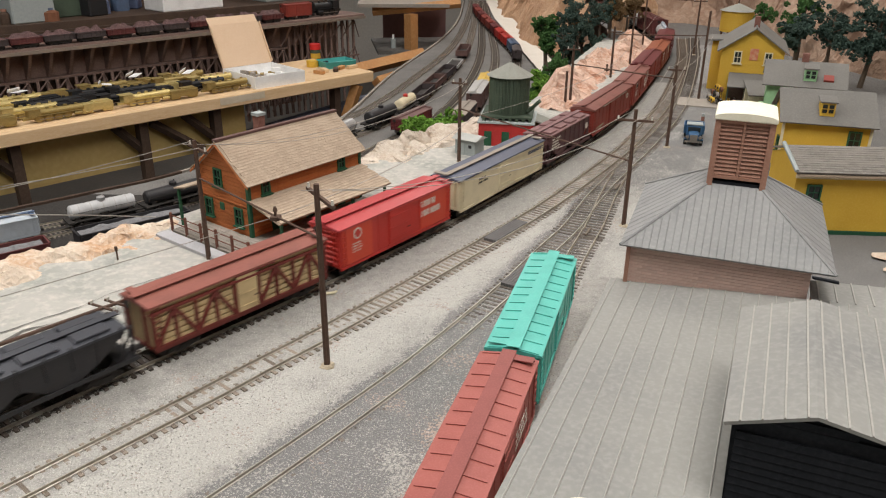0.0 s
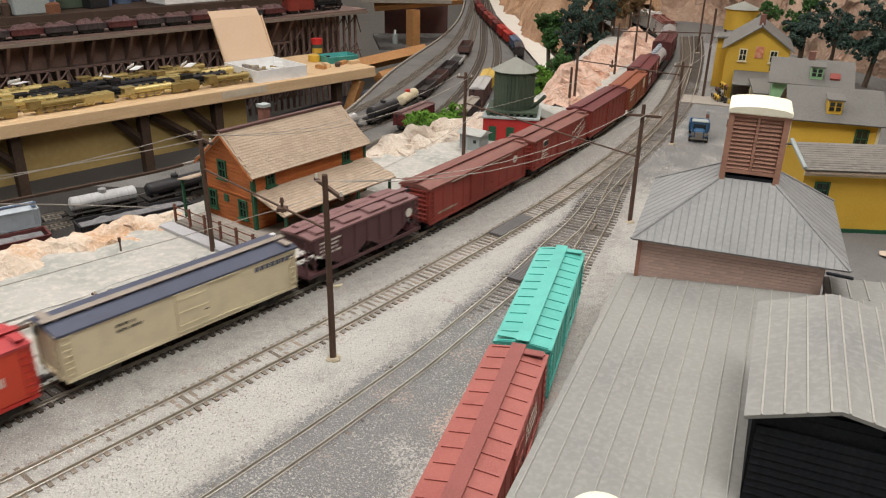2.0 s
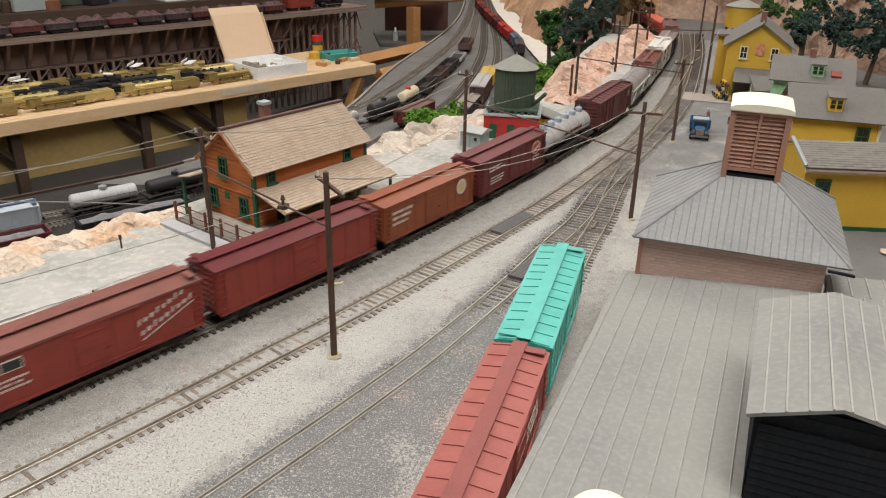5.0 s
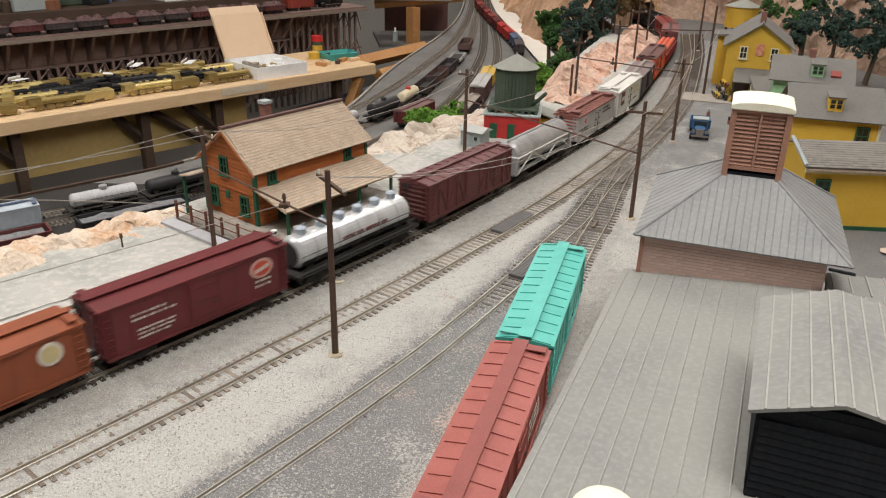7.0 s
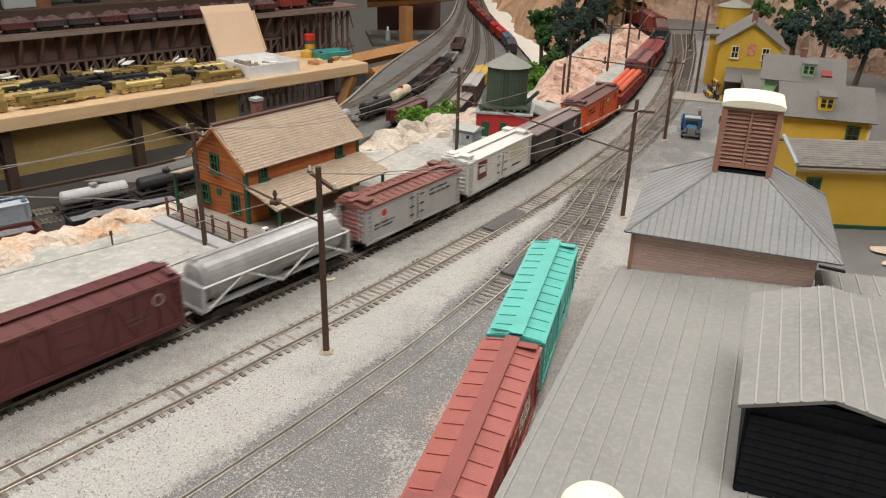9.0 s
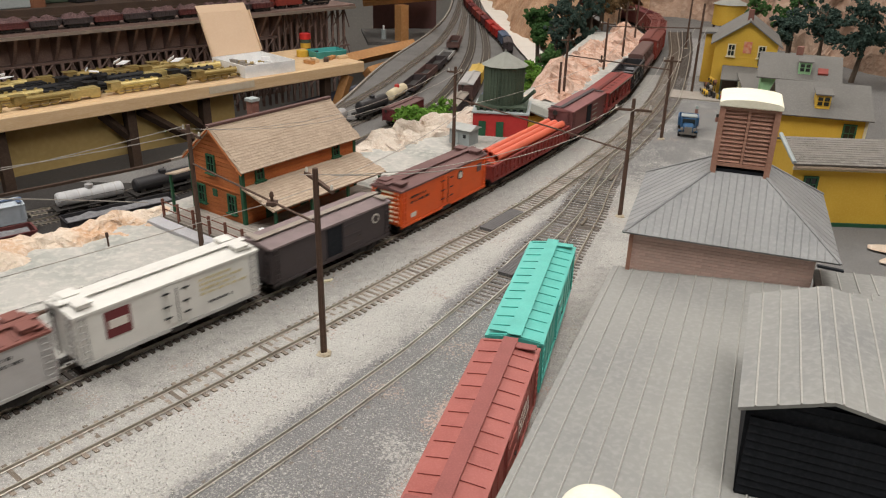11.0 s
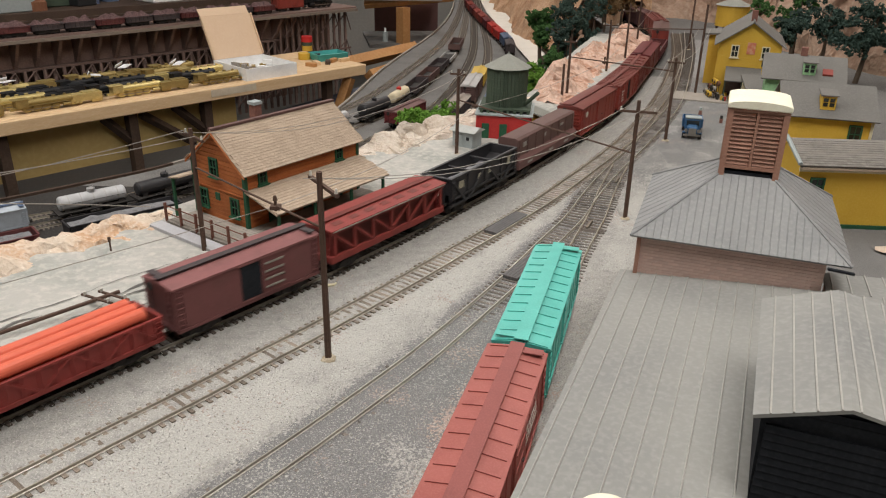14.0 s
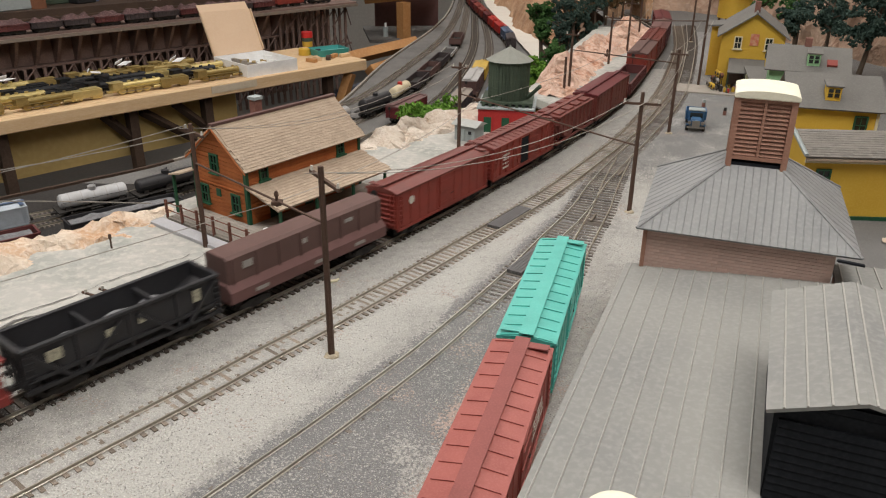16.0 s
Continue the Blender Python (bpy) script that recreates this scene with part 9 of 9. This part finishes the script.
def trestle():
    """The long dark loading dock behind the bench."""
    L = 1.70
    M = pose(-0.237, 2.209, -0.020, 0, 0, 46.4) @ pose(0.27, 0.352, 0)
    t = thing("loading_dock", M, "long dark brown timber loading dock with ribbed side and lattice legs", "dock")
    part("deck", boxes(((-L / 2, 0.10, -0.006), (L, 0.22, 0.012))), TRESTLE, t)
    part("edge_rail", boxes(((-L / 2, -0.012, -0.010), (L, 0.008, 0.008))), DARKDECK, t)
    part("side_plate", boxes(((-L * 0.5 - 0.05, 0.058, -0.050), (L - 0.35, 0.008, 0.072))), TRESTLE, t)
    part("bottom_flange", boxes(((-L * 0.5 - 0.08, 0.050, -0.087), (L - 0.40, 0.040, 0.006))), TRESTLE, t)
    n = 26
    for i in range(n):
        x = -0.30 - i * (L - 0.35) / n
        m = pose(x, 0.0, 0.0)
        def rib():
            bm = bmesh.new()
            prism(bm, [(-0.008, -0.014), (0.055, -0.014), (0.055, -0.084), (0.042, -0.084)], -0.0040, 0.0040)
            return bm
        shared("rib", "dock_rib", rib, TRESTLE, t, m)
    k = 70
    for i in range(k):
        x = -0.02 - i * L / k
        z1 = -0.090 if x < -0.30 else -0.014
        for y, nm in ((0.03, "f"), (0.16, "b")):
            shared("leg", ("dock_leg", z1), lambda: boxes(((0, 0, (z1 - 0.30) / 2), (0.007, 0.007, z1 + 0.30))), TRESTLE, t, pose(x, y, 0))
    bm = bmesh.new()
    for i in range(k // 2):
        x = -0.02 - i * 2 * L / k
        for j in range(3):
            z = -0.09 - j * 0.065 if x < -0.30 else -0.02 - j * 0.09
            for s in (-1, 1):
                rod(bm, (x, 0.024, z), (x - s * 0.04 - 0.02, 0.024, z - 0.06), 0.0024, 4)
    for z in (-0.14, -0.19, -0.24):
        box(bm, (-L / 2, 0.026, z), (L, 0.004, 0.006))
    x_ = part("lattice", bm, TRESTLE, t)
    x_["kind"] = "stuff"
    # ore cars standing on it
    for i in range(16):
        c = gondola("ore_car", "reddish brown ore car heaped with ore on the loading dock", 0.076, P_SOOT if i % 3 else P_DARKBROWN, H=0.024, ribs=6, group="ore cars on the loading dock")
        heap(0.0785, 0.036, 0.022, 0.016, ORE, c, 50 + i)
        c.matrix_world = M @ pose(-0.36 - i * 0.080, 0.012, 0.001)
    c = house_car("boxcar", "red boxcar standing on the loading dock", 0.10, P_RUSTRED, P_RUSTRED, ribs=0, group="ore cars on the loading dock")
    c.matrix_world = M @ pose(-0.25, 0.03, 0.001)
    loco(M @ pose(-0.12, 0.04, 0.001), BLACK, "black model locomotive standing on the loading dock", 0.12, False)
    # bench top behind, with clutter
    s = thing("back_shelf", M @ pose(0, 0.26, 0), "brown wooden back bench crowded with things", "shelf")
    part("shelf_top", boxes(((-L / 2, 0.22, 0.010), (L + 0.2, 0.40, 0.02))), DARKWOOD, s)
    part("shelf_front", boxes(((-L / 2, 0.02, -0.15), (L + 0.2, 0.02, 0.30))), DARKWOOD, s)
    part("back_board", boxes(((-L / 2, 0.42, 0.26), (L + 0.2, 0.02, 0.5))), DARKWOOD, s)
    rnd = random.Random(11)
    mats = (DARKWOOD, BLACK, PLASTIC_RED, BLUECLOTH, DARKWOOD, LOUVRE, RUST, BLACK, P_RUSTRED, P_BLUECAR, TANKGREEN, LOUVRE)
    for i in range(46):
        x = -L - 0.1 + (L - 0.25) * i / 46 + rnd.uniform(-0.02, 0.02)
        y = rnd.uniform(0.06, 0.30)
        c = thing("clutter_jar", M @ pose(x, 0.26 + y, 0.020, 0, 0, rnd.uniform(0, 90)), "jar or tin among the clutter on the back bench", "jar", "clutter on the back bench")
        h = rnd.uniform(0.03, 0.10)
        r = rnd.uniform(0.012, 0.032)
        mt = mats[rnd.randrange(len(mats))]
        bm = bmesh.new()
        if i % 3 == 0:
            box(bm, (0, 0, h * 0.35), (r * 2.6, r * 1.8, h * 0.7))
            bevelled(bm, 0.003)
        else:
            rod(bm, (0, 0, 0), (0, 0, h * 0.8), r, 14)
            rod(bm, (0, 0, h * 0.8), (0, 0, h), r, 14, r * 0.5)
        part("container", bm, mt, c)
        part("cover", rods([((0, 0, h * (0.7 if i % 3 == 0 else 1.0)), (0, 0, h * (0.7 if i % 3 == 0 else 1.0) + 0.006))], r * 0.6, 12), mats[rnd.randrange(len(mats))], c)
    for x, y, w, d, h, mt in ((-0.46, 0.10, 0.22, 0.12, 0.05, WHITE), (-0.95, 0.10, 0.12, 0.10, 0.07, GREYHOUSE), (-0.80, 0.18, 0.16, 0.12, 0.09, TANKGREEN), (-0.05, 0.15, 0.22, 0.14, 0.10, GREYHOUSE)):
        c = thing("storage_box", M @ pose(x, 0.26 + y, 0.020, 0, 0, rnd.uniform(-6, 6)), "cardboard storage box on the back bench", "box", "boxes on the back bench")
        part("box_body", bevelled(boxes(((0, 0, h / 2), (w, d, h))), 0.003), mt, c)
        part("box_lid", bevelled(boxes(((0, 0, h + 0.003), (w + 0.006, d + 0.006, 0.010))), 0.002), mt, c)
    # timber frame at the end of the dock
    f = thing("timber_frame", Matrix.Identity(4), "orange pine framing beside the yard", "frame")
    for p, q, r in (((-0.155, 2.90, -0.42), (-0.155, 2.90, -0.05), 0.026), ((-0.30, 2.92, -0.045), (0.03, 2.92, -0.012), 0.016), ((-0.34, 2.34, -0.165), (-0.10, 2.62, -0.150), 0.022), ((-0.22, 2.24, -0.175), (-0.02, 2.55, -0.160), 0.022)):
        part("beam", rods([(p, q)], r, 4), WOOD_ORANGE, f)
    part("shelf_board", boxes(((-0.10, 3.05, -0.185), (0.42, 0.34, 0.012), 10)), YARDBED, f)
    part("top_board", boxes(((-0.19, 3.02, -0.020), (0.34, 0.26, 0.012), 4)), DECK, f)
    part("back_panel", boxes(((-0.16, 3.22, -0.10), (0.26, 0.014, 0.17), 6)), P_MUSHROOM, f)
    c = thing("spray_bottle", pose(-0.225, 2.93, -0.179), "small clear bottle on the grey shelf", "bottle")
    part("bottle", rods([((0, 0, 0), (0, 0, 0.035))], 0.010, 14), GREYHOUSE, c)
    part("neck", rods([((0, 0, 0.035), (0, 0, 0.05))], 0.004, 10), WHITE, c)
    v = thing("drain_pipe", Matrix.Identity(4), "dark blue pipe running under the bench", "pipe")
    part("pipe", rods([((-0.62, 2.02, -0.30), (-0.17, 2.30, -0.215))], 0.022, 14), P_NAVY, v)
    part("pipe_end", rods([((-0.17, 2.30, -0.215), (-0.16, 2.306, -0.213))], 0.024, 14), BLACK, v)


DARKDECK = ramp_mat("dull_brown_rail", (0.20, 0.165, 0.135), None, None, 0.85)
ORE = ramp_mat("purple_brown_ore", (0.115, 0.066, 0.066), (0.045, 0.026, 0.026), (0.30, 0.20, 0.19), 0.9, 0, 120, 500, 0.8, 0.002)
BLUECLOTH = ramp_mat("faded_blue_plastic", (0.10, 0.13, 0.22), None, None, 0.6)


room()
ground()
rocks()
YL = yard()
tracks()
warehouse()
station()
town()
water_tower()
truck()
poles()
trees()
bench()
trestle()
parked_cars()
yard_cars(YL)
TRAIN = train_cars()


def motions():
    """The train runs along the main track at an even speed."""
    for u, L, car in TRAIN:
        rows = []
        for i in range(33):
            t = i * 0.5
            rows.append((t, on_track(LINE_A, TRAIN_ZERO + u - SPEED * t, L, RAIL_TOP)))
        walk(car, rows)


motions()
